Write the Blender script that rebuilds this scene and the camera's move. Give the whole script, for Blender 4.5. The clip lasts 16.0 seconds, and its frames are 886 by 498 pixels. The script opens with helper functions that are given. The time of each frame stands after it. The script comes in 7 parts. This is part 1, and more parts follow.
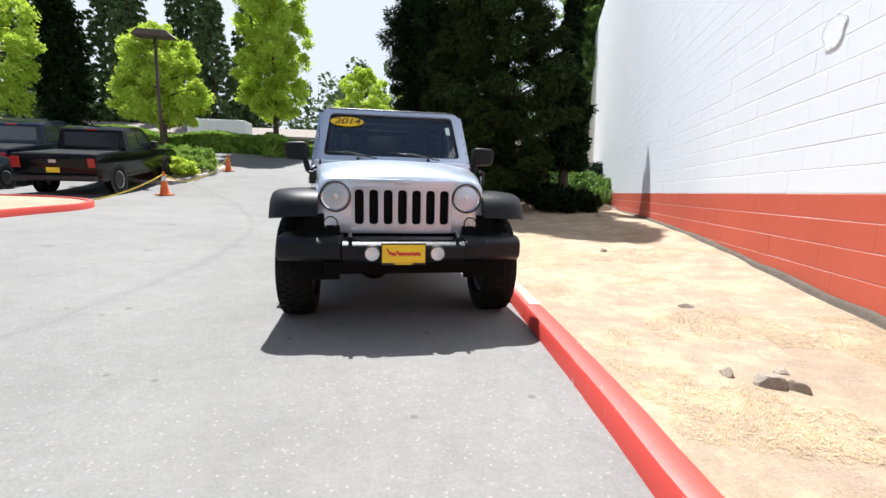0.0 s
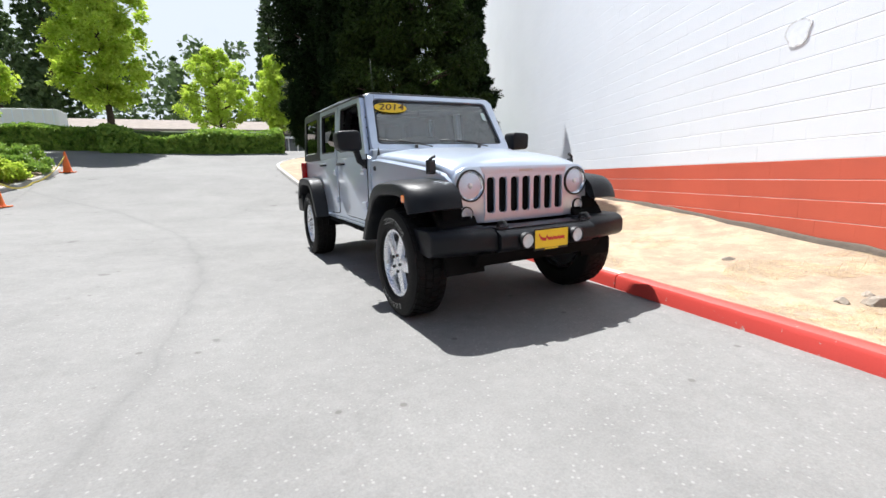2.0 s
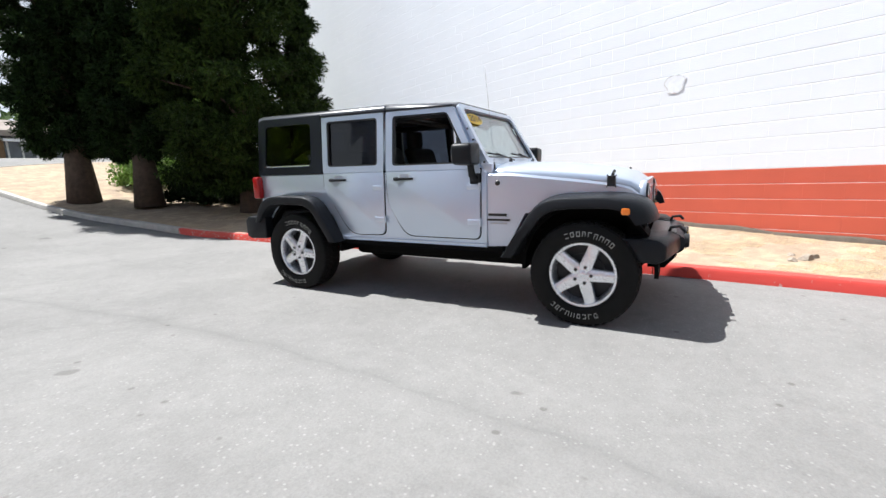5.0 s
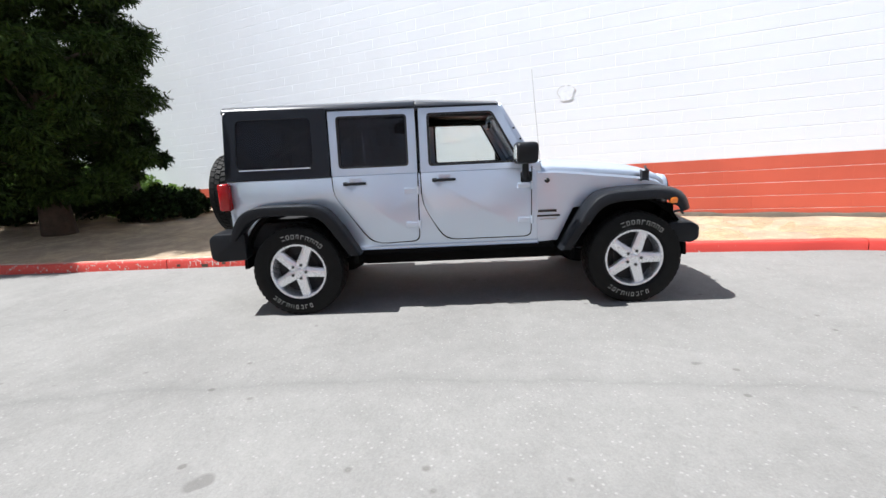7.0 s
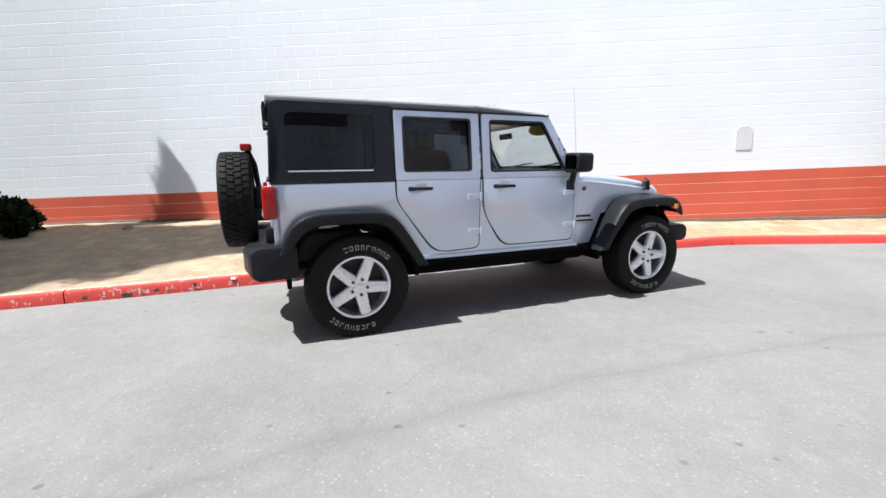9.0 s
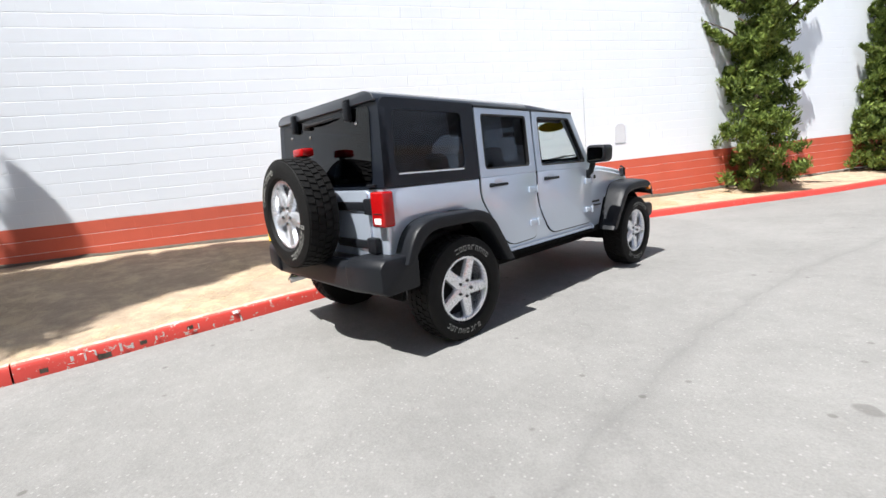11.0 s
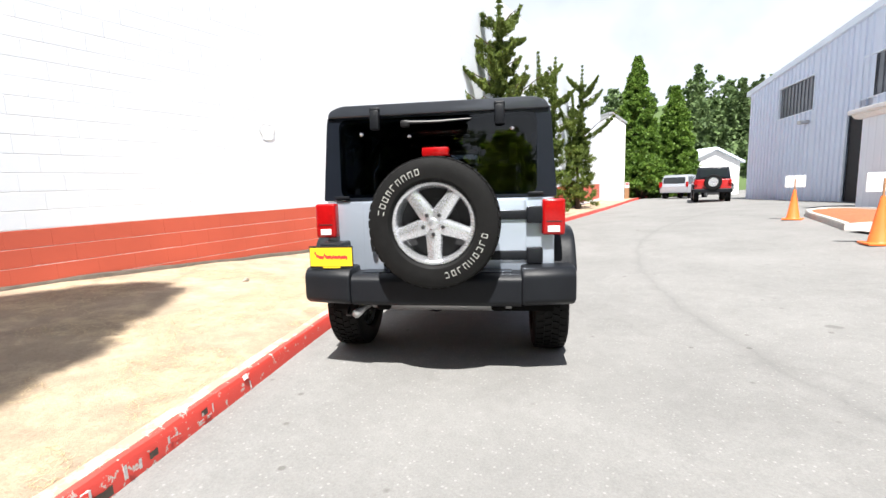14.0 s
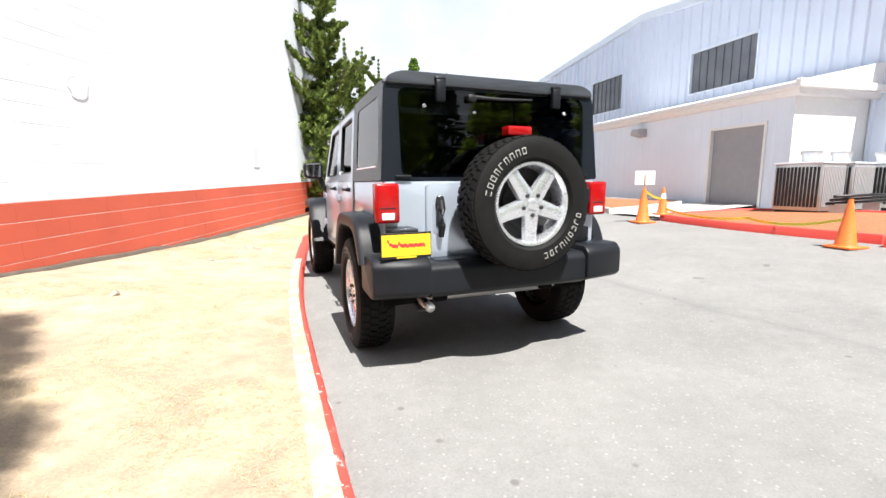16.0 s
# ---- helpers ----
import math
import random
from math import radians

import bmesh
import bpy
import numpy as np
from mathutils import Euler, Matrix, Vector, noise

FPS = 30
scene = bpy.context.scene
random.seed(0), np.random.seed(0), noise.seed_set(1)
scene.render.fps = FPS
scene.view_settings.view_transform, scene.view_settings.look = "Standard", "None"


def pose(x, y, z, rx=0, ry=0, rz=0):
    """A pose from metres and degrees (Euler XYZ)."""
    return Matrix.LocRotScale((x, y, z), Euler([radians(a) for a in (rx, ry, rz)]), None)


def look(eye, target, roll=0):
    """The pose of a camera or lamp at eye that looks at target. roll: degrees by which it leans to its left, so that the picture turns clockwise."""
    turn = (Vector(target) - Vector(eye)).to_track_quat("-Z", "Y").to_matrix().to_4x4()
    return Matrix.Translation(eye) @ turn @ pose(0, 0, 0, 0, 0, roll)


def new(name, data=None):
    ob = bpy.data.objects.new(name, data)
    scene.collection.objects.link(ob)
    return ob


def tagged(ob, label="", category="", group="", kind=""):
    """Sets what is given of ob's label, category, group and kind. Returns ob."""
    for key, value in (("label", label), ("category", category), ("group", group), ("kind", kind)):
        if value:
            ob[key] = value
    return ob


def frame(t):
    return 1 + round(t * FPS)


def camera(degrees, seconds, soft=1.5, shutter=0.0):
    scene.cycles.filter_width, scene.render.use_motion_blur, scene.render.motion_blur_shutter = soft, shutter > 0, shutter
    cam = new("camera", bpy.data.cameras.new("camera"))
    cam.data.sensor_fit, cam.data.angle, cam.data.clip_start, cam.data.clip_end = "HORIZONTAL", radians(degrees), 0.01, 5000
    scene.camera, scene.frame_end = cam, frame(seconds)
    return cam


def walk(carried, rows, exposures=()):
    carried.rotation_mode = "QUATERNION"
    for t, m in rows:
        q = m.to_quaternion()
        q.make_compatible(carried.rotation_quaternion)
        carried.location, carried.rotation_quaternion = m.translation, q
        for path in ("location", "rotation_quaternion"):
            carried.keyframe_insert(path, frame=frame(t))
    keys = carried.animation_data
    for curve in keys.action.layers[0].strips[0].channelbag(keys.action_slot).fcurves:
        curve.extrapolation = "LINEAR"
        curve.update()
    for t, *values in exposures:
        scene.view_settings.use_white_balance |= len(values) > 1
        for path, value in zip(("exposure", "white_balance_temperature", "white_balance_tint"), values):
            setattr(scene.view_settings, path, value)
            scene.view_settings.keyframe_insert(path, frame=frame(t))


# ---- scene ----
cam = camera(90.5, 16.0)
PATH = [
    (0, (0.049, 0.004, 1.092), (0.369, 1.954, 0.78), 1.4),
    (0.5, (-0.348, 0.08, 1.083), (0.135, 1.994, 0.761), 0.4),
    (1, (-0.794, 0.234, 1.082), (-0.237, 2.125, 0.747), 0.7),
    (1.5, (-1.299, 0.381, 1.111), (-0.531, 2.197, 0.771), -1.1),
    (2, (-1.785, 0.644, 1.094), (-0.879, 2.388, 0.723), -1.6),
    (2.5, (-2.248, 0.914, 1.116), (-1.134, 2.539, 0.774), -2.5),
    (3, (-2.696, 1.222, 1.105), (-1.429, 2.728, 0.751), -3.4),
    (3.5, (-3.092, 1.603, 1.146), (-1.693, 2.995, 0.82), -2.1),
    (3.7, (-3.257, 1.761, 1.144), (-1.778, 3.064, 0.802), -2.7),
    (5.8, (-4.229, 3.899, 1.286), (-2.328, 4.419, 0.944), -0.6),
    (6, (-4.295, 4.125, 1.289), (-2.36, 4.483, 0.935), -1.1),
    (6.5, (-4.375, 4.648, 1.303), (-2.43, 4.875, 0.897), -3.1),
    (7, (-4.391, 5.144, 1.319), (-2.434, 5.222, 0.916), -2.8),
    (7.5, (-4.404, 5.663, 1.331), (-2.448, 5.514, 0.94), -2.5),
    (8, (-4.302, 6.164, 1.334), (-2.361, 5.856, 0.96), -0.7),
    (8.5, (-4.192, 6.685, 1.318), (-2.312, 6.109, 0.955), -0.8),
    (9, (-3.988, 7.157, 1.3), (-2.151, 6.456, 0.939), -0.9),
    (9.2, (-3.913, 7.335, 1.296), (-2.1, 6.56, 0.964), -0.4),
    (11.3, (-2.748, 9.041, 1.317), (-1.352, 7.653, 0.962), -3.4),
    (11.5, (-2.593, 9.155, 1.314), (-1.252, 7.709, 0.979), -2.3),
    (12, (-2.196, 9.481, 1.241), (-1.061, 7.866, 0.915), -2.7),
    (12.5, (-1.746, 9.698, 1.215), (-0.736, 7.997, 0.922), -2.1),
    (13, (-1.269, 9.934, 1.201), (-0.543, 8.084, 0.974), -2.1),
    (13.5, (-0.734, 10.082, 1.24), (-0.232, 8.164, 0.977), -2.8),
    (14, (-0.246, 10.146, 1.234), (0.05, 8.184, 0.988), -1.5),
    (14.5, (0.24, 10.191, 1.234), (0.289, 8.212, 0.945), -2.8),
    (15, (0.724, 10.099, 1.219), (0.607, 8.123, 0.935), -1.7),
    (15.5, (1.2, 9.993, 1.194), (0.678, 8.082, 0.912), -0.9),
    (16, (1.646, 9.784, 1.195), (0.932, 7.94, 0.894), -0.5),
]
walk(cam, [(t, look(eye, target, roll)) for t, eye, target, roll in PATH], exposures=[(0.0, 0.99, 6280, 10), (9.2, 0.96, 6280, 10), (12.0, 1.10, 6500, 10), (16.0, 1.27, 6550, 10)])

# ---- world, sun, exposure ----
SUN_ELEV, SUN_AZ = 61.0, 2.5      # height of the sun; its bearing from +y towards -x
world = bpy.data.worlds.new("world")
scene.world = world
world.use_nodes = True
wn, wl = world.node_tree.nodes, world.node_tree.links
sky = wn.new("ShaderNodeTexSky")
sky.sky_type, sky.sun_disc = "NISHITA", False
sky.sun_elevation, sky.sun_rotation = radians(SUN_ELEV), radians(-SUN_AZ)
sky.air_density, sky.dust_density, sky.ozone_density = 1.0, 1.6, 1.0
# thin bright summer haze and cloud over the whole sky, thickest low down
tc, sep, hz, cl, mx = (wn.new("ShaderNode" + k) for k in ("TexCoord", "SeparateXYZ", "MapRange", "TexNoise", "MixRGB"))
wl.new(tc.outputs["Generated"], sep.inputs[0])
wl.new(sep.outputs[2], hz.inputs["Value"])
for key, value in (("From Min", 0.02), ("From Max", 0.66), ("To Min", 1.0), ("To Max", 0.0)):
    hz.inputs[key].default_value = value
wl.new(tc.outputs["Generated"], cl.inputs["Vector"])
cl.inputs["Scale"].default_value, cl.inputs["Detail"].default_value = 2.2, 6
mul = wn.new("ShaderNodeMath")
mul.operation = "MULTIPLY"
wl.new(hz.outputs[0], mul.inputs[0]), wl.new(cl.outputs[0], mul.inputs[1])
dbl = wn.new("ShaderNodeMath")
dbl.operation, dbl.use_clamp, dbl.inputs[1].default_value = "MULTIPLY", True, 4.2
wl.new(mul.outputs[0], dbl.inputs[0])
wl.new(dbl.outputs[0], mx.inputs[0]), wl.new(sky.outputs[0], mx.inputs[1])
mx.inputs[2].default_value = (8.3, 8.95, 9.9, 1)
wl.new(mx.outputs[0], wn["Background"].inputs[0])
wn["Background"].inputs[1].default_value = 0.052
sun = new("sun", bpy.data.lights.new("sun", "SUN"))
sun.data.energy, sun.data.angle, sun.data.color = 5.0, radians(0.53), (1.0, 0.98, 0.945)
to_sun = Vector((-math.sin(radians(SUN_AZ)) * math.cos(radians(SUN_ELEV)), math.cos(radians(SUN_AZ)) * math.cos(radians(SUN_ELEV)), math.sin(radians(SUN_ELEV))))
sun.matrix_world = look(to_sun * 60, (0, 0, 0))


# ---- materials ----
def shader(name):
    m = bpy.data.materials.new(name)
    m.use_nodes = True
    return m, m.node_tree.nodes, m.node_tree.links, m.node_tree.nodes["Principled BSDF"]


def noise_node(nt, scale, detail=4, rough=0.6, vec=None):
    n = nt.nodes.new("ShaderNodeTexNoise")
    n.inputs["Scale"].default_value, n.inputs["Detail"].default_value, n.inputs["Roughness"].default_value = scale, detail, rough
    if vec is not None:
        nt.links.new(vec, n.inputs["Vector"])
    return n


def ramp(nt, fac, stops):
    r = nt.nodes.new("ShaderNodeValToRGB")
    els = r.color_ramp.elements
    while len(els) < len(stops):
        els.new(0.5)
    for e, (p, c) in zip(els, stops):
        e.position, e.color = p, (*c, 1) if len(c) == 3 else c
    nt.links.new(fac, r.inputs[0])
    return r


def mixed(nt, fac, a, b, blend="MIX"):
    m = nt.nodes.new("ShaderNodeMix")
    m.data_type, m.blend_type = "RGBA", blend
    for sock, v in ((m.inputs[0], fac), (m.inputs[6], a), (m.inputs[7], b)):
        if isinstance(v, (int, float)):
            sock.default_value = v
        elif isinstance(v, tuple):
            sock.default_value = (*v, 1)
        else:
            nt.links.new(v, sock)
    return m.outputs[2]


def coords(nt, kind="Object"):
    return nt.nodes.new("ShaderNodeTexCoord").outputs[kind]


def world_pos(nt):
    return nt.nodes.new("ShaderNodeNewGeometry").outputs["Position"]


def bumped(nt, height, strength, distance, bsdf):
    b = nt.nodes.new("ShaderNodeBump")
    b.inputs["Strength"].default_value, b.inputs["Distance"].default_value = strength, distance
    nt.links.new(height, b.inputs["Height"])
    nt.links.new(b.outputs[0], bsdf.inputs["Normal"])


def plain(name, col, rough=0.5, metal=0.0, var=0.12, scale=6.0, bump=0.0, coat=0.0, fine=60.0, random_var=0.0, spec=0.5):
    """A surface of one colour with soft blotches, fine grain and a little relief."""
    m, n, l, p = shader(name)
    nt = m.node_tree
    pos = world_pos(nt)
    a, b = noise_node(nt, scale, 3, vec=pos), noise_node(nt, fine, 4, 0.7, vec=pos)
    lo, hi = tuple(c * (1 - var) for c in col), tuple(min(1, c * (1 + var)) for c in col)
    c = ramp(nt, a.outputs[0], [(0.3, lo), (0.7, hi)]).outputs[0]
    c = mixed(nt, 0.35, c, ramp(nt, b.outputs[0], [(0.3, lo), (0.7, hi)]).outputs[0])
    if random_var:
        o = n.new("ShaderNodeObjectInfo")
        g = ramp(nt, o.outputs["Random"], [(0, (1 - random_var,) * 3), (1, (1, 1, 1))]).outputs[0]
        c = mixed(nt, 1.0, c, g, "MULTIPLY")
    l.new(c, p.inputs["Base Color"])
    rr = n.new("ShaderNodeMapRange")
    rr.inputs["To Min"].default_value, rr.inputs["To Max"].default_value = max(0.02, rough * 0.85), min(1, rough * 1.15)
    l.new(b.outputs[0], rr.inputs["Value"])
    l.new(rr.outputs[0], p.inputs["Roughness"])
    p.inputs["Metallic"].default_value = metal
    p.inputs["Specular IOR Level"].default_value = spec
    p.inputs["Coat Weight"].default_value = coat
    p.inputs["Coat Roughness"].default_value = 0.04
    if bump:
        bumped(nt, b.outputs[0], bump, 0.01, p)
    return m


def asphalt_material():
    m, n, l, p = shader("worn_asphalt")
    nt = m.node_tree
    pos = world_pos(nt)
    big, mid = noise_node(nt, 0.22, 4, vec=pos), noise_node(nt, 1.7, 5, 0.65, vec=pos)
    grain, vor = noise_node(nt, 75, 4, 0.85, vec=pos), n.new("ShaderNodeTexVoronoi")
    vor.inputs["Scale"].default_value = 34
    l.new(pos, vor.inputs["Vector"])
    c = ramp(nt, big.outputs[0], [(0.3, (0.166, 0.165, 0.161)), (0.7, (0.21, 0.207, 0.20))]).outputs[0]
    c = mixed(nt, 0.45, c, ramp(nt, mid.outputs[0], [(0.25, (0.128, 0.128, 0.127)), (0.75, (0.24, 0.237, 0.231))]).outputs[0])
    c = mixed(nt, 0.5, c, ramp(nt, grain.outputs[0], [(0.3, (0.095, 0.095, 0.095)), (0.7, (0.315, 0.311, 0.30))]).outputs[0])
    mott = noise_node(nt, 9, 5, 0.75, vec=pos)
    c = mixed(nt, 0.22, c, ramp(nt, mott.outputs[0], [(0.32, (0.12, 0.12, 0.118)), (0.68, (0.30, 0.297, 0.288))]).outputs[0])
    # pale chips of stone and dark oil spots
    chip = n.new("ShaderNodeTexVoronoi")
    chip.inputs["Scale"].default_value = 24
    l.new(pos, chip.inputs["Vector"])
    c = mixed(nt, ramp(nt, chip.outputs["Distance"], [(0.12, (0.45, 0.45, 0.45)), (0.19, (0, 0, 0))]).outputs[0], c, (0.42, 0.415, 0.40))
    spot = noise_node(nt, 2.3, 2, 0.5, vec=pos)
    c = mixed(nt, ramp(nt, spot.outputs[0], [(0.75, (0, 0, 0)), (0.765, (0.6, 0.6, 0.6))]).outputs[0], c, (0.045, 0.042, 0.04))
    big_chip = n.new("ShaderNodeTexVoronoi")
    big_chip.inputs["Scale"].default_value = 7.5
    l.new(pos, big_chip.inputs["Vector"])
    c = mixed(nt, ramp(nt, big_chip.outputs["Distance"], [(0.03, (0.35, 0.35, 0.35)), (0.06, (0, 0, 0))]).outputs[0], c, (0.5, 0.49, 0.465))
    speck = n.new("ShaderNodeTexVoronoi")
    speck.inputs["Scale"].default_value = 3.1
    l.new(pos, speck.inputs["Vector"])
    c = mixed(nt, ramp(nt, speck.outputs["Distance"], [(0.045, (0.7, 0.7, 0.7)), (0.075, (0, 0, 0))]).outputs[0], c, (0.06, 0.055, 0.05))
    tone = noise_node(nt, 0.6, 5, 0.7, vec=pos)
    c = mixed(nt, 0.3, c, ramp(nt, tone.outputs[0], [(0.36, (0.14, 0.135, 0.125)), (0.64, (0.26, 0.252, 0.238))]).outputs[0])
    # a dark worn seam that bends along the middle of the drive
    def calc(op, a, b=None):
        q = n.new("ShaderNodeMath")
        q.operation = op
        for sock, v in zip(q.inputs, (a, b)):
            if isinstance(v, (int, float)):
                sock.default_value = v
            elif v is not None:
                l.new(v, sock)
        return q.outputs[0]
    sx = n.new("ShaderNodeSeparateXYZ")
    l.new(pos, sx.inputs[0])
    dy = calc("SUBTRACT", sx.outputs[1], 6.0)
    seam = calc("ADD", calc("ADD", sx.outputs[0], 1.85), calc("MULTIPLY", calc("MULTIPLY", dy, dy), 0.032))
    seam = calc("ADD", seam, calc("MULTIPLY", mid.outputs[0], 0.28))
    seam = calc("ABSOLUTE", seam)
    worn = ramp(nt, seam, [(0.0, (0.34, 0.34, 0.34)), (0.03, (0.15, 0.15, 0.15)), (0.13, (0, 0, 0))]).outputs[0]
    c = mixed(nt, mixed(nt, 1.0, worn, ramp(nt, mott.outputs[0], [(0.35, (0.25, 0.25, 0.25)), (0.6, (1, 1, 1))]).outputs[0], "MULTIPLY"), c, (0.07, 0.07, 0.07))
    # long wandering cracks and seams
    wv = n.new("ShaderNodeTexVoronoi")
    wv.feature, wv.inputs["Scale"].default_value = "DISTANCE_TO_EDGE", 0.17
    warp = noise_node(nt, 1.3, 5, 0.65, vec=pos)
    off = n.new("ShaderNodeMixRGB")
    off.blend_type, off.inputs[0].default_value = "ADD", 0.9
    l.new(pos, off.inputs[1]), l.new(warp.outputs["Color"], off.inputs[2])
    l.new(off.outputs[0], wv.inputs["Vector"])
    c = mixed(nt, ramp(nt, wv.outputs["Distance"], [(0.0, (0.16, 0.16, 0.16)), (0.005, (0, 0, 0))]).outputs[0], c, (0.1, 0.098, 0.095))
    l.new(c, p.inputs["Base Color"])
    p.inputs["Roughness"].default_value = 0.88
    p.inputs["Specular IOR Level"].default_value = 0.35
    bumped(nt, mixed(nt, 0.5, grain.outputs[0], vor.outputs["Distance"]), 0.55, 0.006, p)
    return m


def soil_material():
    m, n, l, p = shader("dry_verge_soil")
    nt = m.node_tree
    pos = world_pos(nt)
    big, mid, fine = noise_node(nt, 0.55, 5, 0.6, vec=pos), noise_node(nt, 3.2, 7, 0.75, vec=pos), noise_node(nt, 70, 4, 0.8, vec=pos)
    c = ramp(nt, big.outputs[0], [(0.32, (0.25, 0.19, 0.145)), (0.5, (0.34, 0.262, 0.19)), (0.68, (0.46, 0.355, 0.235))]).outputs[0]
    c = mixed(nt, 0.62, c, ramp(nt, mid.outputs[0], [(0.38, (0.19, 0.145, 0.112)), (0.5, (0.34, 0.262, 0.19)), (0.60, (0.58, 0.455, 0.29))]).outputs[0])
    c = mixed(nt, 0.35, c, ramp(nt, fine.outputs[0], [(0.3, (0.22, 0.15, 0.09)), (0.7, (0.56, 0.45, 0.31))]).outputs[0])
    l.new(c, p.inputs["Base Color"])
    p.inputs["Roughness"].default_value = 0.95
    bumped(nt, mixed(nt, 0.4, mid.outputs[0], fine.outputs[0]), 0.7, 0.03, p)
    return m


def paint_over(name, paint, under, wear_lo, wear_hi, rough=0.6, scale=7.0, var=0.1, north_wear=False, bump=0.25):
    """Old paint with chips and scuffs that bare the material under it."""
    m, n, l, p = shader(name)
    nt = m.node_tree
    pos = world_pos(nt)
    a, b, f = noise_node(nt, scale, 6, 0.7, vec=pos), noise_node(nt, 0.7, 3, vec=pos), noise_node(nt, 90, 3, 0.7, vec=pos)
    lo, hi = tuple(c * (1 - var) for c in paint), tuple(min(1, c * (1 + var)) for c in paint)
    c = ramp(nt, b.outputs[0], [(0.3, lo), (0.7, hi)]).outputs[0]
    c = mixed(nt, 0.25, c, ramp(nt, f.outputs[0], [(0.3, lo), (0.7, hi)]).outputs[0])
    fac = ramp(nt, a.outputs[0], [(wear_lo, (0, 0, 0)), (wear_hi, (1, 1, 1))]).outputs[0]
    if north_wear:      # the paint is older towards the far end
        sx = n.new("ShaderNodeSeparateXYZ")
        l.new(pos, sx.inputs[0])
        mr = n.new("ShaderNodeMapRange")
        mr.inputs["From Min"].default_value, mr.inputs["From Max"].default_value = 5.0, 8.0
        mr.inputs["To Min"].default_value, mr.inputs["To Max"].default_value = 0.0, 0.075
        l.new(sx.outputs[1], mr.inputs["Value"])
        ad = n.new("ShaderNodeMath")
        l.new(a.outputs[0], ad.inputs[0]), l.new(mr.outputs[0], ad.inputs[1])
        fac = ramp(nt, ad.outputs[0], [(wear_lo, (0, 0, 0)), (wear_hi, (1, 1, 1))]).outputs[0]
    uc = ramp(nt, f.outputs[0], [(0.3, tuple(c * 0.7 for c in under)), (0.7, under)]).outputs[0]
    l.new(mixed(nt, fac, c, uc), p.inputs["Base Color"])
    p.inputs["Roughness"].default_value = rough
    bumped(nt, mixed(nt, 0.5, a.outputs[0], f.outputs[0]), bump, 0.008, p)
    return m


def foliage_material(name, dark, light, trans=0.25, spec=0.3):
    m, n, l, p = shader(name)
    nt = m.node_tree
    g = n.new("ShaderNodeNewGeometry")
    c = ramp(nt, g.outputs["Random Per Island"], [(0.0, dark), (0.6, tuple((a + b) / 2 for a, b in zip(dark, light))), (1.0, light)]).outputs[0]
    big = noise_node(nt, 1.1, 3, vec=g.outputs["Position"])
    c = mixed(nt, 0.35, c, ramp(nt, big.outputs[0], [(0.3, dark), (0.7, light)]).outputs[0])
    l.new(c, p.inputs["Base Color"])
    p.inputs["Roughness"].default_value = 0.6
    p.inputs["Specular IOR Level"].default_value = spec
    t = n.new("ShaderNodeBsdfTranslucent")
    l.new(c, t.inputs[0])
    mx = n.new("ShaderNodeMixShader")
    mx.inputs[0].default_value = trans
    l.new(p.outputs[0], mx.inputs[1]), l.new(t.outputs[0], mx.inputs[2])
    l.new(mx.outputs[0], n["Material Output"].inputs[0])
    return m


def glass_material(name, tint, gloss=0.04, rough=0.0):
    """Thin window glass: light passes straight through, tinted, with a clear reflection."""
    m, n, l, p = shader(name)
    tr, gl, fr, mx = n.new("ShaderNodeBsdfTransparent"), n.new("ShaderNodeBsdfGlossy"), n.new("ShaderNodeLayerWeight"), n.new("ShaderNodeMixShader")
    tr.inputs[0].default_value = (*tuple(c**0.5 for c in tint), 1)      # two faces to a pane
    gl.inputs["Roughness"].default_value = rough
    fr.inputs[0].default_value = 0.5
    pw, sc = n.new("ShaderNodeMath"), n.new("ShaderNodeMath")
    pw.operation, pw.inputs[1].default_value = "POWER", 4.0
    sc.operation, sc.inputs[1].default_value, sc.inputs[2].default_value = "MULTIPLY_ADD", 0.85, gloss
    l.new(fr.outputs["Facing"], pw.inputs[0]), l.new(pw.outputs[0], sc.inputs[0])
    l.new(sc.outputs[0], mx.inputs[0]), l.new(tr.outputs[0], mx.inputs[1]), l.new(gl.outputs[0], mx.inputs[2])
    l.new(mx.outputs[0], n["Material Output"].inputs[0])
    n.remove(p)
    return m


M = {}
M["asphalt"] = asphalt_material()
M["soil"] = soil_material()
M["kerb_red"] = paint_over("red_kerb_paint", (0.60, 0.06, 0.045), (0.55, 0.5, 0.45), 0.66, 0.68, 0.5, 18.0, north_wear=True)
M["kerb_top"] = paint_over("dusty_kerb_top", (0.60, 0.27, 0.20), (0.66, 0.56, 0.44), 0.47, 0.58, 0.8, 5.0, 0.15)
M["island_red"] = paint_over("red_island_paint", (0.60, 0.06, 0.045), (0.5, 0.46, 0.42), 0.70, 0.73, 0.5, 9.0)
M["kerb_chalk"] = plain("worn_white_stencil", (0.72, 0.69, 0.66), 0.8, var=0.25, scale=40)
M["kerb_bare"] = plain("bare_concrete", (0.42, 0.40, 0.37), 0.9, var=0.2, bump=0.4)
M["wall_white"] = paint_over("white_block_paint", (0.80, 0.84, 0.895), (0.66, 0.67, 0.68), 0.80, 0.84, 0.55, 3.0, 0.03, bump=0.3)
M["wall_red"] = paint_over("red_block_paint", (0.56, 0.105, 0.06), (0.38, 0.30, 0.26), 0.74, 0.78, 0.6, 5.0, 0.14, bump=0.3)
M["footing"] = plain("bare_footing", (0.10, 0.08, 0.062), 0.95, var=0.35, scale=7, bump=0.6)
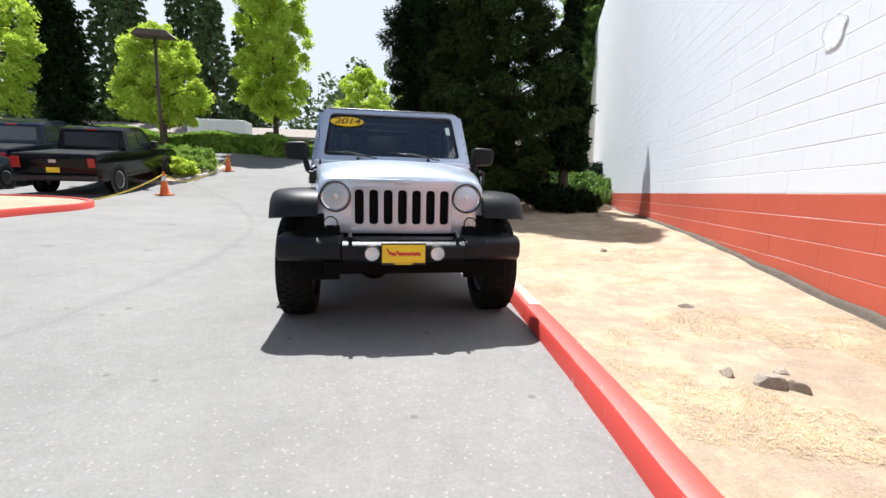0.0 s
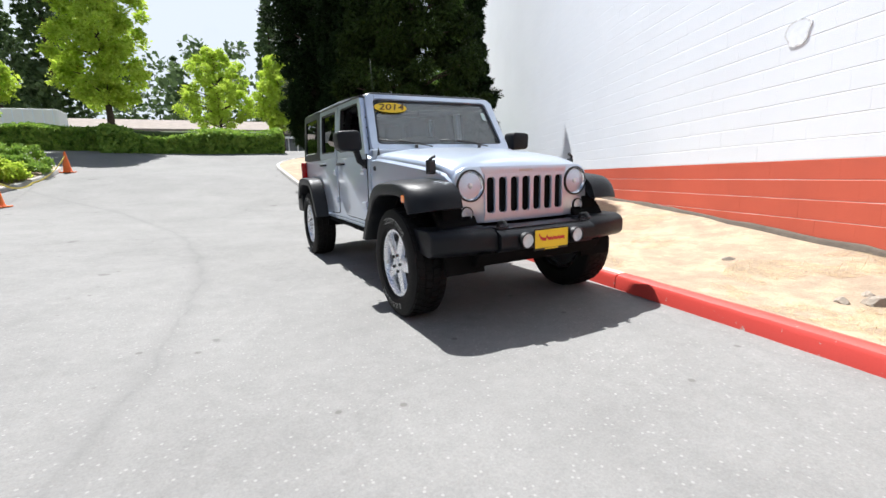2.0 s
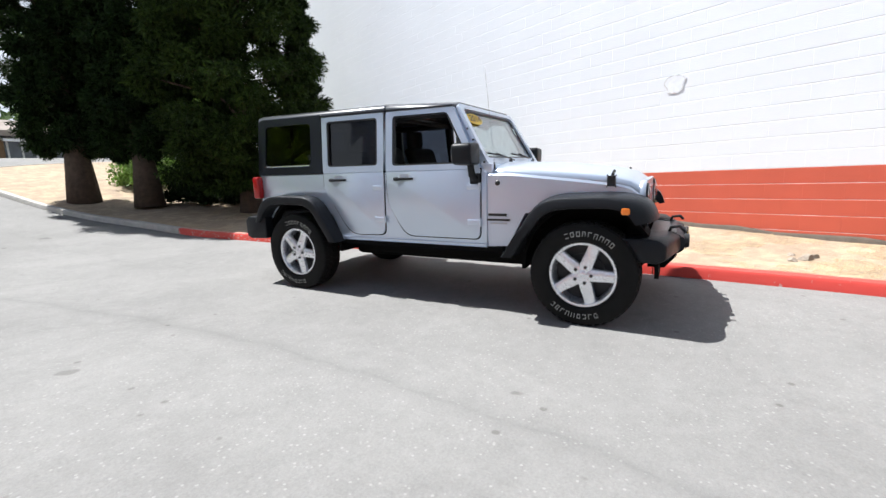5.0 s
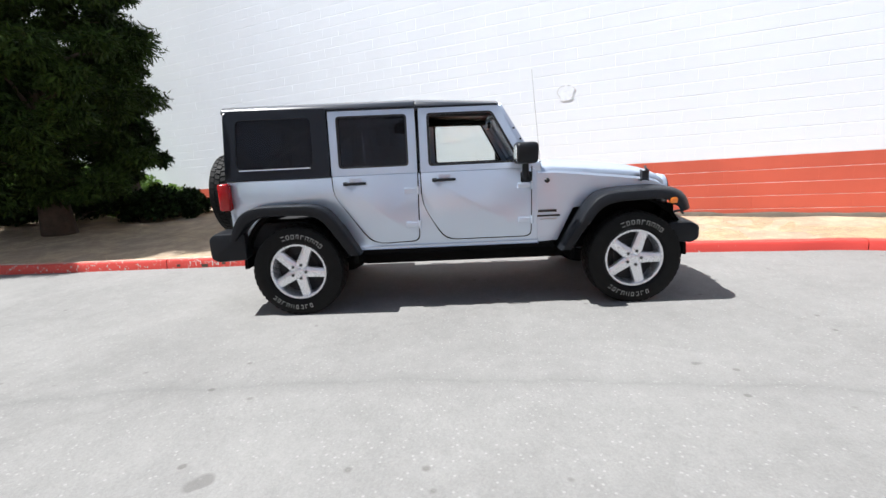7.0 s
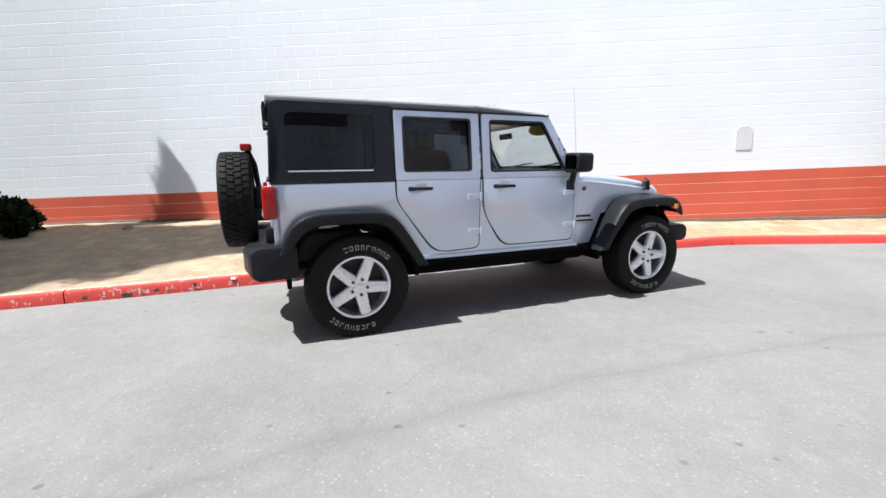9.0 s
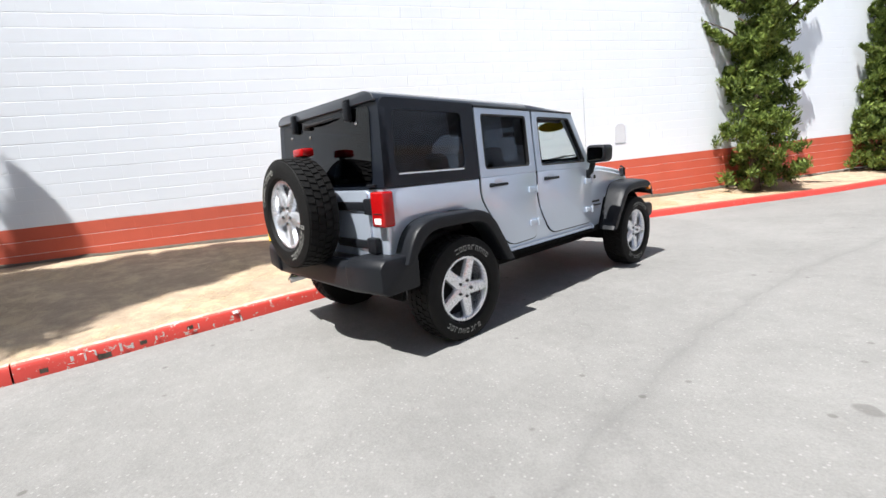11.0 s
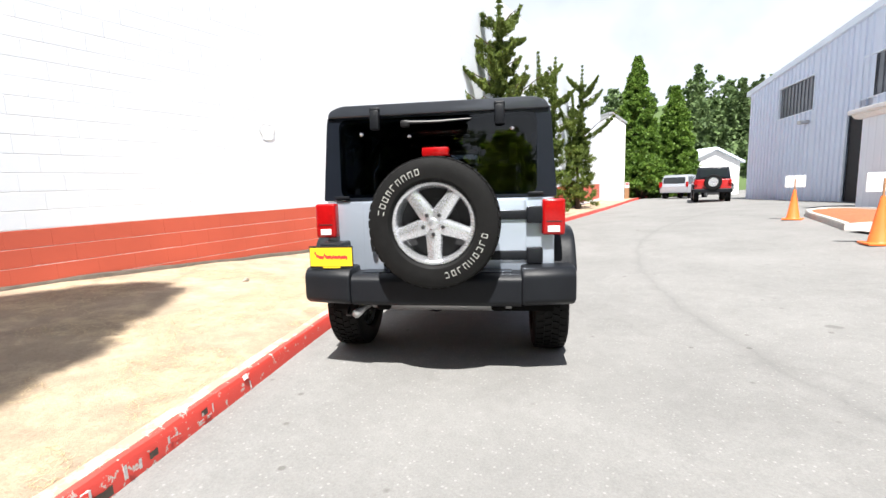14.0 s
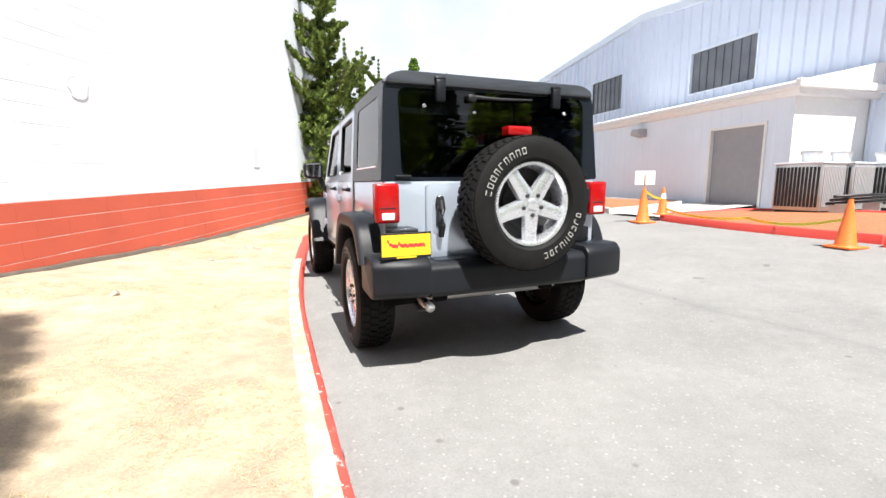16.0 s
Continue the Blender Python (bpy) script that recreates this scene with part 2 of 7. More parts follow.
# mortar paler than the block paint: sun catching the joints, put into colour
M["mortar"] = plain("painted_mortar_sunlit", (0.86, 0.88, 0.91), 0.7, var=0.05)
M["bark"] = plain("bark", (0.075, 0.052, 0.038), 0.95, var=0.4, scale=9, bump=0.8, fine=40)
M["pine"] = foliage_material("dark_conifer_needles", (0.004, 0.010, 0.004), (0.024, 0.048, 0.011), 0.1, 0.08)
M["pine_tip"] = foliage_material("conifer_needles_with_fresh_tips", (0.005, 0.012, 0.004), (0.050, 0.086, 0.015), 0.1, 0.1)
M["juniper"] = foliage_material("juniper_needles", (0.028, 0.055, 0.012), (0.24, 0.31, 0.06), 0.22)
M["lime"] = foliage_material("lime_green_leaves", (0.34, 0.50, 0.04), (0.66, 0.76, 0.12), 0.5)
M["leaf"] = foliage_material("mid_green_leaves", (0.07, 0.14, 0.03), (0.2, 0.32, 0.06), 0.35)
M["hedge"] = foliage_material("hedge_leaves", (0.14, 0.27, 0.04), (0.38, 0.52, 0.09), 0.35)
M["thuja"] = foliage_material("arborvitae_scales", (0.06, 0.13, 0.02), (0.19, 0.30, 0.045), 0.25)
M["far_wood"] = foliage_material("distant_woods", (0.055, 0.10, 0.04), (0.19, 0.27, 0.10), 0.25)
M["straw"] = foliage_material("dry_straw", (0.46, 0.34, 0.19), (0.70, 0.56, 0.34), 0.2)
M["white_paint"] = plain("white_paint", (0.80, 0.80, 0.79), 0.6, var=0.04)
M["metal_white"] = plain("white_ribbed_metal", (0.74, 0.81, 0.90), 0.4, var=0.05, scale=0.8)
M["metal_blue"] = plain("pale_blue_ribbed_metal", (0.68, 0.75, 0.88), 0.42, var=0.05, scale=0.8)
M["roof_brown"] = plain("brown_shingle", (0.25, 0.21, 0.18), 0.9, var=0.25, scale=2)
M["brown_wall"] = plain("brown_siding", (0.26, 0.16, 0.09), 0.8, var=0.2, scale=2)
M["dark"] = plain("dark_interior", (0.02, 0.02, 0.022), 0.7, var=0.2)
M["pane_dark"] = plain("dark_window_pane", (0.13, 0.14, 0.16), 0.12, var=0.3, scale=1.2)
M["grey_door"] = plain("grey_roller_door", (0.33, 0.33, 0.34), 0.6, var=0.06)
M["bark_mulch"] = plain("orange_bark_mulch", (0.31, 0.115, 0.05), 0.95, var=0.35, scale=14, bump=0.8)
M["orange"] = plain("orange_cone_plastic", (0.85, 0.17, 0.03), 0.45, var=0.1)
M["tape"] = plain("yellow_caution_tape", (0.75, 0.60, 0.06), 0.5, var=0.1)
M["sign_white"] = plain("white_sign_board", (0.8, 0.8, 0.8), 0.5, var=0.03)
M["wood"] = plain("weathered_wood", (0.30, 0.16, 0.08), 0.85, var=0.25, scale=10)
M["galv"] = plain("galvanised_metal", (0.5, 0.5, 0.5), 0.4, metal=0.7, var=0.15)
M["rock"] = plain("grey_brown_stone", (0.31, 0.265, 0.215), 0.9, var=0.3, scale=8, bump=0.7)


# ---- building helpers ----
def mesh_of(name, verts, faces, smooth=False):
    me = bpy.data.meshes.new(name)
    me.from_pydata([tuple(v) for v in verts], [], faces)
    if smooth:
        me.shade_smooth()
    me.update()
    return me


def part(name, bm, material, parent=None, label="", m=None, smooth=False, angle=0.0):
    """Link a bmesh (or a ready mesh) as one mesh object."""
    if isinstance(bm, bmesh.types.BMesh):
        me = bpy.data.meshes.new(name)
        bmesh.ops.recalc_face_normals(bm, faces=bm.faces)
        bm.to_mesh(me)
        bm.free()
    else:
        me = bm
    if smooth:
        me.shade_smooth()
        if angle:
            me.set_sharp_from_angle(angle=radians(angle))
    if material is not None:
        me.materials.clear()
        me.materials.append(material)
    ob = new(name, me)
    if m is not None:
        ob.matrix_basis = m
    if parent is not None:
        ob.parent = parent
    if label:
        ob["label"] = label
    return ob


def thing(name, m, label, category, group="", kind=""):
    ob = new(name)
    ob.matrix_basis = m
    return tagged(ob, label, category, group, kind)


def box(bm, lo, hi, bevel=0.0, segs=2):
    """A box from corner to corner, with its edges rounded."""
    lo, hi = Vector(lo), Vector(hi)
    g = bmesh.ops.create_cube(bm, size=1.0)
    c, s = (lo + hi) / 2, hi - lo
    for v in g["verts"]:
        v.co = Vector((v.co.x * s.x, v.co.y * s.y, v.co.z * s.z)) + c
    if bevel:
        ed = {e for v in g["verts"] for e in v.link_edges}
        bmesh.ops.bevel(bm, geom=list(ed), offset=bevel, segments=segs, affect="EDGES", profile=0.5, clamp_overlap=True)
    return bm


def bx(lo, hi, bevel=0.0, segs=2):
    return box(bmesh.new(), lo, hi, bevel, segs)


def prism(bm, outline, axis, a, b, bevel=0.0, segs=2):
    """Extrude a closed outline of (u, v) pairs along an axis from a to b. x: u=y, v=z; y: u=x, v=z; z: u=x, v=y."""
    def at(u, v, w):
        return {"x": (w, u, v), "y": (u, w, v), "z": (u, v, w)}[axis]
    lo = [bm.verts.new(at(u, v, a)) for u, v in outline]
    hi = [bm.verts.new(at(u, v, b)) for u, v in outline]
    k = len(outline)
    fs = [bm.faces.new(lo), bm.faces.new(hi[::-1])]
    fs += [bm.faces.new((lo[i], hi[i], hi[(i + 1) % k], lo[(i + 1) % k])) for i in range(k)]
    bmesh.ops.recalc_face_normals(bm, faces=fs)
    if bevel:
        ed = {e for f in fs[:2] for e in f.edges}
        bmesh.ops.bevel(bm, geom=list(ed), offset=bevel, segments=segs, affect="EDGES", profile=0.5, clamp_overlap=True)
    return bm


def lathe(profile, segs=32, axis="z", bm=None, caps=True):
    """Turn (radius, height) pairs round an axis."""
    bm = bm or bmesh.new()
    rings = []
    for r, h in profile:
        ring = []
        for i in range(segs):
            a = 2 * math.pi * i / segs
            c, s = r * math.cos(a), r * math.sin(a)
            ring.append(bm.verts.new({"z": (c, s, h), "x": (h, c, s), "y": (c, h, s)}[axis]))
        rings.append(ring)
    for p, q in zip(rings, rings[1:]):
        for i in range(segs):
            j = (i + 1) % segs
            bm.faces.new((p[i], p[j], q[j], q[i]))
    if caps and profile[0][0] > 1e-4:
        bm.faces.new(rings[0])
    if caps and profile[-1][0] > 1e-4:
        bm.faces.new(rings[-1])
    bmesh.ops.remove_doubles(bm, verts=bm.verts, dist=1e-5)
    return bm


def tube(bm, path, radius, sides=8):
    """A round bar along a path; radius may be one number or one for each point."""
    pts = [Vector(p) for p in path]
    rad = radius if isinstance(radius, (list, tuple)) else [radius] * len(pts)
    rings = []
    for i, p in enumerate(pts):
        d = (pts[min(i + 1, len(pts) - 1)] - pts[max(i - 1, 0)]).normalized()
        q = d.to_track_quat("Z", "Y")
        rings.append([bm.verts.new(p + q @ Vector((rad[i] * math.cos(2 * math.pi * k / sides), rad[i] * math.sin(2 * math.pi * k / sides), 0))) for k in range(sides)])
    for a, b in zip(rings, rings[1:]):
        for k in range(sides):
            j = (k + 1) % sides
            bm.faces.new((a[k], a[j], b[j], b[k]))
    bm.faces.new(rings[0][::-1]), bm.faces.new(rings[-1])
    return bm


def leaf_mesh(name, centres, size, rng, droop=0.0, aspect=1.6, out=None, flat=1.0):
    """Many small folded leaves, one island each, at the given centres."""
    c = np.asarray(centres, float)
    k = len(c)
    d = rng.normal(size=(k, 3))
    if out is not None:
        d = d * 0.6 + out
    d[:, 2] = d[:, 2] * flat - droop
    d /= np.linalg.norm(d, axis=1, keepdims=True) + 1e-9
    s = np.cross(d, rng.normal(size=(k, 3)))
    s /= np.linalg.norm(s, axis=1, keepdims=True) + 1e-9
    if flat < 1:      # lying blades show their broad side to the sky
        s = np.cross(d, np.array((0.0, 0.0, 1.0))) + 0.15 * s
        s /= np.linalg.norm(s, axis=1, keepdims=True) + 1e-9
    nrm = np.cross(d, s)
    sz = (size * rng.uniform(0.55, 1.35, k))[:, None]
    v = np.empty((k, 4, 3))
    v[:, 0] = c - d * sz * aspect * 0.5
    v[:, 1] = c + s * sz * 0.5 + nrm * sz * 0.15
    v[:, 2] = c + d * sz * aspect * 0.5
    v[:, 3] = c - s * sz * 0.5 + nrm * sz * 0.15
    me = bpy.data.meshes.new(name)
    me.vertices.add(4 * k), me.loops.add(4 * k), me.polygons.add(k)
    me.vertices.foreach_set("co", v.reshape(-1))
    me.loops.foreach_set("vertex_index", np.arange(4 * k, dtype=np.int32))
    me.polygons.foreach_set("loop_start", np.arange(0, 4 * k, 4, dtype=np.int32))
    me.update(calc_edges=True)
    return me


def clumps(rng, centres, radii, per, squash=0.75, shell=0.55):
    """Points scattered in soft balls round the centres; also the way out of each ball."""
    pts, outs = [], []
    for c, r in zip(centres, radii):
        d = rng.normal(size=(per, 3))
        d /= np.linalg.norm(d, axis=1, keepdims=True)
        rr = r * (shell + (1 - shell) * rng.random((per, 1))) * rng.uniform(0.75, 1.15, (per, 1))
        pts.append(np.asarray(c) + d * rr * (1, 1, squash))
        outs.append(d)
    return np.concatenate(pts), np.concatenate(outs)


# ---- the lie of the land ----
def smooth(a, b, x):
    t = np.clip((np.asarray(x, float) - a) / (b - a), 0, 1)
    return t * t * (3 - 2 * t)


def land(x, y):
    """Height of the road: it tilts up to the west and climbs to the north."""
    x, y = np.asarray(x, float), np.asarray(y, float)
    side = 0.055 * (np.clip(-x - 1.5, 0, 9.5) + 0.0)
    north = 0.18 * smooth(11, 15, y) + 1.08 * smooth(14, 23.5, y) + 1.05 * smooth(22, 31, y)
    return side * (1 - 0.55 * smooth(9, 18, y)) + north


KERB = [(-12.2, -30.0), (-9.0, -23.0), (-5.3, -14.0), (-1.35, -5.0), (-0.05, -2.0), (0.85, 0.1), (1.02, 1.2), (1.12, 2.0), (1.22, 3.0),
        (1.33, 4.2), (1.42, 5.8), (1.43, 8.0), (1.41, 12.0), (1.25, 15.5), (1.0, 18.3), (0.95, 22.0), (1.7, 24.6), (3.6, 26.2), (8.0, 27.2), (16.0, 28.0)]


def spline(points, step):
    """An even walk along a smooth line through the points."""
    p = np.array(points, float)
    out = []
    for i in range(len(p) - 1):
        a, b, c, d = p[max(i - 1, 0)], p[i], p[i + 1], p[min(i + 2, len(p) - 1)]
        for t in np.linspace(0, 1, 24, endpoint=False):
            m1, m2 = (c - a) / 2, (d - b) / 2
            out.append((2 * t**3 - 3 * t**2 + 1) * b + (t**3 - 2 * t**2 + t) * m1 + (-2 * t**3 + 3 * t**2) * c + (t**3 - t**2) * m2)
    out.append(p[-1])
    out = np.array(out)
    s = np.concatenate([[0], np.cumsum(np.linalg.norm(np.diff(out, axis=0), axis=1))])
    k = max(2, int(round(s[-1] / step)) + 1)
    u = np.linspace(0, s[-1], k)
    return np.stack([np.interp(u, s, out[:, j]) for j in range(out.shape[1])], 1)


WALL_O, WALL_D = np.array((3.68, 3.17)), np.array((0.3754, 0.9269))
WALL_N = np.array((-0.9269, 0.3754))      # towards the road


def wall_x(y):
    return WALL_O[0] + 0.405 * (np.asarray(y, float) - WALL_O[1])


def wall_foot(y):
    """Height of the soil at the foot of the white wall."""
    return np.interp(y, (-22, -12, -4, 1.5, 4.5, 6, 9, 12, 14, 16, 20, 25), (0.46, 0.34, 0.26, 0.22, 0.34, 0.37, 0.37, 0.31, 0.4, 0.55, 0.95, 1.4))


# ---- ground: one sheet to the horizon ----
def ground_sheet():
    gx = np.concatenate([[-3000, -900, -300, -120, -70], np.arange(-45, 30.1, 0.5), [45, 80, 150, 400, 1200, 3000]])
    gy = np.concatenate([[-3000, -900, -300, -130, -75], np.arange(-50, 60.1, 0.5), [75, 110, 200, 500, 1400, 3000]])
    xx, yy = np.meshgrid(gx, gy)
    zz = land(xx, yy) + 0.006 * np.sin(xx * 1.3 + yy * 0.4) * np.sin(yy * 0.9)
    # sunk a little under the verge, where the soil lies over it
    k = spline(KERB, 0.25)
    order = np.argsort(k[:, 1])
    kx = np.interp(yy, k[order, 1], k[order, 0], left=99, right=99)
    zz = np.where((xx > kx + 0.6) & (yy < 24) & (xx < 40), zz - 0.25, zz)
    nx, ny = len(gx), len(gy)
    v = np.stack([xx.ravel(), yy.ravel(), zz.ravel()], 1)
    f = [(j * nx + i, j * nx + i + 1, (j + 1) * nx + i + 1, (j + 1) * nx + i) for j in range(ny - 1) for i in range(nx - 1)]
    me = mesh_of("ground", v, f, True)
    ob = part("ground", me, M["asphalt"])
    return tagged(ob, "worn pale grey asphalt yard and roadway", "ground", kind="structure")


ground_sheet()


def verge():
    k = spline(KERB, 0.3)
    verts, faces, cols = [], [], 17
    for x, y in k:
        yw = min(y, 25.0)
        if y < 25:
            wx = max(float(wall_x(y)) + 0.15, x + 0.4)
            ex, ey = wx, y
        else:
            ex, ey = float(wall_x(25)) + 0.3 * (x - 1.7), 25.0
        z0 = float(land(x, y)) + 0.115
        z1 = max(float(wall_foot(yw)), z0 + 0.02)
        for i in range(cols):
            t = i / (cols - 1)
            px, py = x + 0.1 + (ex - x - 0.1) * t, y + (ey - y) * t
            z = z0 + (z1 - z0) * t**1.5 + 0.05 * math.sin(math.pi * t) * float(smooth(3, 7, y)) - 0.03 * math.sin(math.pi * t) * float(1 - smooth(2, 6, y)) + 0.022 * noise.noise((px * 1.4, py * 1.4, 0)) * math.sin(math.pi * min(1, t * 2) / 2) + 0.012 * noise.noise((px * 5, py * 5, 3)) * (t > 0.02)
            verts.append((px, py, z))
    for j in range(len(k) - 1):
        for i in range(cols - 1):
            a = j * cols + i
            faces.append((a, a + 1, a + cols + 1, a + cols))
    ob = part("verge", mesh_of("verge", verts, faces, True), M["soil"])
    return tagged(ob, "dry bare soil verge with bleached straw below the wall", "verge", kind="structure")


VERGE = verge()


def kerb():
    root = thing("kerb", Matrix(), "raised concrete kerb painted red, worn and chipped towards its bare end", "kerb", kind="structure")
    prof = [(0.0, -0.08), (0.006, 0.09), (0.022, 0.118), (0.05, 0.128), (0.125, 0.128), (0.145, 0.118), (0.15, -0.08)]
    pts = spline(KERB, 0.125)
    per = 24
    for s in range(0, len(pts) - 1, per):
        seg = pts[s:s + per + 1]
        if len(seg) < 2:
            continue
        verts, faces, k = [], [], len(prof)
        for i, (x, y) in enumerate(seg):
            a, b = pts[max(s + i - 1, 0)], pts[min(s + i + 1, len(pts) - 1)]
            d = (b - a) / np.linalg.norm(b - a)
            nx, ny = d[1], -d[0]
            if i in (0, len(seg) - 1):
                x, y = x + d[0] * (0.006 if i == 0 else -0.006), y + d[1] * (0.006 if i == 0 else -0.006)
            z = float(land(x, y))
            for w, h in prof:
                j = 0.004 * noise.noise((x * 6, y * 6, w * 30))
                verts.append((x + nx * (w + j), y + ny * (w + j), z + h + j))
        for i in range(len(seg) - 1):
            for q in range(k - 1):
                faces.append((i * k + q, i * k + q + 1, (i + 1) * k + q + 1, (i + 1) * k + q))
        faces += [tuple(range(k)), tuple(range(len(verts) - 1, len(verts) - 1 - k, -1))]
        y_mid = seg[len(seg) // 2][1]
        me = mesh_of("kerb_stone", verts, faces, True)
        me.set_sharp_from_angle(angle=radians(35))
        stone_ = part("kerb_stone", me, M["kerb_red"] if y_mid < 12.5 else M["kerb_bare"], root)
        if 4.5 < y_mid < 12.5:      # the tread of the kerb has lost most of its paint
            me.materials.append(M["kerb_top"])
            for i, p in enumerate(me.polygons):
                if i < (len(seg) - 1) * (k - 1) and i % (k - 1) in (3, 4):
                    p.material_index = 1
    # worn white stencilled marks and grime on the road face of the kerb
    rng = random.Random(31)
    marks = [(7.62, 0.012, 0.0, 0.115), (7.66, 0.05, 0.085, 0.118)]
    for y in (8.0, 8.07, 8.27, 8.33, 8.50, 8.57, 8.74, 8.81, 8.88):
        marks += [(y + rng.uniform(-0.01, 0.01), rng.uniform(0.010, 0.020), rng.uniform(0.02, 0.05), rng.uniform(0.075, 0.1))]
        if rng.random() < 0.7:
            z = rng.choice((0.03, 0.055, 0.085))
            marks.append((y + 0.022, rng.uniform(0.03, 0.045), z, z + 0.012))
    grime = [(8.42, 0.05, 0.03, 0.07), (8.69, 0.09, 0.0, 0.05), (8.06, 0.05, 0.05, 0.09), (9.06, 0.05, 0.02, 0.06)]
    for rows, nm, mat in ((marks, "stencil_mark", M["kerb_chalk"]), (grime, "grime_patch", M["footing"])):
        for y, w, z0, z1 in rows:
            x = float(np.interp(y, (5.8, 8.0, 12.0), (1.42, 1.43, 1.41)))
            bm = bmesh.new()
            n = 7
            lo, hi = [], []
            for q in range(n):
                yy = y - w / 2 + w * q / (n - 1)
                for line, z in ((lo, z0 + rng.uniform(0, 0.005)), (hi, z1 - rng.uniform(0, 0.006))):
                    f = 0.006 * (z + 0.08) / 0.17 if z < 0.09 else 0.006 + 0.016 * (z - 0.09) / 0.028
                    line.append(bm.verts.new((x + f - 0.004, yy, float(land(x, yy)) + z)))
            for q in range(n - 1):
                bm.faces.new((lo[q], lo[q + 1], hi[q + 1], hi[q]))
            part(nm, bm, mat, root)


kerb()


# ---- the white block wall ----
WALL_TILT = 1.35
U0, U1, COURSE = -27.2, 21.6, 0.2


def wall_matrix():
    yaw = math.degrees(math.atan2(WALL_D[1], WALL_D[0]))
    return pose(WALL_O[0], WALL_O[1], 1.05, 0, 0, yaw) @ pose(0, 0, 0, 0, WALL_TILT, 0)


WALL_M = wall_matrix()      # local: x along the wall to the north, y into the wall, z up from the painted line


def on_wall(u, h, out=0.0):
    return WALL_M @ Vector((u, out, h))


LOW_TOP = 6.5      # the wall steps down towards the south


def block_wall():
    # local +y points to the road side once the frame is turned, so the face lies at y = 0
    top = 8.6
    body = bx((-6.0, -0.30, -1.6), (U1, -0.0018, top))
    box(body, (U0, -0.30, -1.6), (-6.0, -0.0018, LOW_TOP))
    root = part("wall_east", body, M["mortar"], m=WALL_M)
    tagged(root, "tall painted concrete block wall, white above a red base", "wall", kind="structure")
    return root, top


def block_faces(u0, u1, z0, z1, off, c=0.006):
    """A block's proud face with chamfered edges."""
    v = [(u0, -0.0018, z0), (u1, -0.0018, z0), (u1, -0.0018, z1), (u0, -0.0018, z1),
         (u0 + 0.0006, off, z0 + c), (u1 - 0.0006, off, z0 + c), (u1 - 0.0006, off, z1 - c), (u0 + 0.0006, off, z1 - c)]
    f = [(4, 5, 6, 7), (0, 1, 5, 4), (1, 2, 6, 5), (2, 3, 7, 6), (3, 0, 4, 7)]
    return v, f


WALL, WALL_TOP = block_wall()


def blocks():
    rng = random.Random(4)
    joined = {"red": ([], []), "white": ([], [])}
    shared = {}
    singles = []
    rows = [(i, i * COURSE) for i in range(-5, int(WALL_TOP / COURSE))]
    for i, z in rows:
        paint = "red" if i < 0 else "white"
        u = U0 - (0.2 if i % 2 else 0.0)
        while u < U1 - 0.02:
            a, b = max(u, U0), min(u + 0.4, U1)
            if b - a > 0.05 and (b > -6.0 or z < LOW_TOP - 0.1):
                near = -4.0 < a < 6.0 and -3 <= i <= 8 and b - a > 0.39
                if near:
                    singles.append((paint, a, z))
                else:
                    v, f = block_faces(a, b, z + 0.002, z + COURSE - 0.002, rng.uniform(-0.0004, 0.0006))
                    vs, fs = joined[paint]
                    n0 = len(vs)
                    vs.extend(v)
                    fs.extend(tuple(q + n0 for q in face) for face in f)
            u += 0.4
    for paint, (vs, fs) in joined.items():
        ob = part("blockwork", mesh_of("blockwork", vs, fs), M["wall_" + paint], WALL)
        tagged(ob, kind="stuff")
    for paint in ("red", "white"):
        for k in range(4):
            v, f = block_faces(0.0, 0.4, 0.002, COURSE - 0.002, (-0.0004, 0.0, 0.0003, 0.0006)[k])
            me = mesh_of("block", v, f)
            me.materials.append(M["wall_" + paint])
            shared[paint, k] = me
    for paint, a, z in singles:
        ob = new("block", shared[paint, rng.randrange(4)])
        ob.matrix_basis = pose(a, 0, z)
        ob.parent = WALL


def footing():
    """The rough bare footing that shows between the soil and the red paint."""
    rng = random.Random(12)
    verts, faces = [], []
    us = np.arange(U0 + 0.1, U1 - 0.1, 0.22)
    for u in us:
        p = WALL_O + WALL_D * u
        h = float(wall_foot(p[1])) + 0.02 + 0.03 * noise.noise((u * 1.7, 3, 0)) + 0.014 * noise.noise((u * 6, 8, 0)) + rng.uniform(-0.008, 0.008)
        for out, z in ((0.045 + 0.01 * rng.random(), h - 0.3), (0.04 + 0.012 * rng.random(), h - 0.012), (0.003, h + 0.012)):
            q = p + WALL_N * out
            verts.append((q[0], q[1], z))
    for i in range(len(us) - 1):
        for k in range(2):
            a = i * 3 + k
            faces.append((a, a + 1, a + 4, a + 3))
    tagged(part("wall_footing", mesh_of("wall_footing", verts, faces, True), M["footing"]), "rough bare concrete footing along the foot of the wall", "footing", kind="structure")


footing()


# ---- trees and planting ----
def trunk_mesh(height, r0, r1, rng, lean=0.0, flare=1.5):
    path, rad = [], []
    for i in range(9):
        t = i / 8
        path.append((lean * t * height + 0.05 * r0 * math.sin(5 * t + rng.random()), 0.4 * r0 * math.sin(3 * t + 1) * t, -0.15 + (height + 0.15) * t))
        rad.append(max(0.012, (r0 + (r1 - r0) * t) * (1 + (flare - 1) * (1 - t)**22)))
    return tube(bmesh.new(), path, rad, 12)


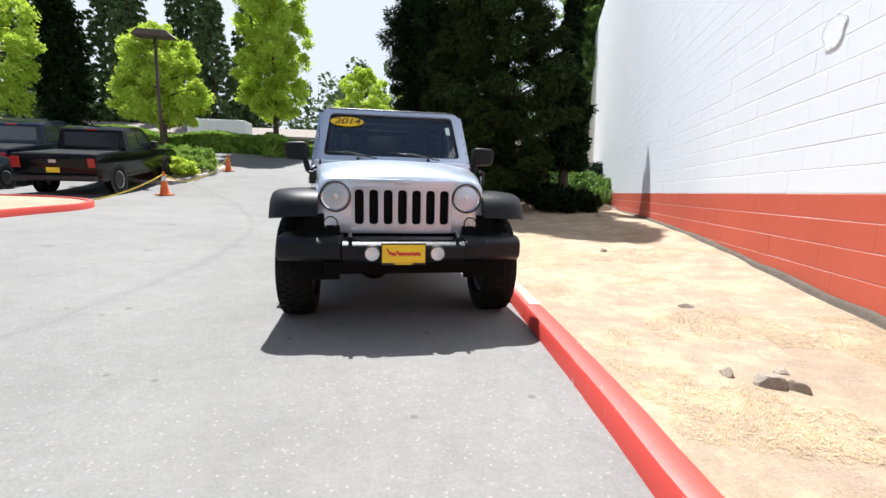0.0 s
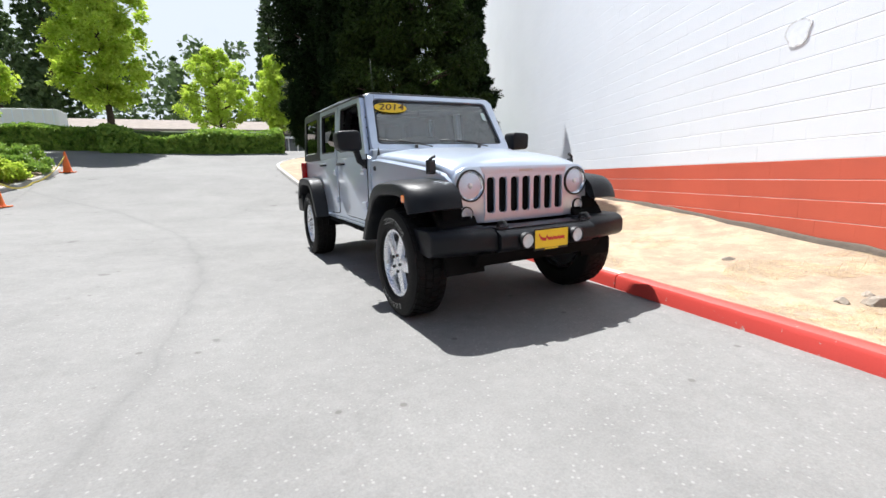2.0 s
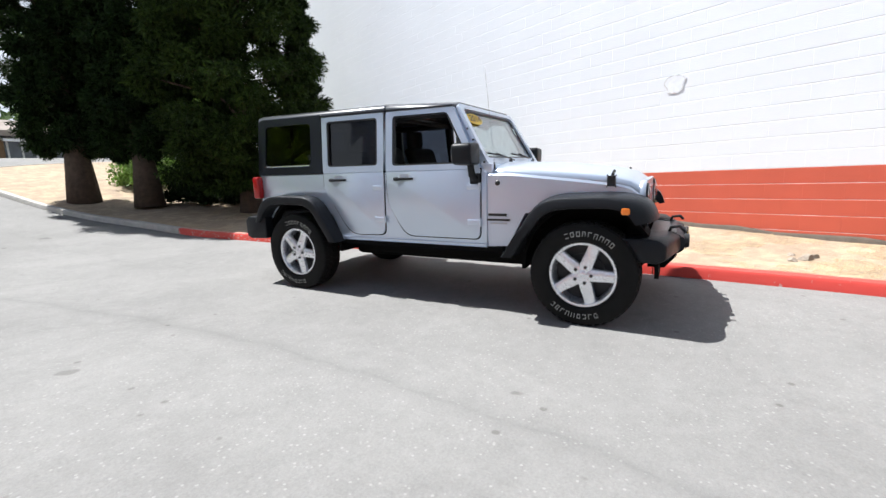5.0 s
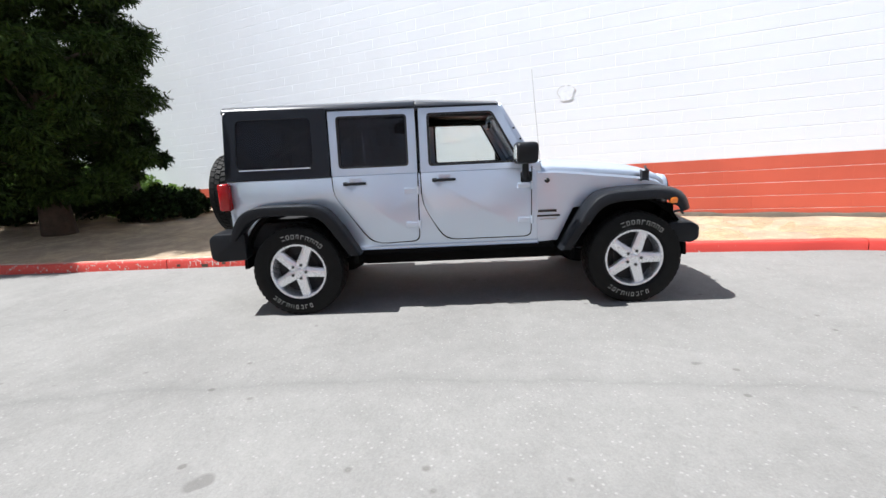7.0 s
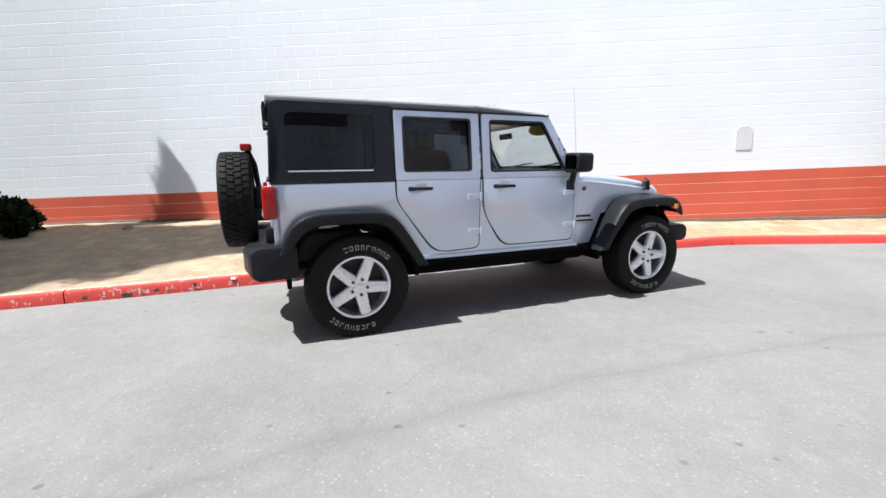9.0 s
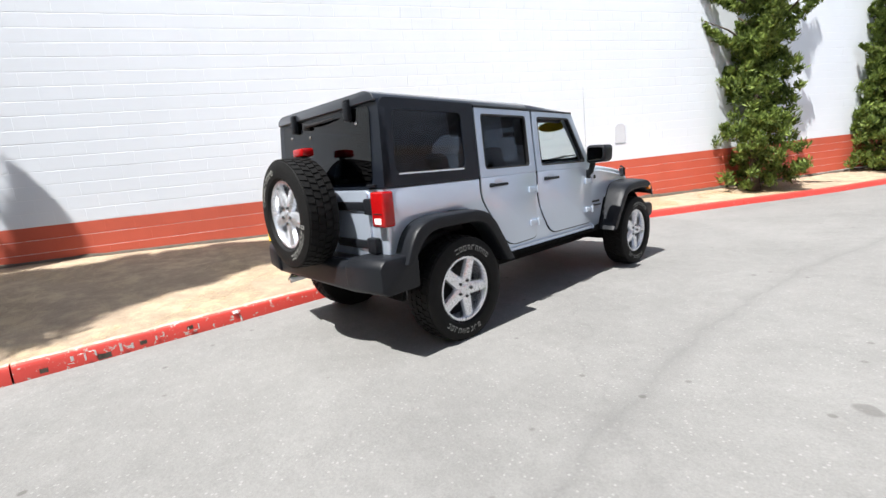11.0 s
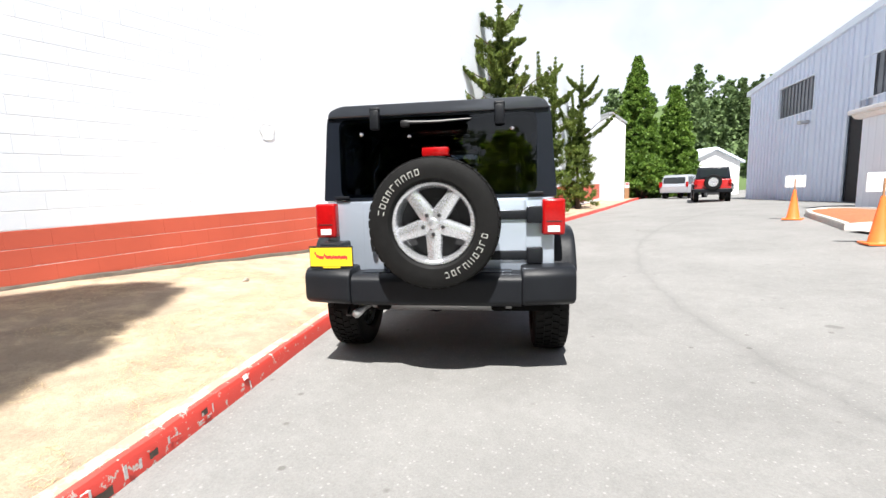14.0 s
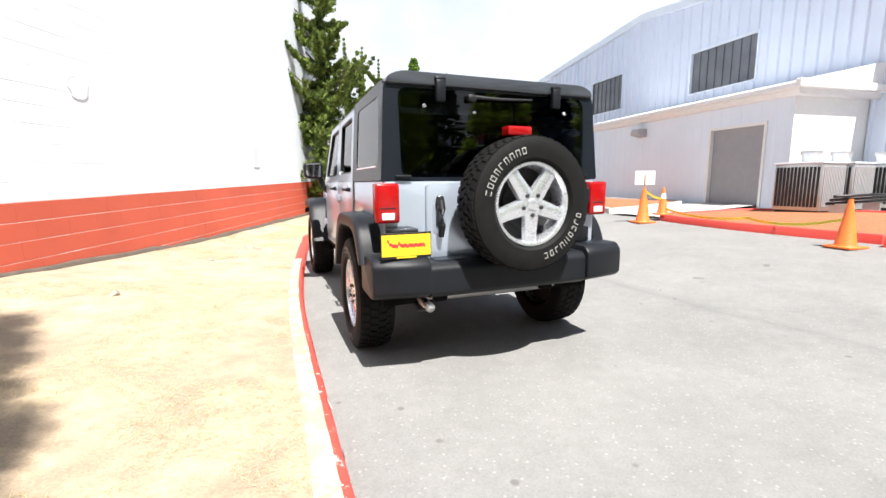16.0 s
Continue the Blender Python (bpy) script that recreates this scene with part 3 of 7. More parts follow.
def limbs_mesh(ends, rng, r=0.05):
    bm = bmesh.new()
    for a, b in ends:
        a, b = Vector(a), Vector(b)
        mid = (a + b) / 2 + Vector((0, 0, 0.06 * (b - a).length))
        tube(bm, (a, mid, b), (r, r * 0.6, r * 0.25), 6)
    return bm


def tree(name, at, height, crown_from, radius_at, clump_r, clump_n, leaf, leaf_n, mat, trunk_r, seed, label, category="tree", group="", droop=0.0, squash=0.75, aspect=1.6, shell=0.5, lean=0.0, limb_r=0.05, fill=0.35):
    """A tapered trunk, limbs, and a crown of small leaves in uneven clumps. radius_at(t): the crown's radius, t from its foot to its top."""
    rng, prng = np.random.default_rng(seed), random.Random(seed)
    root = thing(name, Matrix.Translation(at), label, category, group)
    part("trunk", trunk_mesh(height * 0.93, trunk_r, trunk_r * 0.15, prng, lean), M["bark"], root, smooth=True)
    centres, radii, ends = [], [], []
    for k in range(clump_n):
        t = ((k + prng.random()) / clump_n)
        z = crown_from + (height - crown_from) * t
        r = radius_at(t) * (0.82 + 0.3 * prng.random())
        a = k * 2.39996 + prng.uniform(-0.5, 0.5)
        d = r * (1 - fill * prng.random()) if k % 4 else r * prng.uniform(0.0, 0.55)
        cr = clump_r * (0.7 + 0.6 * prng.random()) * (0.45 + 0.55 * min(1, radius_at(t) / max(radius_at(0.3), 0.01)))
        c = (lean * z + d * math.cos(a), d * math.sin(a), z)
        centres.append(c), radii.append(cr)
        if k % 3 == 0:
            ends.append(((lean * z, 0, max(0.3, z - 0.35 * d)), c))
    tagged(part("branchwork", limbs_mesh(ends, prng, limb_r), M["bark"], root, smooth=True), kind="stuff")
    pts, outs = clumps(rng, centres, radii, leaf_n, squash, shell)
    part("crown", leaf_mesh("crown", pts, leaf, rng, droop, aspect, outs), mat, root)
    return root


def column(t):
    return (0.78 + 0.22 * math.sin(math.pi * min(1, t * 1.25))) * (1 - max(0, t - 0.55)**2 * 2.6)


def cone_shape(t):
    return max(0.04, 1 - t) ** 0.8 * min(1, 0.55 + 4 * t)


def round_shape(t):
    return math.sqrt(max(0.03, 1 - (2 * t - 0.85)**2 / 1.4))


def at_ground(x, y, dz=0.0):
    return (x, y, float(land(x, y)) + dz)


def on_verge(x, y):
    wx = float(wall_x(y))
    return (x, y, float(land(x, y)) * 0.4 + float(wall_foot(y)) * 0.6 + 0.02)


# three tall dark conifers beside the north end of the wall
CBW = "conifers by the wall"
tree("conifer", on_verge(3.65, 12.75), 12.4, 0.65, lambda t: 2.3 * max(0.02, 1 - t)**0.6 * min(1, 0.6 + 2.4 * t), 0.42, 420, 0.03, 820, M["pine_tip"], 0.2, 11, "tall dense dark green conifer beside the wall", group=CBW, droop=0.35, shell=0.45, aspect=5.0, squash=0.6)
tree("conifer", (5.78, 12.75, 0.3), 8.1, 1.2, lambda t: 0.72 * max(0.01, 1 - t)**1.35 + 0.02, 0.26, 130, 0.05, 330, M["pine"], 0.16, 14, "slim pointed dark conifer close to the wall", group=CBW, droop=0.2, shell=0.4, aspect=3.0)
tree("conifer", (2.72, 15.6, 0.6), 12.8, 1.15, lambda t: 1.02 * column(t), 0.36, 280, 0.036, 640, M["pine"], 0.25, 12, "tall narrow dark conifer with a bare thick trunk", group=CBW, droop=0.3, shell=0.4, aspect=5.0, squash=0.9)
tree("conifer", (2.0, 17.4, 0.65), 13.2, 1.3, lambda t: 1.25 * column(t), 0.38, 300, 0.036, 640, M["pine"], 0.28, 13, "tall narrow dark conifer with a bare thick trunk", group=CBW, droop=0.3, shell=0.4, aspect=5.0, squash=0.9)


def juniper(at, height, radius, seed, arms, leaders, skirt_top=0.4):
    """Upright juniper: dense skirt, one or more leaders, and separate rising arms that end in pointed plumes, with gaps between.
    leaders: (sideways lean along x, height as a share, lean along y)."""
    rng, prng = np.random.default_rng(seed), random.Random(seed)
    root = thing("juniper", Matrix.Translation(at), "ragged upright juniper with gaps between its arms, against the white wall", "tree", "junipers along the wall")
    part("trunk", trunk_mesh(height * 0.6, 0.12, 0.04, prng), M["bark"], root, smooth=True)
    centres, radii, ends = [], [], []
    for k in range(270):      # skirt
        a, z = prng.uniform(0, 6.28), prng.uniform(0.15, height * skirt_top)
        d = radius * prng.uniform(0.15, 0.92) * (1.0 - 0.45 * (z / (height * skirt_top))**2)
        centres.append((d * math.cos(a), d * math.sin(a), z)), radii.append(prng.uniform(0.12, 0.24))

    def plume(p0, direction, length, lift, thick, steps):
        last = p0
        for i in range(1, steps + 1):
            t = i / steps
            p = (p0[0] + direction[0] * length * t**0.9, p0[1] + direction[1] * length * t**0.9, p0[2] + length * lift * t**1.6)
            centres.append(p), radii.append(thick * (1.05 - t)**0.7 * prng.uniform(0.65, 1.25) + 0.02)
            if t < 0.85:      # short side tufts that also point up
                b, o = prng.uniform(0, 6.28), thick * prng.uniform(0.8, 1.7) * (1.1 - t)
                centres.append((p[0] + o * math.cos(b), p[1] + o * math.sin(b), p[2] + prng.uniform(0.0, 0.16))), radii.append(thick * prng.uniform(0.3, 0.6) * (1.1 - t) + 0.02)
            last = p
        ends.append((p0, last))

    for lx, share, ly in leaders:
        z0 = height * skirt_top * 0.8
        plume((0.15 * lx, 0.15 * ly, z0), (lx / (height * share), ly / (height * share)), height * share - z0, 1.0, 0.27, 36)
    for k in range(arms):
        share = (k + prng.random()) / arms
        lx, hs, ly = leaders[k % len(leaders)]
        z0 = height * hs * (skirt_top * 0.75 + (0.86 - skirt_top * 0.75) * share)
        up = z0 / (height * hs)
        a = k * 2.4 + prng.uniform(-0.5, 0.5)
        ln = radius * prng.uniform(0.75, 1.75) * (1.15 - 0.3 * share)
        plume((lx * up * 0.8, ly * up * 0.8, z0), (math.cos(a), math.sin(a)), ln, prng.uniform(0.25, 0.85), 0.19, 14)
    tagged(part("branchwork", limbs_mesh(ends, prng, 0.03), M["bark"], root, smooth=True), kind="stuff")
    pts, outs = clumps(rng, centres, radii, 100, 0.9, 0.1)
    outs = outs + np.array((0, 0, 0.9))
    part("crown", leaf_mesh("crown", pts, 0.036, rng, 0.0, 3.6, outs), M["juniper"], root)
    return root


juniper(on_verge(0.0, -4.4), 7.3, 1.1, 21, 22, [(0.0, 1.0, 0.1)], 0.5)
juniper(on_verge(-1.95, -9.5), 6.8, 0.95, 22, 14, [(0.55, 1.0, 0.0), (-0.35, 0.95, 0.3)], 0.48)
juniper(on_verge(-3.85, -13.9), 7.2, 1.08, 27, 17, [(-0.2, 1.0, 0.0), (0.5, 0.8, 0.2)], 0.48)


# ---- metal-clad workshop with its low annexe ----
ANX = np.array((0.087, 0.996))
BUILD_M = pose(-10.11, 0.0, -0.07, 0, 0, math.degrees(math.atan2(-0.087, 0.996)))      # local y runs along the front, x towards the yard


def ribbed(bm, y0, y1, z0, ztop, x, pitch=0.45, deep=0.06):
    """A sheet with raised ribs; ztop(y) gives its upper edge."""
    ys = []
    y = y0
    while y < y1 - 1e-6:
        for f in (0.0, 0.72, 0.80, 0.92):
            ys.append((y + f * pitch, deep if f in (0.80, 0.92) else 0.0))
        y += pitch
    ys = [(a, b) for a, b in ys if a <= y1] + [(y1, 0.0)]
    lo = [bm.verts.new((x + d, a, z0)) for a, d in ys]
    hi = [bm.verts.new((x + d, a, ztop(a))) for a, d in ys]
    for i in range(len(ys) - 1):
        bm.faces.new((lo[i], lo[i + 1], hi[i + 1], hi[i]))
    return bm


def gable(y):
    return 7.85 - (0.088 * (-5.3 - y) if y < -5.3 else 0.12 * (y + 5.3))


def workshop():
    root = thing("workshop", BUILD_M, "large pale blue metal-clad workshop with high dark windows", "building")
    X = -2.5
    bm = bmesh.new()
    prism(bm, [(-18.9, 0.2), (14.0, 0.2), (14.0, gable(14.0) - 0.05), (-5.3, gable(-5.3) - 0.05), (-18.9, gable(-18.9) - 0.05)], "x", X - 30, X - 0.12)
    part("wall", bm, M["metal_blue"], root)
    openings = [(-15.5, -12.45, 4.65, 6.12), (-9.3, -6.5, 4.45, 5.92), (-2.75, -0.25, 4.36, 5.75), (4.2, 6.8, 4.3, 5.7)]
    door = (-10.0, -8.7, 0.3, 3.95)
    # cladding in panels round the openings
    cuts = sorted({-18.9, 14.0, *[a for o in openings for a in o[:2]], door[0], door[1]})
    for a, b in zip(cuts, cuts[1:]):
        mid = (a + b) / 2
        spans = [(0.2, None)]
        for o in openings + [door]:
            if o[0] - 1e-6 <= mid <= o[1] + 1e-6:
                nxt = []
                for lo, hi in spans:
                    if hi is None or (lo < o[2] < hi):
                        nxt += [(lo, o[2]), (o[3], hi)]
                    else:
                        nxt.append((lo, hi))
                spans = nxt
        for lo, hi in sorted(spans, key=lambda s: s[0]):
            if hi is not None and hi - lo < 0.05:
                continue
            part("cladding", ribbed(bmesh.new(), a, b, lo, gable if hi is None else (lambda y, h=hi: h), X, 0.36), M["metal_blue"], root)
    for y0, y1, z0, z1 in openings:
        w = part("window", bx((X - 0.10, y0, z0), (X - 0.06, y1, z1)), M["pane_dark"], root, "dark ribbed high window")
        bm = bmesh.new()
        for lo, hi in (((X - 0.08, y0 - 0.05, z0 - 0.05), (X + 0.045, y1 + 0.05, z0)), ((X - 0.08, y0 - 0.05, z1), (X + 0.045, y1 + 0.05, z1 + 0.06)), ((X - 0.08, y0 - 0.05, z0), (X + 0.045, y0, z1)), ((X - 0.08, y1, z0), (X + 0.045, y1 + 0.05, z1))):
            box(bm, lo, hi)
        part("frame", bm, M["metal_white"], w)
        k = int((y1 - y0) / 0.3)
        for i in range(1, k):
            y = y0 + (y1 - y0) * i / k
            part("rib", bx((X - 0.062, y - 0.02, z0 + 0.002), (X - 0.03, y + 0.02, z1 - 0.002)), M["pane_dark"], w)
    part("doorway", bx((X - 0.11, door[0], door[2]), (X - 0.07, door[1], door[3])), M["dark"], root, "dark open doorway")
    for y in (door[0] - 0.06, door[1]):
        part("door_jamb", bx((X - 0.02, y, door[2]), (X + 0.06, y + 0.06, door[3])), M["metal_white"], root)
    # roof edge
    bm = bmesh.new()
    for y0, y1 in ((-19.1, -5.3), (-5.3, 14.2)):
        z0, z1 = gable(y0), gable(y1)
        prism(bm, [(y0, z0 - 0.14), (y1, z1 - 0.14), (y1, z1 + 0.12), (y0, z0 + 0.12)], "x", X - 30, X + 0.16)
    part("roof", bm, M["metal_white"], root)
    lamp = part("wall_lamp", bx((X + 0.03, -12.9, 4.05), (X + 0.4, -12.6, 4.2), 0.02), M["galv"], root)


def annexe():
    root = thing("annexe", BUILD_M, "low white annexe with a shed roof and a grey roller door", "building")
    X, y0, y1, top = 0.0, -4.75, 2.87, 3.3
    door = (0.66, 2.2, 0.42, 2.62)
    bm = bmesh.new()
    for a, b, lo, hi in ((y0, door[0], 0.2, top), (door[0], door[1], door[3], top), (door[1], y1, 0.2, top)):
        ribbed(bm, a, b, lo, lambda y, h=hi: h, X, 0.3, 0.006)
    part("wall", bm, M["metal_white"], root)
    bm = bmesh.new()
    box(bm, (X - 2.4, y0, 0.2), (X - 0.15, y1 - 0.012, top))
    part("wall_core", bm, M["metal_white"], root)
    # the side that faces the sun, running back along the building
    part("side_wall", bx((X - 9.0, y1 - 0.01, 0.2), (X, y1 + 0.012, top), 0.0), M["white_paint"], root)
    d = part("roller_door", bx((X - 0.12, door[0], door[2]), (X - 0.09, door[1], door[3])), M["grey_door"], root, "closed grey roller door")
    for i in range(22):
        z = door[2] + 0.1 * i
        part("slat", bx((X - 0.092, door[0] + 0.01, z + 0.004), (X - 0.08, door[1] - 0.01, z + 0.096), 0.0), M["grey_door"], d)
    for lo, hi in (((X - 0.1, door[0] - 0.07, door[2]), (X + 0.03, door[0], door[3])), ((X - 0.1, door[1], door[2]), (X + 0.03, door[1] + 0.07, door[3])), ((X - 0.1, door[0] - 0.07, door[3]), (X + 0.03, door[1] + 0.07, door[3] + 0.07))):
        part("door_trim", bx(lo, hi, 0.004), M["white_paint"], root)
    # fascia and gutter
    bm = bmesh.new()
    prism(bm, [(X + 0.02, top - 0.12), (X + 0.14, top - 0.1), (X + 0.22, top - 0.02), (X + 0.22, top + 0.16), (X - 2.5, top + 0.75), (X - 2.5, top - 0.12)], "y", y0 - 0.12, y1 + 0.22)
    part("roof", bm, M["white_paint"], root)
    part("gutter", bx((X + 0.2, y0 - 0.14, top + 0.02), (X + 0.33, y1 + 0.24, top + 0.14), 0.02), M["white_paint"], root)
    part("side_gutter", bx((X - 9.0, y1 + 0.2, top + 0.02), (X + 0.33, y1 + 0.33, top + 0.2), 0.02), M["white_paint"], root)
    part("fascia", bx((X - 9.0, y1 + 0.01, top - 0.12), (X, y1 + 0.2, top + 0.16), 0.01), M["white_paint"], root)
    wl_ = part("wall_lamp", prism(bmesh.new(), [(0.0, 2.72), (0.34, 2.78), (0.36, 2.86), (0.3, 2.98), (0.0, 2.98)], "y", -2.28, -1.9, 0.015), M["galv"], root, "box floodlight")
    wl_.location.x = 0.01


workshop()
annexe()


# ---- the silver four-door off-road car ----
M["silver"] = plain("silver_metallic_paint", (0.535, 0.605, 0.71), 0.29, metal=0.62, var=0.03, scale=2, coat=0.45, fine=400)
M["plastic"] = plain("textured_black_plastic", (0.0095, 0.0108, 0.0135), 0.42, var=0.15, scale=9, bump=0.12, fine=300, spec=0.2)
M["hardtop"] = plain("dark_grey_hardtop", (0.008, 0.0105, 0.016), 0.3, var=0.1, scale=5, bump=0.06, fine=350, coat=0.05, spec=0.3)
# roof only: paler, glossier copy of the hardtop that carries the sky's sheen
M["roof_skin"] = plain("glossy_roof_sky_sheen", (0.03, 0.034, 0.042), 0.3, var=0.1, scale=5, coat=0.7)
M["rubber"] = plain("tyre_rubber", (0.008, 0.008, 0.008), 0.65, var=0.25, scale=16, bump=0.15, spec=0.14)
M["alloy"] = plain("bright_alloy", (0.74, 0.76, 0.80), 0.27, metal=0.8, var=0.04, fine=200)
M["alloy_dark"] = plain("dark_alloy_recess_shade", (0.03, 0.03, 0.032), 0.55, metal=0.3, var=0.3)
M["chrome"] = plain("chrome", (0.85, 0.85, 0.86), 0.06, metal=1.0, var=0.02)
M["reflector"] = plain("bright_reflector", (0.80, 0.81, 0.84), 0.13, metal=0.85, var=0.08, scale=50)
M["black_gloss"] = plain("black_trim", (0.009, 0.009, 0.010), 0.42, var=0.1)
M["cabin"] = plain("dark_cabin_cloth", (0.014, 0.014, 0.016), 0.85, var=0.2, scale=20)
M["under"] = plain("underbody", (0.005, 0.005, 0.005), 0.9, var=0.3, spec=0.1)
M["lens_red"] = plain("red_lamp_lens", (0.32, 0.004, 0.005), 0.2, var=0.15, scale=30, coat=0.0)
M["lens_clear"] = plain("clear_lamp_lens", (0.78, 0.78, 0.78), 0.12, var=0.1, scale=40, coat=0.6)
M["lens_amber"] = plain("amber_lamp_lens", (0.85, 0.22, 0.02), 0.2, var=0.1, coat=0.5)
M["letter"] = plain("pale_raised_rubber", (0.34, 0.34, 0.32), 0.7, var=0.1)
M["plate_yellow"] = plain("yellow_dealer_plate", (0.83, 0.56, 0.02), 0.45, var=0.05)
M["plate_red"] = plain("red_print", (0.55, 0.03, 0.03), 0.5, var=0.05)
M["sticker_black"] = plain("dark_print", (0.12, 0.06, 0.01), 0.5, var=0.05)
M["glass_clear"] = glass_material("windscreen_glass", (0.72, 0.78, 0.76), 0.06)
M["glass_screen"] = glass_material("raked_windscreen_glass", (0.66, 0.74, 0.74), 0.11)
M["glass_dark"] = glass_material("privacy_glass", (0.045, 0.055, 0.075))
M["glass_lamp"] = glass_material("lamp_glass", (0.95, 0.95, 0.95))

CAR_M = pose(0.255, 5.12, 0.0, 0, 0, 0.5)
CAR = thing("off_road_car", CAR_M, "silver four-door off-road car with black hardtop and flares", "car")
AX_F, AX_R, TYRE_R = -1.4735, 1.4735, 0.407


def lean(bm, k0=0.15, k1=0.085, z0=1.2):
    """The cabin narrows towards the roof, more so at the windscreen than at the back."""
    for v in bm.verts:
        if v.co.z > z0:
            k = k0 + (k1 - k0) * min(1.0, max(0.0, (v.co.y + 0.3) / 1.3))
            v.co.x *= 1 - k * (v.co.z - z0)
            v.co.z += (v.co.z - z0) / 0.6 * 0.025 * min(1.0, max(0.0, (v.co.y + 0.45) / 2.4))
    return bm


def ring(bm, outer, inner, axis, a, b):
    """A flat frame between two closed outlines with as many points each."""
    def at(u, v, w):
        return {"x": (w, u, v), "y": (u, w, v), "z": (u, v, w)}[axis]
    k = len(outer)
    rows = [[bm.verts.new(at(u, v, w)) for u, v in line] for line, w in ((outer, a), (outer, b), (inner, b), (inner, a))]
    for p, q in zip(rows, rows[1:] + rows[:1]):
        for i in range(k):
            j = (i + 1) % k
            bm.faces.new((p[i], p[j], q[j], q[i]))
    return bm


def rounded(points, r, seg=4):
    """A closed outline with its corners rounded; r may be one number or one for each corner."""
    out, k = [], len(points)
    for i in range(k):
        p0, p, p1 = Vector(points[i - 1]), Vector(points[i]), Vector(points[(i + 1) % k])
        rr = r[i] if isinstance(r, (list, tuple)) else r
        d0, d1 = p0 - p, p1 - p
        rr = min(rr, d0.length * 0.49, d1.length * 0.49)
        if rr < 0.008:
            out.append((p.x, p.y))
            continue
        a, b = p + d0.normalized() * rr, p + d1.normalized() * rr
        for s in range(seg + 1):
            t = s / seg
            q = a * (1 - t)**2 + p * 2 * t * (1 - t) + b * t**2
            out.append((q.x, q.y))
    return out


def pane(outline, axis, w, thick=0.005):
    bm = bmesh.new()
    prism(bm, outline, axis, w, w + thick)
    return bm


def glass(name, bm, mat, parent, label=""):
    ob = part(name, bm, mat, parent, label)
    ob.visible_shadow = False
    return ob


def band(outer, inner, stations, n=28):
    """A solid strip between two open lines in the side view; stations: (x, how far its edges draw in to the middle)."""
    def even(line):
        p = np.array(line, float)
        sl = np.concatenate([[0], np.cumsum(np.linalg.norm(np.diff(p, axis=0), axis=1))])
        u = np.linspace(0, sl[-1], n)
        q = np.stack([np.interp(u, sl, p[:, k]) for k in range(2)], 1)
        for _ in range(2):
            q[1:-1] = (q[:-2] + 2 * q[1:-1] + q[2:]) / 4
        return q
    o, i = even(outer), even(inner)
    mid = (o + i) / 2
    bm, rings = bmesh.new(), []
    for x, k in stations:
        rings.append([[bm.verts.new((x, *(a + (m - a) * k))) for a, m in zip(line, mid)] for line in (o, i)])
    for (po, pi), (qo, qi) in zip(rings, rings[1:]):
        for a, b in ((po, qo), (pi, qi)):
            for j in range(n - 1):
                bm.faces.new((a[j], a[j + 1], b[j + 1], b[j]))
        bm.faces.new((po[0], qo[0], qi[0], pi[0])), bm.faces.new((po[-1], qo[-1], qi[-1], pi[-1]))
    for ro, ri in (rings[0], rings[-1]):
        for j in range(n - 1):
            bm.faces.new((ro[j], ro[j + 1], ri[j + 1], ri[j]))
    return bm


# --- wheels: built once, axis along x, outer face towards +x
def tread_tyre(name="tyre"):
    R, W = TYRE_R, 0.128
    prof = [(0.254, -W * 0.82), (0.272, -W * 0.98), (0.32, -W * 1.03), (0.362, -W * 0.99), (R - 0.017, -W * 0.9), (R - 0.010, -W * 0.74),
            (R - 0.010, W * 0.74), (R - 0.017, W * 0.9), (0.362, W * 0.99), (0.32, W * 1.03), (0.272, W * 0.98), (0.254, W * 0.82)]
    return lathe(prof, 56, "x", caps=False)


def tread_blocks():
    """Four staggered rows of tread blocks."""
    bm, R, n = bmesh.new(), TYRE_R, 44
    for row, (x0, x1) in enumerate(((-0.106, -0.058), (-0.051, -0.004), (0.004, 0.051), (0.058, 0.106))):
        for i in range(n):
            a = 2 * math.pi * (i + (0.5 if row % 2 else 0.0)) / n
            da = math.pi / n * 0.72
            sk = 0.012 * (1 if row < 2 else -1)
            vs = []
            for r in (R - 0.014, R):
                for x, aa in ((x0, a - da + sk), (x1, a - da - sk), (x1, a + da - sk), (x0, a + da + sk)):
                    shoulder = 0.006 if abs(x) > 0.09 else 0.0
                    vs.append(bm.verts.new((x, (r - shoulder) * math.cos(aa), (r - shoulder) * math.sin(aa))))
            for f in ((4, 5, 6, 7), (0, 1, 5, 4), (1, 2, 6, 5), (2, 3, 7, 6), (3, 0, 4, 7)):
                bm.faces.new([vs[q] for q in f])
    return bm


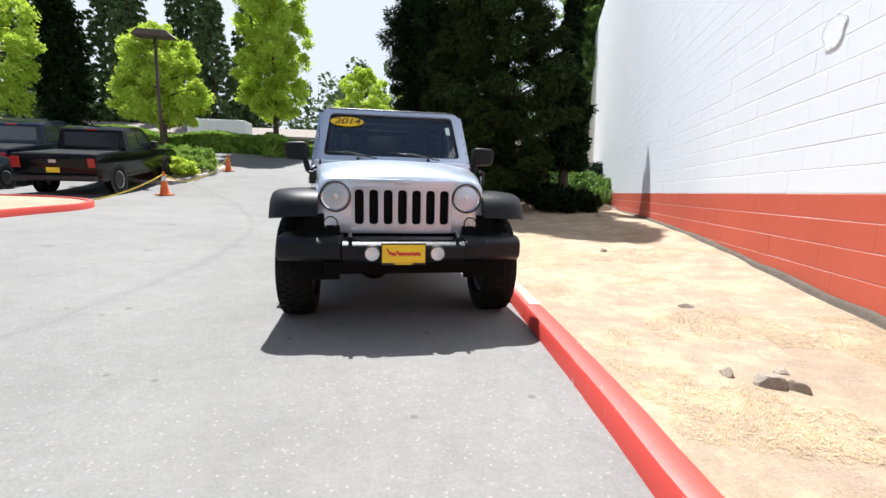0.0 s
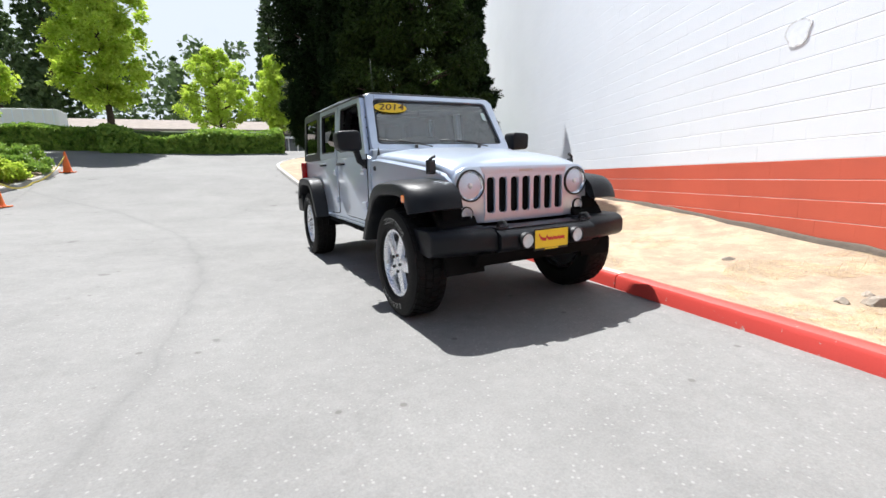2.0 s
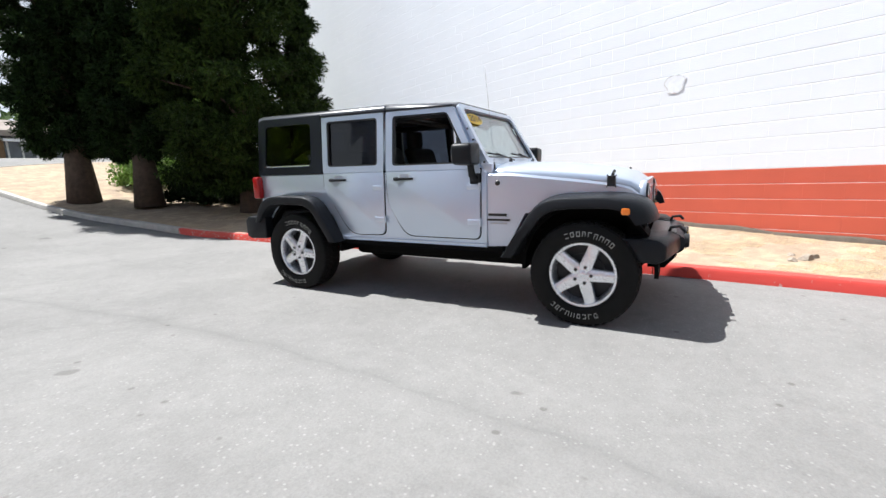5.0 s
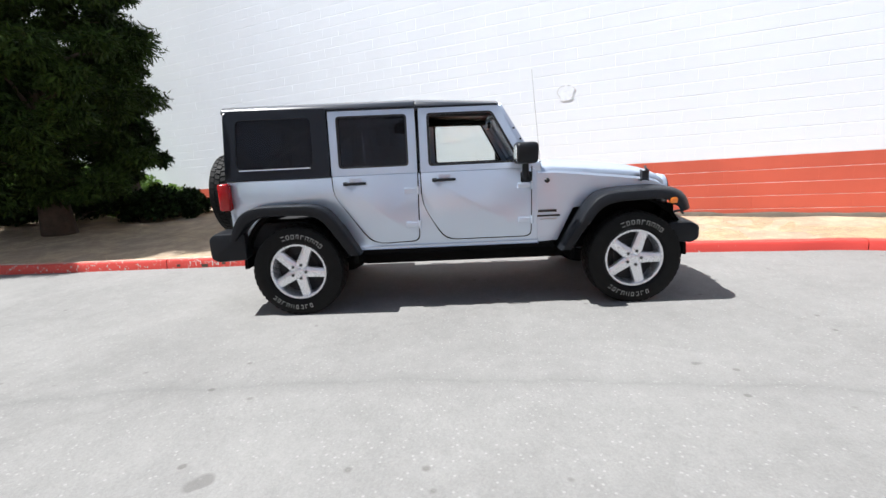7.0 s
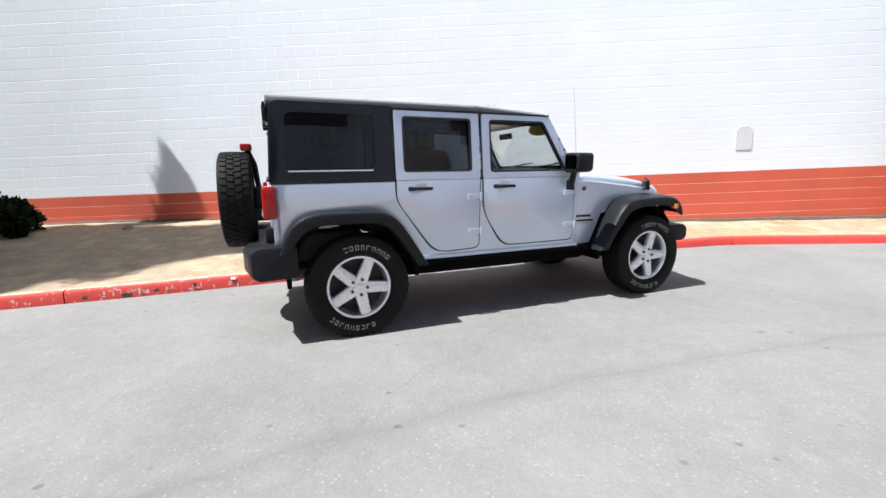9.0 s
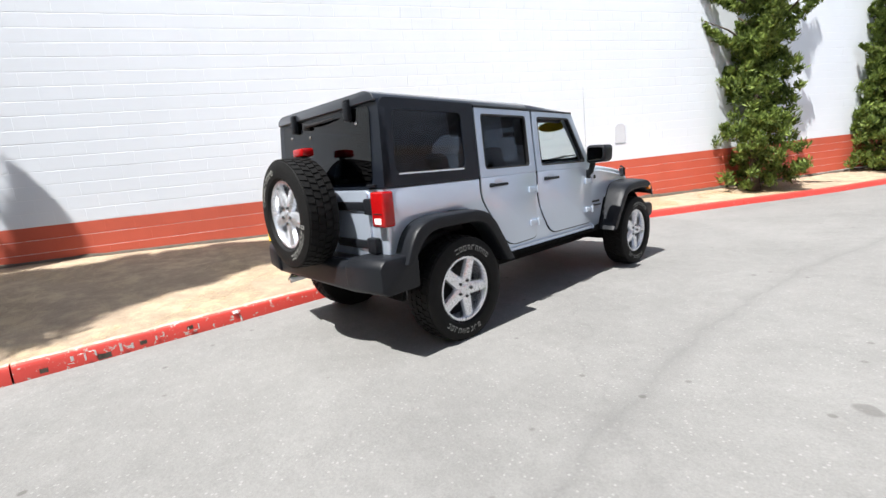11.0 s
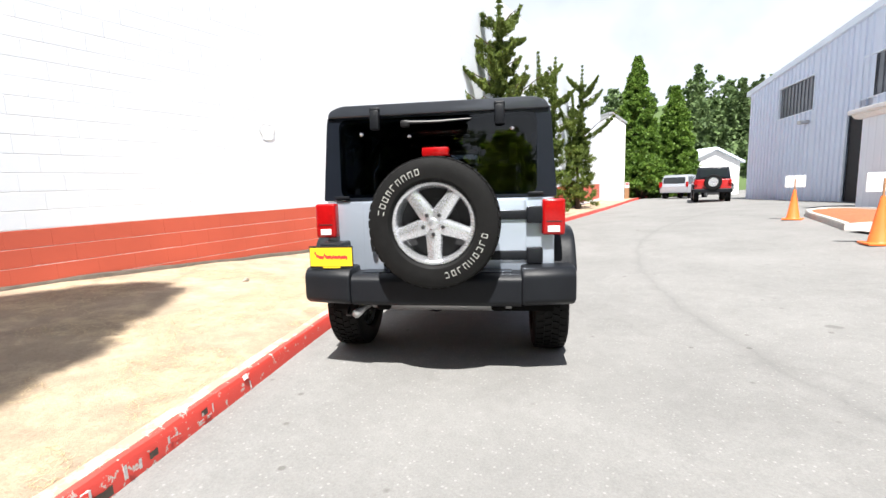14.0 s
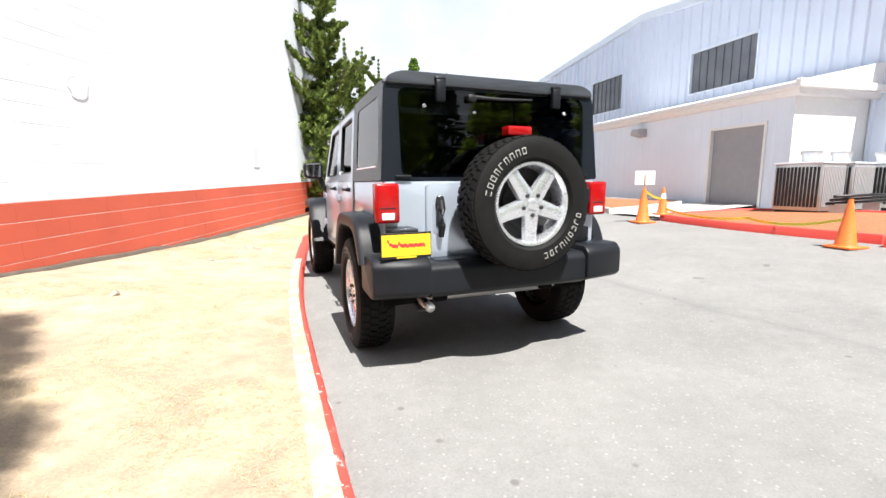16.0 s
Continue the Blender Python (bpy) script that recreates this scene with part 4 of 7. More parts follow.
def rim_mesh():
    bm = lathe([(0.224, -0.10), (0.232, 0.075), (0.236, 0.098), (0.230, 0.106), (0.216, 0.104), (0.208, 0.088), (0.204, 0.04), (0.2, -0.08)], 48, "x", caps=False)
    for s in range(5):
        a0 = 2 * math.pi * s / 5 + math.pi / 2
        # one wide spoke: narrow waist at the hub, broad at the rim, softly raised middle
        stations = [(0.02, 0.044, 0.088), (0.075, 0.049, 0.092), (0.12, 0.046, 0.089), (0.165, 0.043, 0.086), (0.21, 0.042, 0.088)]
        rows = []
        for r, hw, x in stations:
            row = []
            for u, dx in ((-1, -0.028), (-0.86, -0.002), (-0.3, 0.006), (0.3, 0.006), (0.86, -0.002), (1, -0.028)):
                w = hw * u
                y, z = r * math.cos(a0) - w * math.sin(a0), r * math.sin(a0) + w * math.cos(a0)
                row.append(bm.verts.new((x + dx, y, z)))
            rows.append(row)
        for p, q in zip(rows, rows[1:]):
            for i in range(5):
                bm.faces.new((p[i], p[i + 1], q[i + 1], q[i]))
    for v in bm.verts:
        v.co.y *= 1.08
        v.co.z *= 1.08
    return bm


def wheel(parent, m, name="wheel", spare=False):
    w = part(name, tread_tyre(), M["rubber"], parent, "black all-terrain tyre on a five-spoke alloy rim", m=m, smooth=True, angle=38)
    tagged(part("tread", tread_blocks(), M["rubber"], w), kind="stuff")
    part("rim", rim_mesh(), M["alloy"], w, "bright five-spoke alloy rim", smooth=True, angle=40)
    # near-black back disc: shade between the spokes is put into its colour
    part("wheel_back", lathe([(0.001, -0.02), (0.228, -0.02), (0.228, -0.035), (0.001, -0.035)], 32, "x"), M["alloy_dark"], w)
    part("brake_disc", lathe([(0.05, 0.0), (0.15, 0.0), (0.15, -0.015), (0.05, -0.015)], 32, "x"), M["alloy_dark"], w)
    part("hub_cap", lathe([(0.036, 0.08), (0.034, 0.098), (0.028, 0.101), (0.001, 0.102)], 24, "x"), M["alloy"], w, smooth=True, angle=40)
    for i in range(5):
        a = 2 * math.pi * i / 5 + math.pi / 2
        bm = lathe([(0.0125, 0.085), (0.0125, 0.104), (0.009, 0.109), (0.001, 0.109)], 10, "x")
        for v in bm.verts:
            v.co += Vector((0, 0.0635 * math.cos(a), 0.0635 * math.sin(a)))
        part("lug_nut", bm, M["alloy_dark"], w)
    # the maker's raised lettering as plain pale bars along two arcs of the sidewall
    rng = random.Random(5)
    bm = bmesh.new()
    for mid, count in ((1.75, 9), (-1.4, 9)):
        for i in range(count):
            a = mid + (i - (count - 1) / 2) * 0.135
            da = 0.036 + 0.008 * rng.random()
            for r0, r1, a0, a1 in ((0.300, 0.306, -da, da), (0.332, 0.338, -da, da), (0.300, 0.338, -da, -da + 0.014), (0.300, 0.338, da - 0.014, da)):
                if rng.random() < 0.18:
                    continue
                x = 0.1335
                q = [bm.verts.new((x - 0.1 * max(0, r - 0.32), r * math.cos(a + b), r * math.sin(a + b))) for r, b in ((r0, a0), (r1, a0), (r1, a1), (r0, a1))]
                bm.faces.new(q)
    tagged(part("sidewall_mark", bm, M["letter"], w, "worn pale raised marks"), kind="stuff")
    return w


def flip(sx):
    return pose(0, 0, 0, 0, 0, 0 if sx > 0 else 180)


for yy in (AX_F, AX_R):
    for sx in (-1, 1):
        wheel(CAR, pose(sx * 0.79, yy, 0.396, 0, 0, 0) @ flip(sx) @ pose(0, 0, 0, -24 if yy > 0 else -20, 0, 0))


# --- tub sides with wheel arches
def arch(cy, r, z, a0, a1, n=10):
    return [(cy + r * math.cos(radians(a0 + (a1 - a0) * i / n)), z + r * math.sin(radians(a0 + (a1 - a0) * i / n))) for i in range(n + 1)]


for sx in (-1, 1):
    o = [(-0.66, 0.55)] + [(0.93, 0.55)] + arch(AX_R, 0.53, 0.46, 172, 8, 12) + [(2.0, 0.60), (2.03, 0.70), (2.05, 1.0), (2.05, 1.205), (-0.62, 1.205), (-0.66, 1.18)]
    bm = prism(bmesh.new(), o, "x", sx * 0.70, sx * 0.783, 0.012, 2)
    part("body_side", bm, M["silver"], CAR, smooth=True, angle=30)
    # door: lower panel and the window frame above it in one skin
    for nm, low, frame_o, frame_i in (
        ("front_door",
         rounded([(0.345, 1.21), (0.345, 0.92), (0.15, 0.615), (-0.60, 0.615), (-0.61, 1.21)], [0.005, 0.12, 0.1, 0.06, 0.005]),
         [(0.345, 1.21), (0.345, 1.755), (-0.335, 1.755), (-0.61, 1.21)], [(0.275, 1.26), (0.275, 1.70), (-0.285, 1.70), (-0.525, 1.26)]),
        ("rear_door",
         rounded([(1.12, 1.21), (1.12, 1.04), (0.80, 0.60), (0.39, 0.615), (0.375, 1.21)], [0.005, 0.16, 0.12, 0.06, 0.005]),
         [(1.12, 1.21), (1.12, 1.755), (0.375, 1.755), (0.375, 1.21)], [(1.055, 1.27), (1.055, 1.70), (0.445, 1.70), (0.445, 1.27)])):
        # a black sheet edges out round the door, painting the shade of its gap
        cu, cv = sum(p[0] for p in low) / len(low), sum(p[1] for p in low) / len(low)
        gap = [(u + math.copysign(0.008, u - cu), v + (0.008 if v > cv else -0.008)) for u, v in low]
        part("door_gap_shade", prism(bmesh.new(), gap, "x", sx * 0.78, sx * 0.7865), M["under"], CAR)
        bm = prism(bmesh.new(), low, "x", sx * 0.74, sx * 0.797, 0.008, 2)
        ring(bm, rounded(frame_o, [0.012, 0.03, 0.03, 0.012]), rounded(frame_i, 0.035), "x", sx * 0.752, sx * 0.797)
        d = part(nm, lean(bm), M["silver"], CAR, "silver door with a framed window", smooth=True, angle=30)
        # rubber seal inside the frame
        bm = ring(bmesh.new(), rounded(frame_i, 0.035), rounded([(u * 0.94 + 0.06 * sum(p[0] for p in frame_i) / 4, v * 0.94 + 0.06 * 1.48) for u, v in frame_i], 0.03), "x", sx * 0.755, sx * 0.792)
        part("window_seal", lean(bm), M["black_gloss"], d)
        if not (nm == "front_door" and sx < 0):
            glass("window_pane", lean(pane(rounded(frame_i, 0.03), "x", sx * 0.772)), M["glass_dark"] if nm == "rear_door" else M["glass_clear"], d, "tinted side window" if nm == "rear_door" else "")
        # door handle with its cup
        hy = frame_o[0][0] - 0.2
        part("handle_cup", prism(bmesh.new(), rounded([(hy - 0.06, 1.135), (hy + 0.05, 1.135), (hy + 0.05, 1.185), (hy - 0.06, 1.185)], 0.024), "x", sx * 0.7965, sx * 0.7985), M["silver"], d)
        h = bx((0.812, hy - 0.1, 1.128), (0.836, hy + 0.1, 1.152), 0.009)
        box(h, (0.79, hy - 0.095, 1.13), (0.82, hy - 0.065, 1.15), 0.004)
        box(h, (0.79, hy + 0.06, 1.124), (0.826, hy + 0.105, 1.158), 0.01)
        for v in h.verts:
            v.co.x *= sx
        part("door_handle", h, M["plastic"], d, "black pull handle", smooth=True, angle=40)
        # two outside hinges at the front edge
        for hz in (0.76, 1.06):
            fy = frame_o[-1][0]
            g = bmesh.new()
            prism(g, rounded([(fy + 0.01, hz - 0.018), (fy + 0.12, hz - 0.026), (fy + 0.12, hz + 0.026), (fy + 0.01, hz + 0.018)], 0.008), "x", 0.796, 0.812, 0.004)
            tube(g, ((0.81, fy, hz - 0.035), (0.81, fy, hz + 0.035)), 0.012, 10)
            for v in g.verts:
                v.co.x *= sx
            part("hinge", g, M["silver"], d, smooth=True, angle=40)
    # rocker rail under the doors
    part("rocker_rail", bx((sx * 0.70, -0.80, 0.50), (sx * 0.775, 0.97, 0.55), 0.012), M["under"], CAR)
    part("sill", bx((sx * 0.71, -0.66, 0.548), (sx * 0.789, 0.96, 0.575), 0.008), M["silver"], CAR)
    # front inner wing, the body's flank beside the engine
    bm = bmesh.new()
    st = [(-0.64, 0.765, 0.55, 1.175), (-0.84, 0.755, 0.56, 1.17), (-0.98, 0.742, 0.84, 1.155), (-1.4, 0.682, 0.90, 1.105), (-1.64, 0.645, 0.88, 1.075), (-1.76, 0.625, 0.87, 1.045), (-1.84, 0.608, 0.86, 0.99)]
    rows = [[bm.verts.new((sx * w, y, zb)), bm.verts.new((sx * w, y, zt - 0.02)), bm.verts.new((sx * (w - 0.02), y, zt)), bm.verts.new((sx * (w - 0.12), y, zt - 0.02)), bm.verts.new((sx * (w - 0.12), y, zb))] for y, w, zb, zt in st]
    for p, q in zip(rows, rows[1:]):
        for i in range(5):
            bm.faces.new((p[i], p[(i + 1) % 5], q[(i + 1) % 5], q[i]))
    bm.faces.new(rows[0]), bm.faces.new(rows[-1])
    part("front_wing", bm, M["silver"], CAR, smooth=True, angle=35)
    # flares
    fo = [(-0.83, 0.50), (-1.07, 0.89), (-1.15, 0.975), (-1.26, 1.0), (-1.62, 1.012), (-1.82, 0.995), (-1.935, 0.945), (-1.97, 0.82)]
    fi_ = [(-0.93, 0.50), (-1.15, 0.84), (-1.21, 0.885), (-1.30, 0.91), (-1.62, 0.92), (-1.78, 0.91), (-1.88, 0.875), (-1.925, 0.81)]
    bm = band(fo, fi_, [(sx * x, k) for x, k in ((0.60, 0.0), (0.70, 0.0), (0.78, 0.0), (0.84, 0.0), (0.885, 0.0), (0.915, 0.04), (0.934, 0.16), (0.942, 0.42))])
    for v in bm.verts:      # the top falls outwards and the front corner sweeps back
        e = max(0.0, (abs(v.co.x) - 0.70) / 0.24)
        v.co.z -= 0.022 * e * e * (v.co.z > 0.7)
        v.co.y += 0.10 * e**3 * min(1.0, max(0.0, (-1.55 - v.co.y) / 0.35))
    fl = part("front_flare", bm, M["plastic"], CAR, "black plastic wheel-arch flare", smooth=True, angle=32)
    part("splash_guard", prism(bmesh.new(), [(-1.88, 0.83), (-1.88, 0.66), (-1.80, 0.62), (-1.76, 0.66), (-1.78, 0.83)], "x", sx * 0.56, sx * 0.70), M["under"], CAR)
    part("side_marker", prism(bmesh.new(), rounded([(-1.795, 0.862), (-1.735, 0.862), (-1.735, 0.912), (-1.795, 0.912)], 0.018), "x", sx * 0.905, sx * 0.945, 0.005), M["lens_amber"], fl, "amber side marker")
    part("arch_liner", band(arch(AX_F, 0.52, 0.42, 185, -5, 14), arch(AX_F, 0.49, 0.42, 185, -5, 14), [(sx * 0.45, 0), (sx * 0.75, 0)]), M["under"], CAR)
    ro = [(0.90, 0.53), (1.12, 0.885), (1.20, 0.96), (1.29, 0.985), (1.76, 0.99), (1.90, 0.955), (1.97, 0.88), (2.04, 0.70)]
    ri = [(1.0, 0.53), (1.20, 0.83), (1.26, 0.875), (1.34, 0.893), (1.74, 0.897), (1.83, 0.87), (1.885, 0.82), (1.975, 0.70)]
    part("rear_flare", band(ro, ri, [(sx * 0.77, 0.0), (sx * 0.895, 0.0), (sx * 0.92, 0.06), (sx * 0.933, 0.2), (sx * 0.937, 0.45)]), M["plastic"], CAR, "black plastic wheel-arch flare", smooth=True, angle=40)
    part("arch_liner", band(arch(AX_R, 0.527, 0.46, 185, -5, 14), arch(AX_R, 0.495, 0.46, 185, -5, 14), [(sx * 0.45, 0), (sx * 0.79, 0)]), M["under"], CAR)
    # marks on the wing: plain dark bars where the badges sit
    for k, (y0, y1, z0, z1) in enumerate(((-0.83, -0.67, 0.815, 0.835), (-0.86, -0.66, 0.775, 0.79), (-0.83, -0.69, 0.75, 0.757))):
        part("badge", bx((sx * 0.765, y0, z0), (sx * 0.772, y1, z1), 0.002), M["black_gloss"] if k < 2 else M["galv"], CAR)
    # round cap at the cowl on one side, filler on the other
    if sx < 0:
        g = lathe([(0.022, 0.0), (0.022, 0.012), (0.015, 0.02), (0.001, 0.02)], 16, "x")
        for v in g.verts:
            v.co = Vector((-0.752 - v.co.x, v.co.y - 0.75, v.co.z + 1.09))
        part("wing_cap", g, M["black_gloss"], CAR, smooth=True, angle=40)
        part("aerial", tube(tube(bmesh.new(), ((-0.70, -0.70, 1.19), (-0.70, -0.70, 1.26)), (0.016, 0.007), 10), ((-0.70, -0.70, 1.26), (-0.71, -0.63, 2.02)), 0.0013, 6), M["black_gloss"], CAR, smooth=True)
    else:
        g = lathe([(0.085, 0.0), (0.085, 0.012), (0.07, 0.018), (0.06, 0.008), (0.001, 0.01)], 24, "x")
        for v in g.verts:
            v.co += Vector((0.783, 1.92, 1.06))
        part("fuel_filler", g, M["black_gloss"], CAR, smooth=True, angle=40)
    # mirror
    mr = bmesh.new()
    prism(mr, rounded([(0.825, 1.24), (1.03, 1.25), (1.04, 1.415), (0.83, 1.425)], 0.045), "y", -0.63, -0.455, 0.025, 3)
    tube(mr, ((0.78, -0.56, 1.13), (0.83, -0.55, 1.16), (0.86, -0.55, 1.26)), (0.035, 0.03, 0.028), 10)
    box(mr, (0.765, -0.61, 1.08), (0.80, -0.51, 1.18), 0.012)
    for v in mr.verts:
        v.co.x *= sx
    mo = part("door_mirror", mr, M["plastic"], CAR, "black door mirror", smooth=True, angle=40)
    part("mirror_glass", prism(bmesh.new(), rounded([(sx * 0.85, 1.262), (sx * 1.01, 1.272), (sx * 1.015, 1.395), (sx * 0.855, 1.4)], 0.03), "y", -0.456, -0.452), M["chrome"], mo)

# --- tub ends and floor
part("floor_pan", bx((-0.70, -0.65, 0.545), (0.70, 2.0, 0.60)), M["under"], CAR)
bm = prism(bmesh.new(), rounded([(-0.783, 0.66), (0.783, 0.66), (0.783, 1.205), (-0.783, 1.205)], 0.03), "y", 2.0, 2.062, 0.01, 2)
part("tail_panel", bm, M["silver"], CAR, smooth=True, angle=30)
bm = prism(bmesh.new(), rounded([(-0.60, 0.715), (0.52, 0.715), (0.52, 1.195), (-0.60, 1.195)], 0.035), "y", 2.06, 2.082, 0.006, 2)
TG = part("tailgate", bm, M["silver"], CAR, "silver side-hinged tailgate", smooth=True, angle=30)
for hz in (0.82, 1.09):
    g = bx((-0.68, 2.075, hz - 0.032), (-0.16, 2.10, hz + 0.032), 0.012)
    box(g, (-0.705, 2.065, hz - 0.055), (-0.60, 2.12, hz + 0.055), 0.012)
    part("tailgate_hinge", g, M["plastic"], TG, "black tailgate hinge", smooth=True, angle=35)
g = bmesh.new()
tube(g, ((0.435, 2.115, 0.86), (0.435, 2.135, 0.93), (0.435, 2.135, 1.03), (0.435, 2.115, 1.08)), (0.018, 0.022, 0.022, 0.024), 10)
box(g, (0.41, 2.08, 1.06), (0.46, 2.125, 1.115), 0.018)
part("tailgate_handle", g, M["black_gloss"], TG, smooth=True, angle=40)
part("handle_cup", prism(bmesh.new(), rounded([(0.39, 0.87), (0.48, 0.87), (0.48, 1.07), (0.39, 1.07)], 0.045), "y", 2.0815, 2.085), M["silver"], TG)

# --- hood, cowl, windscreen
bm = bmesh.new()
stations = [(-0.60, 0.745, 1.205, 1.265), (-0.80, 0.735, 1.20, 1.262), (-1.1, 0.705, 1.175, 1.245), (-1.4, 0.665, 1.145, 1.215), (-1.64, 0.63, 1.115, 1.18), (-1.76, 0.61, 1.085, 1.145), (-1.83, 0.60, 1.04, 1.09), (-1.855, 0.59, 1.0, 1.03)]
rows = []
for y, w, ze, zc in stations:
    row = []
    for u in (-1.0, -0.985, -0.93, -0.8, -0.55, -0.25, 0, 0.25, 0.55, 0.8, 0.93, 0.985, 1.0):
        crown = zc - (zc - ze) * abs(u)**2.6 - (0.055 if abs(u) == 1.0 else 0.012 if abs(u) > 0.98 else 0.0)
        row.append(bm.verts.new((w * u, y, crown)))
    rows.append(row)
for p, q in zip(rows, rows[1:]):
    for i in range(len(p) - 1):
        bm.faces.new((p[i], p[i + 1], q[i + 1], q[i]))
rows_front = [v.co.copy() for v in rows[-1]]
HOOD = part("hood", bm, M["silver"], CAR, "silver hood", smooth=True)
part("hood_seam", tube(bmesh.new(), [(c.x, c.y - 0.006, c.z - 0.004) for c in rows_front], 0.0045, 6), M["black_gloss"], HOOD)
md = HOOD.modifiers.new("skin", "SOLIDIFY")
md.thickness = 0.012
part("cowl", prism(bmesh.new(), [(-0.70, 1.17), (-0.58, 1.19), (-0.58, 1.25), (-0.66, 1.255), (-0.70, 1.248)], "x", -0.752, 0.752, 0.008), M["silver"], CAR, smooth=True, angle=30)
part("firewall", bx((-0.72, -0.66, 0.56), (0.72, -0.60, 1.2)), M["under"], CAR)
part("engine_bay", bx((-0.55, -1.80, 0.60), (0.55, -0.66, 1.0)), M["under"], CAR)
for x in (-0.34, 0.34):
    part("hood_bumper", lathe([(0.018, 0.0), (0.014, 0.03), (0.001, 0.034)], 12), M["black_gloss"], HOOD, m=pose(x, -0.72, 1.262), smooth=True)
part("hood_footman_loop", tube(bmesh.new(), ((-0.05, -0.80, 1.262), (-0.05, -0.80, 1.285), (0.05, -0.80, 1.285), (0.05, -0.80, 1.262)), 0.005, 6), M["silver"], HOOD)
for sx in (-1, 1):
    g = bx((sx * 0.645, -1.66, 1.05), (sx * 0.672, -1.60, 1.13), 0.01)
    tube(g, ((sx * 0.66, -1.63, 1.06), (sx * 0.668, -1.64, 1.145), (sx * 0.63, -1.645, 1.165)), 0.012, 8)
    part("hood_latch", g, M["black_gloss"], CAR, "black rubber hood latch", smooth=True, angle=40)


def ws(x, s, out=0.0):
    """A point of the windscreen's plane: s metres up the slope."""
    return Vector((x, -0.655 + 0.50 * s - 0.86 * out, 1.245 + 0.86 * s + 0.5 * out))


def on_screen(bm):
    for v in bm.verts:
        v.co = ws(v.co.x, v.co.z, -v.co.y)
    return bm


fo, fi = [(-0.745, 0.0), (0.745, 0.0), (0.685, 0.607), (-0.685, 0.607)], [(-0.675, 0.06), (0.675, 0.06), (0.62, 0.562), (-0.62, 0.562)]
part("windscreen_frame", on_screen(ring(bmesh.new(), rounded(fo, 0.05), rounded(fi, 0.05), "y", -0.012, 0.05)), M["silver"], CAR, smooth=True, angle=35)
fj = [(-0.645, 0.085), (0.645, 0.085), (0.597, 0.542), (-0.597, 0.542)]
part("windscreen_band", on_screen(ring(bmesh.new(), rounded(fi, 0.05), rounded(fj, 0.05), "y", 0.008, 0.014)), M["black_gloss"], CAR)
SCREEN = glass("windscreen", on_screen(pane(rounded(fi, 0.05), "y", 0.015)), M["glass_screen"], CAR, "clear windscreen")
el = [(-0.455 + 0.165 * math.cos(2 * math.pi * i / 40), 0.472 + 0.056 * math.sin(2 * math.pi * i / 40)) for i in range(40)]
STK = part("year_sticker", on_screen(prism(bmesh.new(), el, "y", 0.0, 0.004)), M["plate_yellow"], CAR, "yellow oval sticker that reads 2014")
txt = bpy.data.curves.new("year", "FONT")
txt.body, txt.size, txt.align_x, txt.align_y, txt.shear, txt.offset = "2014", 0.112, "CENTER", "CENTER", 0.25, 0.0015
tob = new("year_text", txt)
dg = bpy.context.evaluated_depsgraph_get()
tme = bpy.data.meshes.new_from_object(tob.evaluated_get(dg))
bpy.data.objects.remove(tob)
for v in tme.vertices:      # laid on the screen, to be read from the front
    v.co = ws(-0.455 + v.co.x * 1.15, 0.472 + v.co.y * 0.85, 0.004)
part("year_text", tme, M["sticker_black"], STK)
part("inspection_sticker", on_screen(prism(bmesh.new(), [(0.555, 0.36), (0.60, 0.36), (0.595, 0.45), (0.55, 0.45)], "y", 0.008, 0.011)), plain("pale_green_sticker", (0.55, 0.7, 0.66), 0.5), CAR)
for x0, x1 in ((0.50, 0.02), (-0.12, -0.60)):
    g = tube(bmesh.new(), (ws(x1 + 0.44, 0.01, 0.05), ws(x1 + 0.22, 0.07, 0.035), ws(x1 + 0.12, 0.095, 0.03)), 0.007, 6)
    tube(g, (ws(x1 + 0.34, 0.065, 0.022), ws(x1 - 0.06, 0.10, 0.022)), 0.008, 6)
    part("wiper", g, M["black_gloss"], CAR, "black wiper", smooth=True)
for sx in (-1, 1):
    for i in range(4):
        b = lathe([(0.009, 0), (0.009, 0.006), (0.001, 0.008)], 8)
        part("bolt", b, M["black_gloss"], CAR, m=Matrix.Translation((sx * (0.758 - 0.012 * i), -0.635 + 0.055 * i, 1.265 + 0.095 * i)) @ pose(0, 0, 0, 0, 90 * sx, 0))

# --- grille, lamps, front bumper
outer = rounded([(-0.585, 0.69), (0.585, 0.69), (0.615, 0.80), (0.60, 1.03), (0.52, 1.085), (-0.52, 1.085), (-0.60, 1.03), (-0.615, 0.80)], 0.05)
bm = bmesh.new()
SLOT, PITCH, SW = [(-3 + i) * 0.104 for i in range(7)], 0.104, 0.034
# bands and bars round seven upright slots
prism(bm, rounded([(-0.37, 1.018), (0.37, 1.018), (0.40, 1.085), (-0.40, 1.085)], 0.004), "y", -1.87, -1.83, 0.004)
prism(bm, rounded([(-0.37, 0.69), (0.37, 0.69), (0.37, 0.745), (-0.37, 0.745)], 0.004), "y", -1.87, -1.83, 0.004)
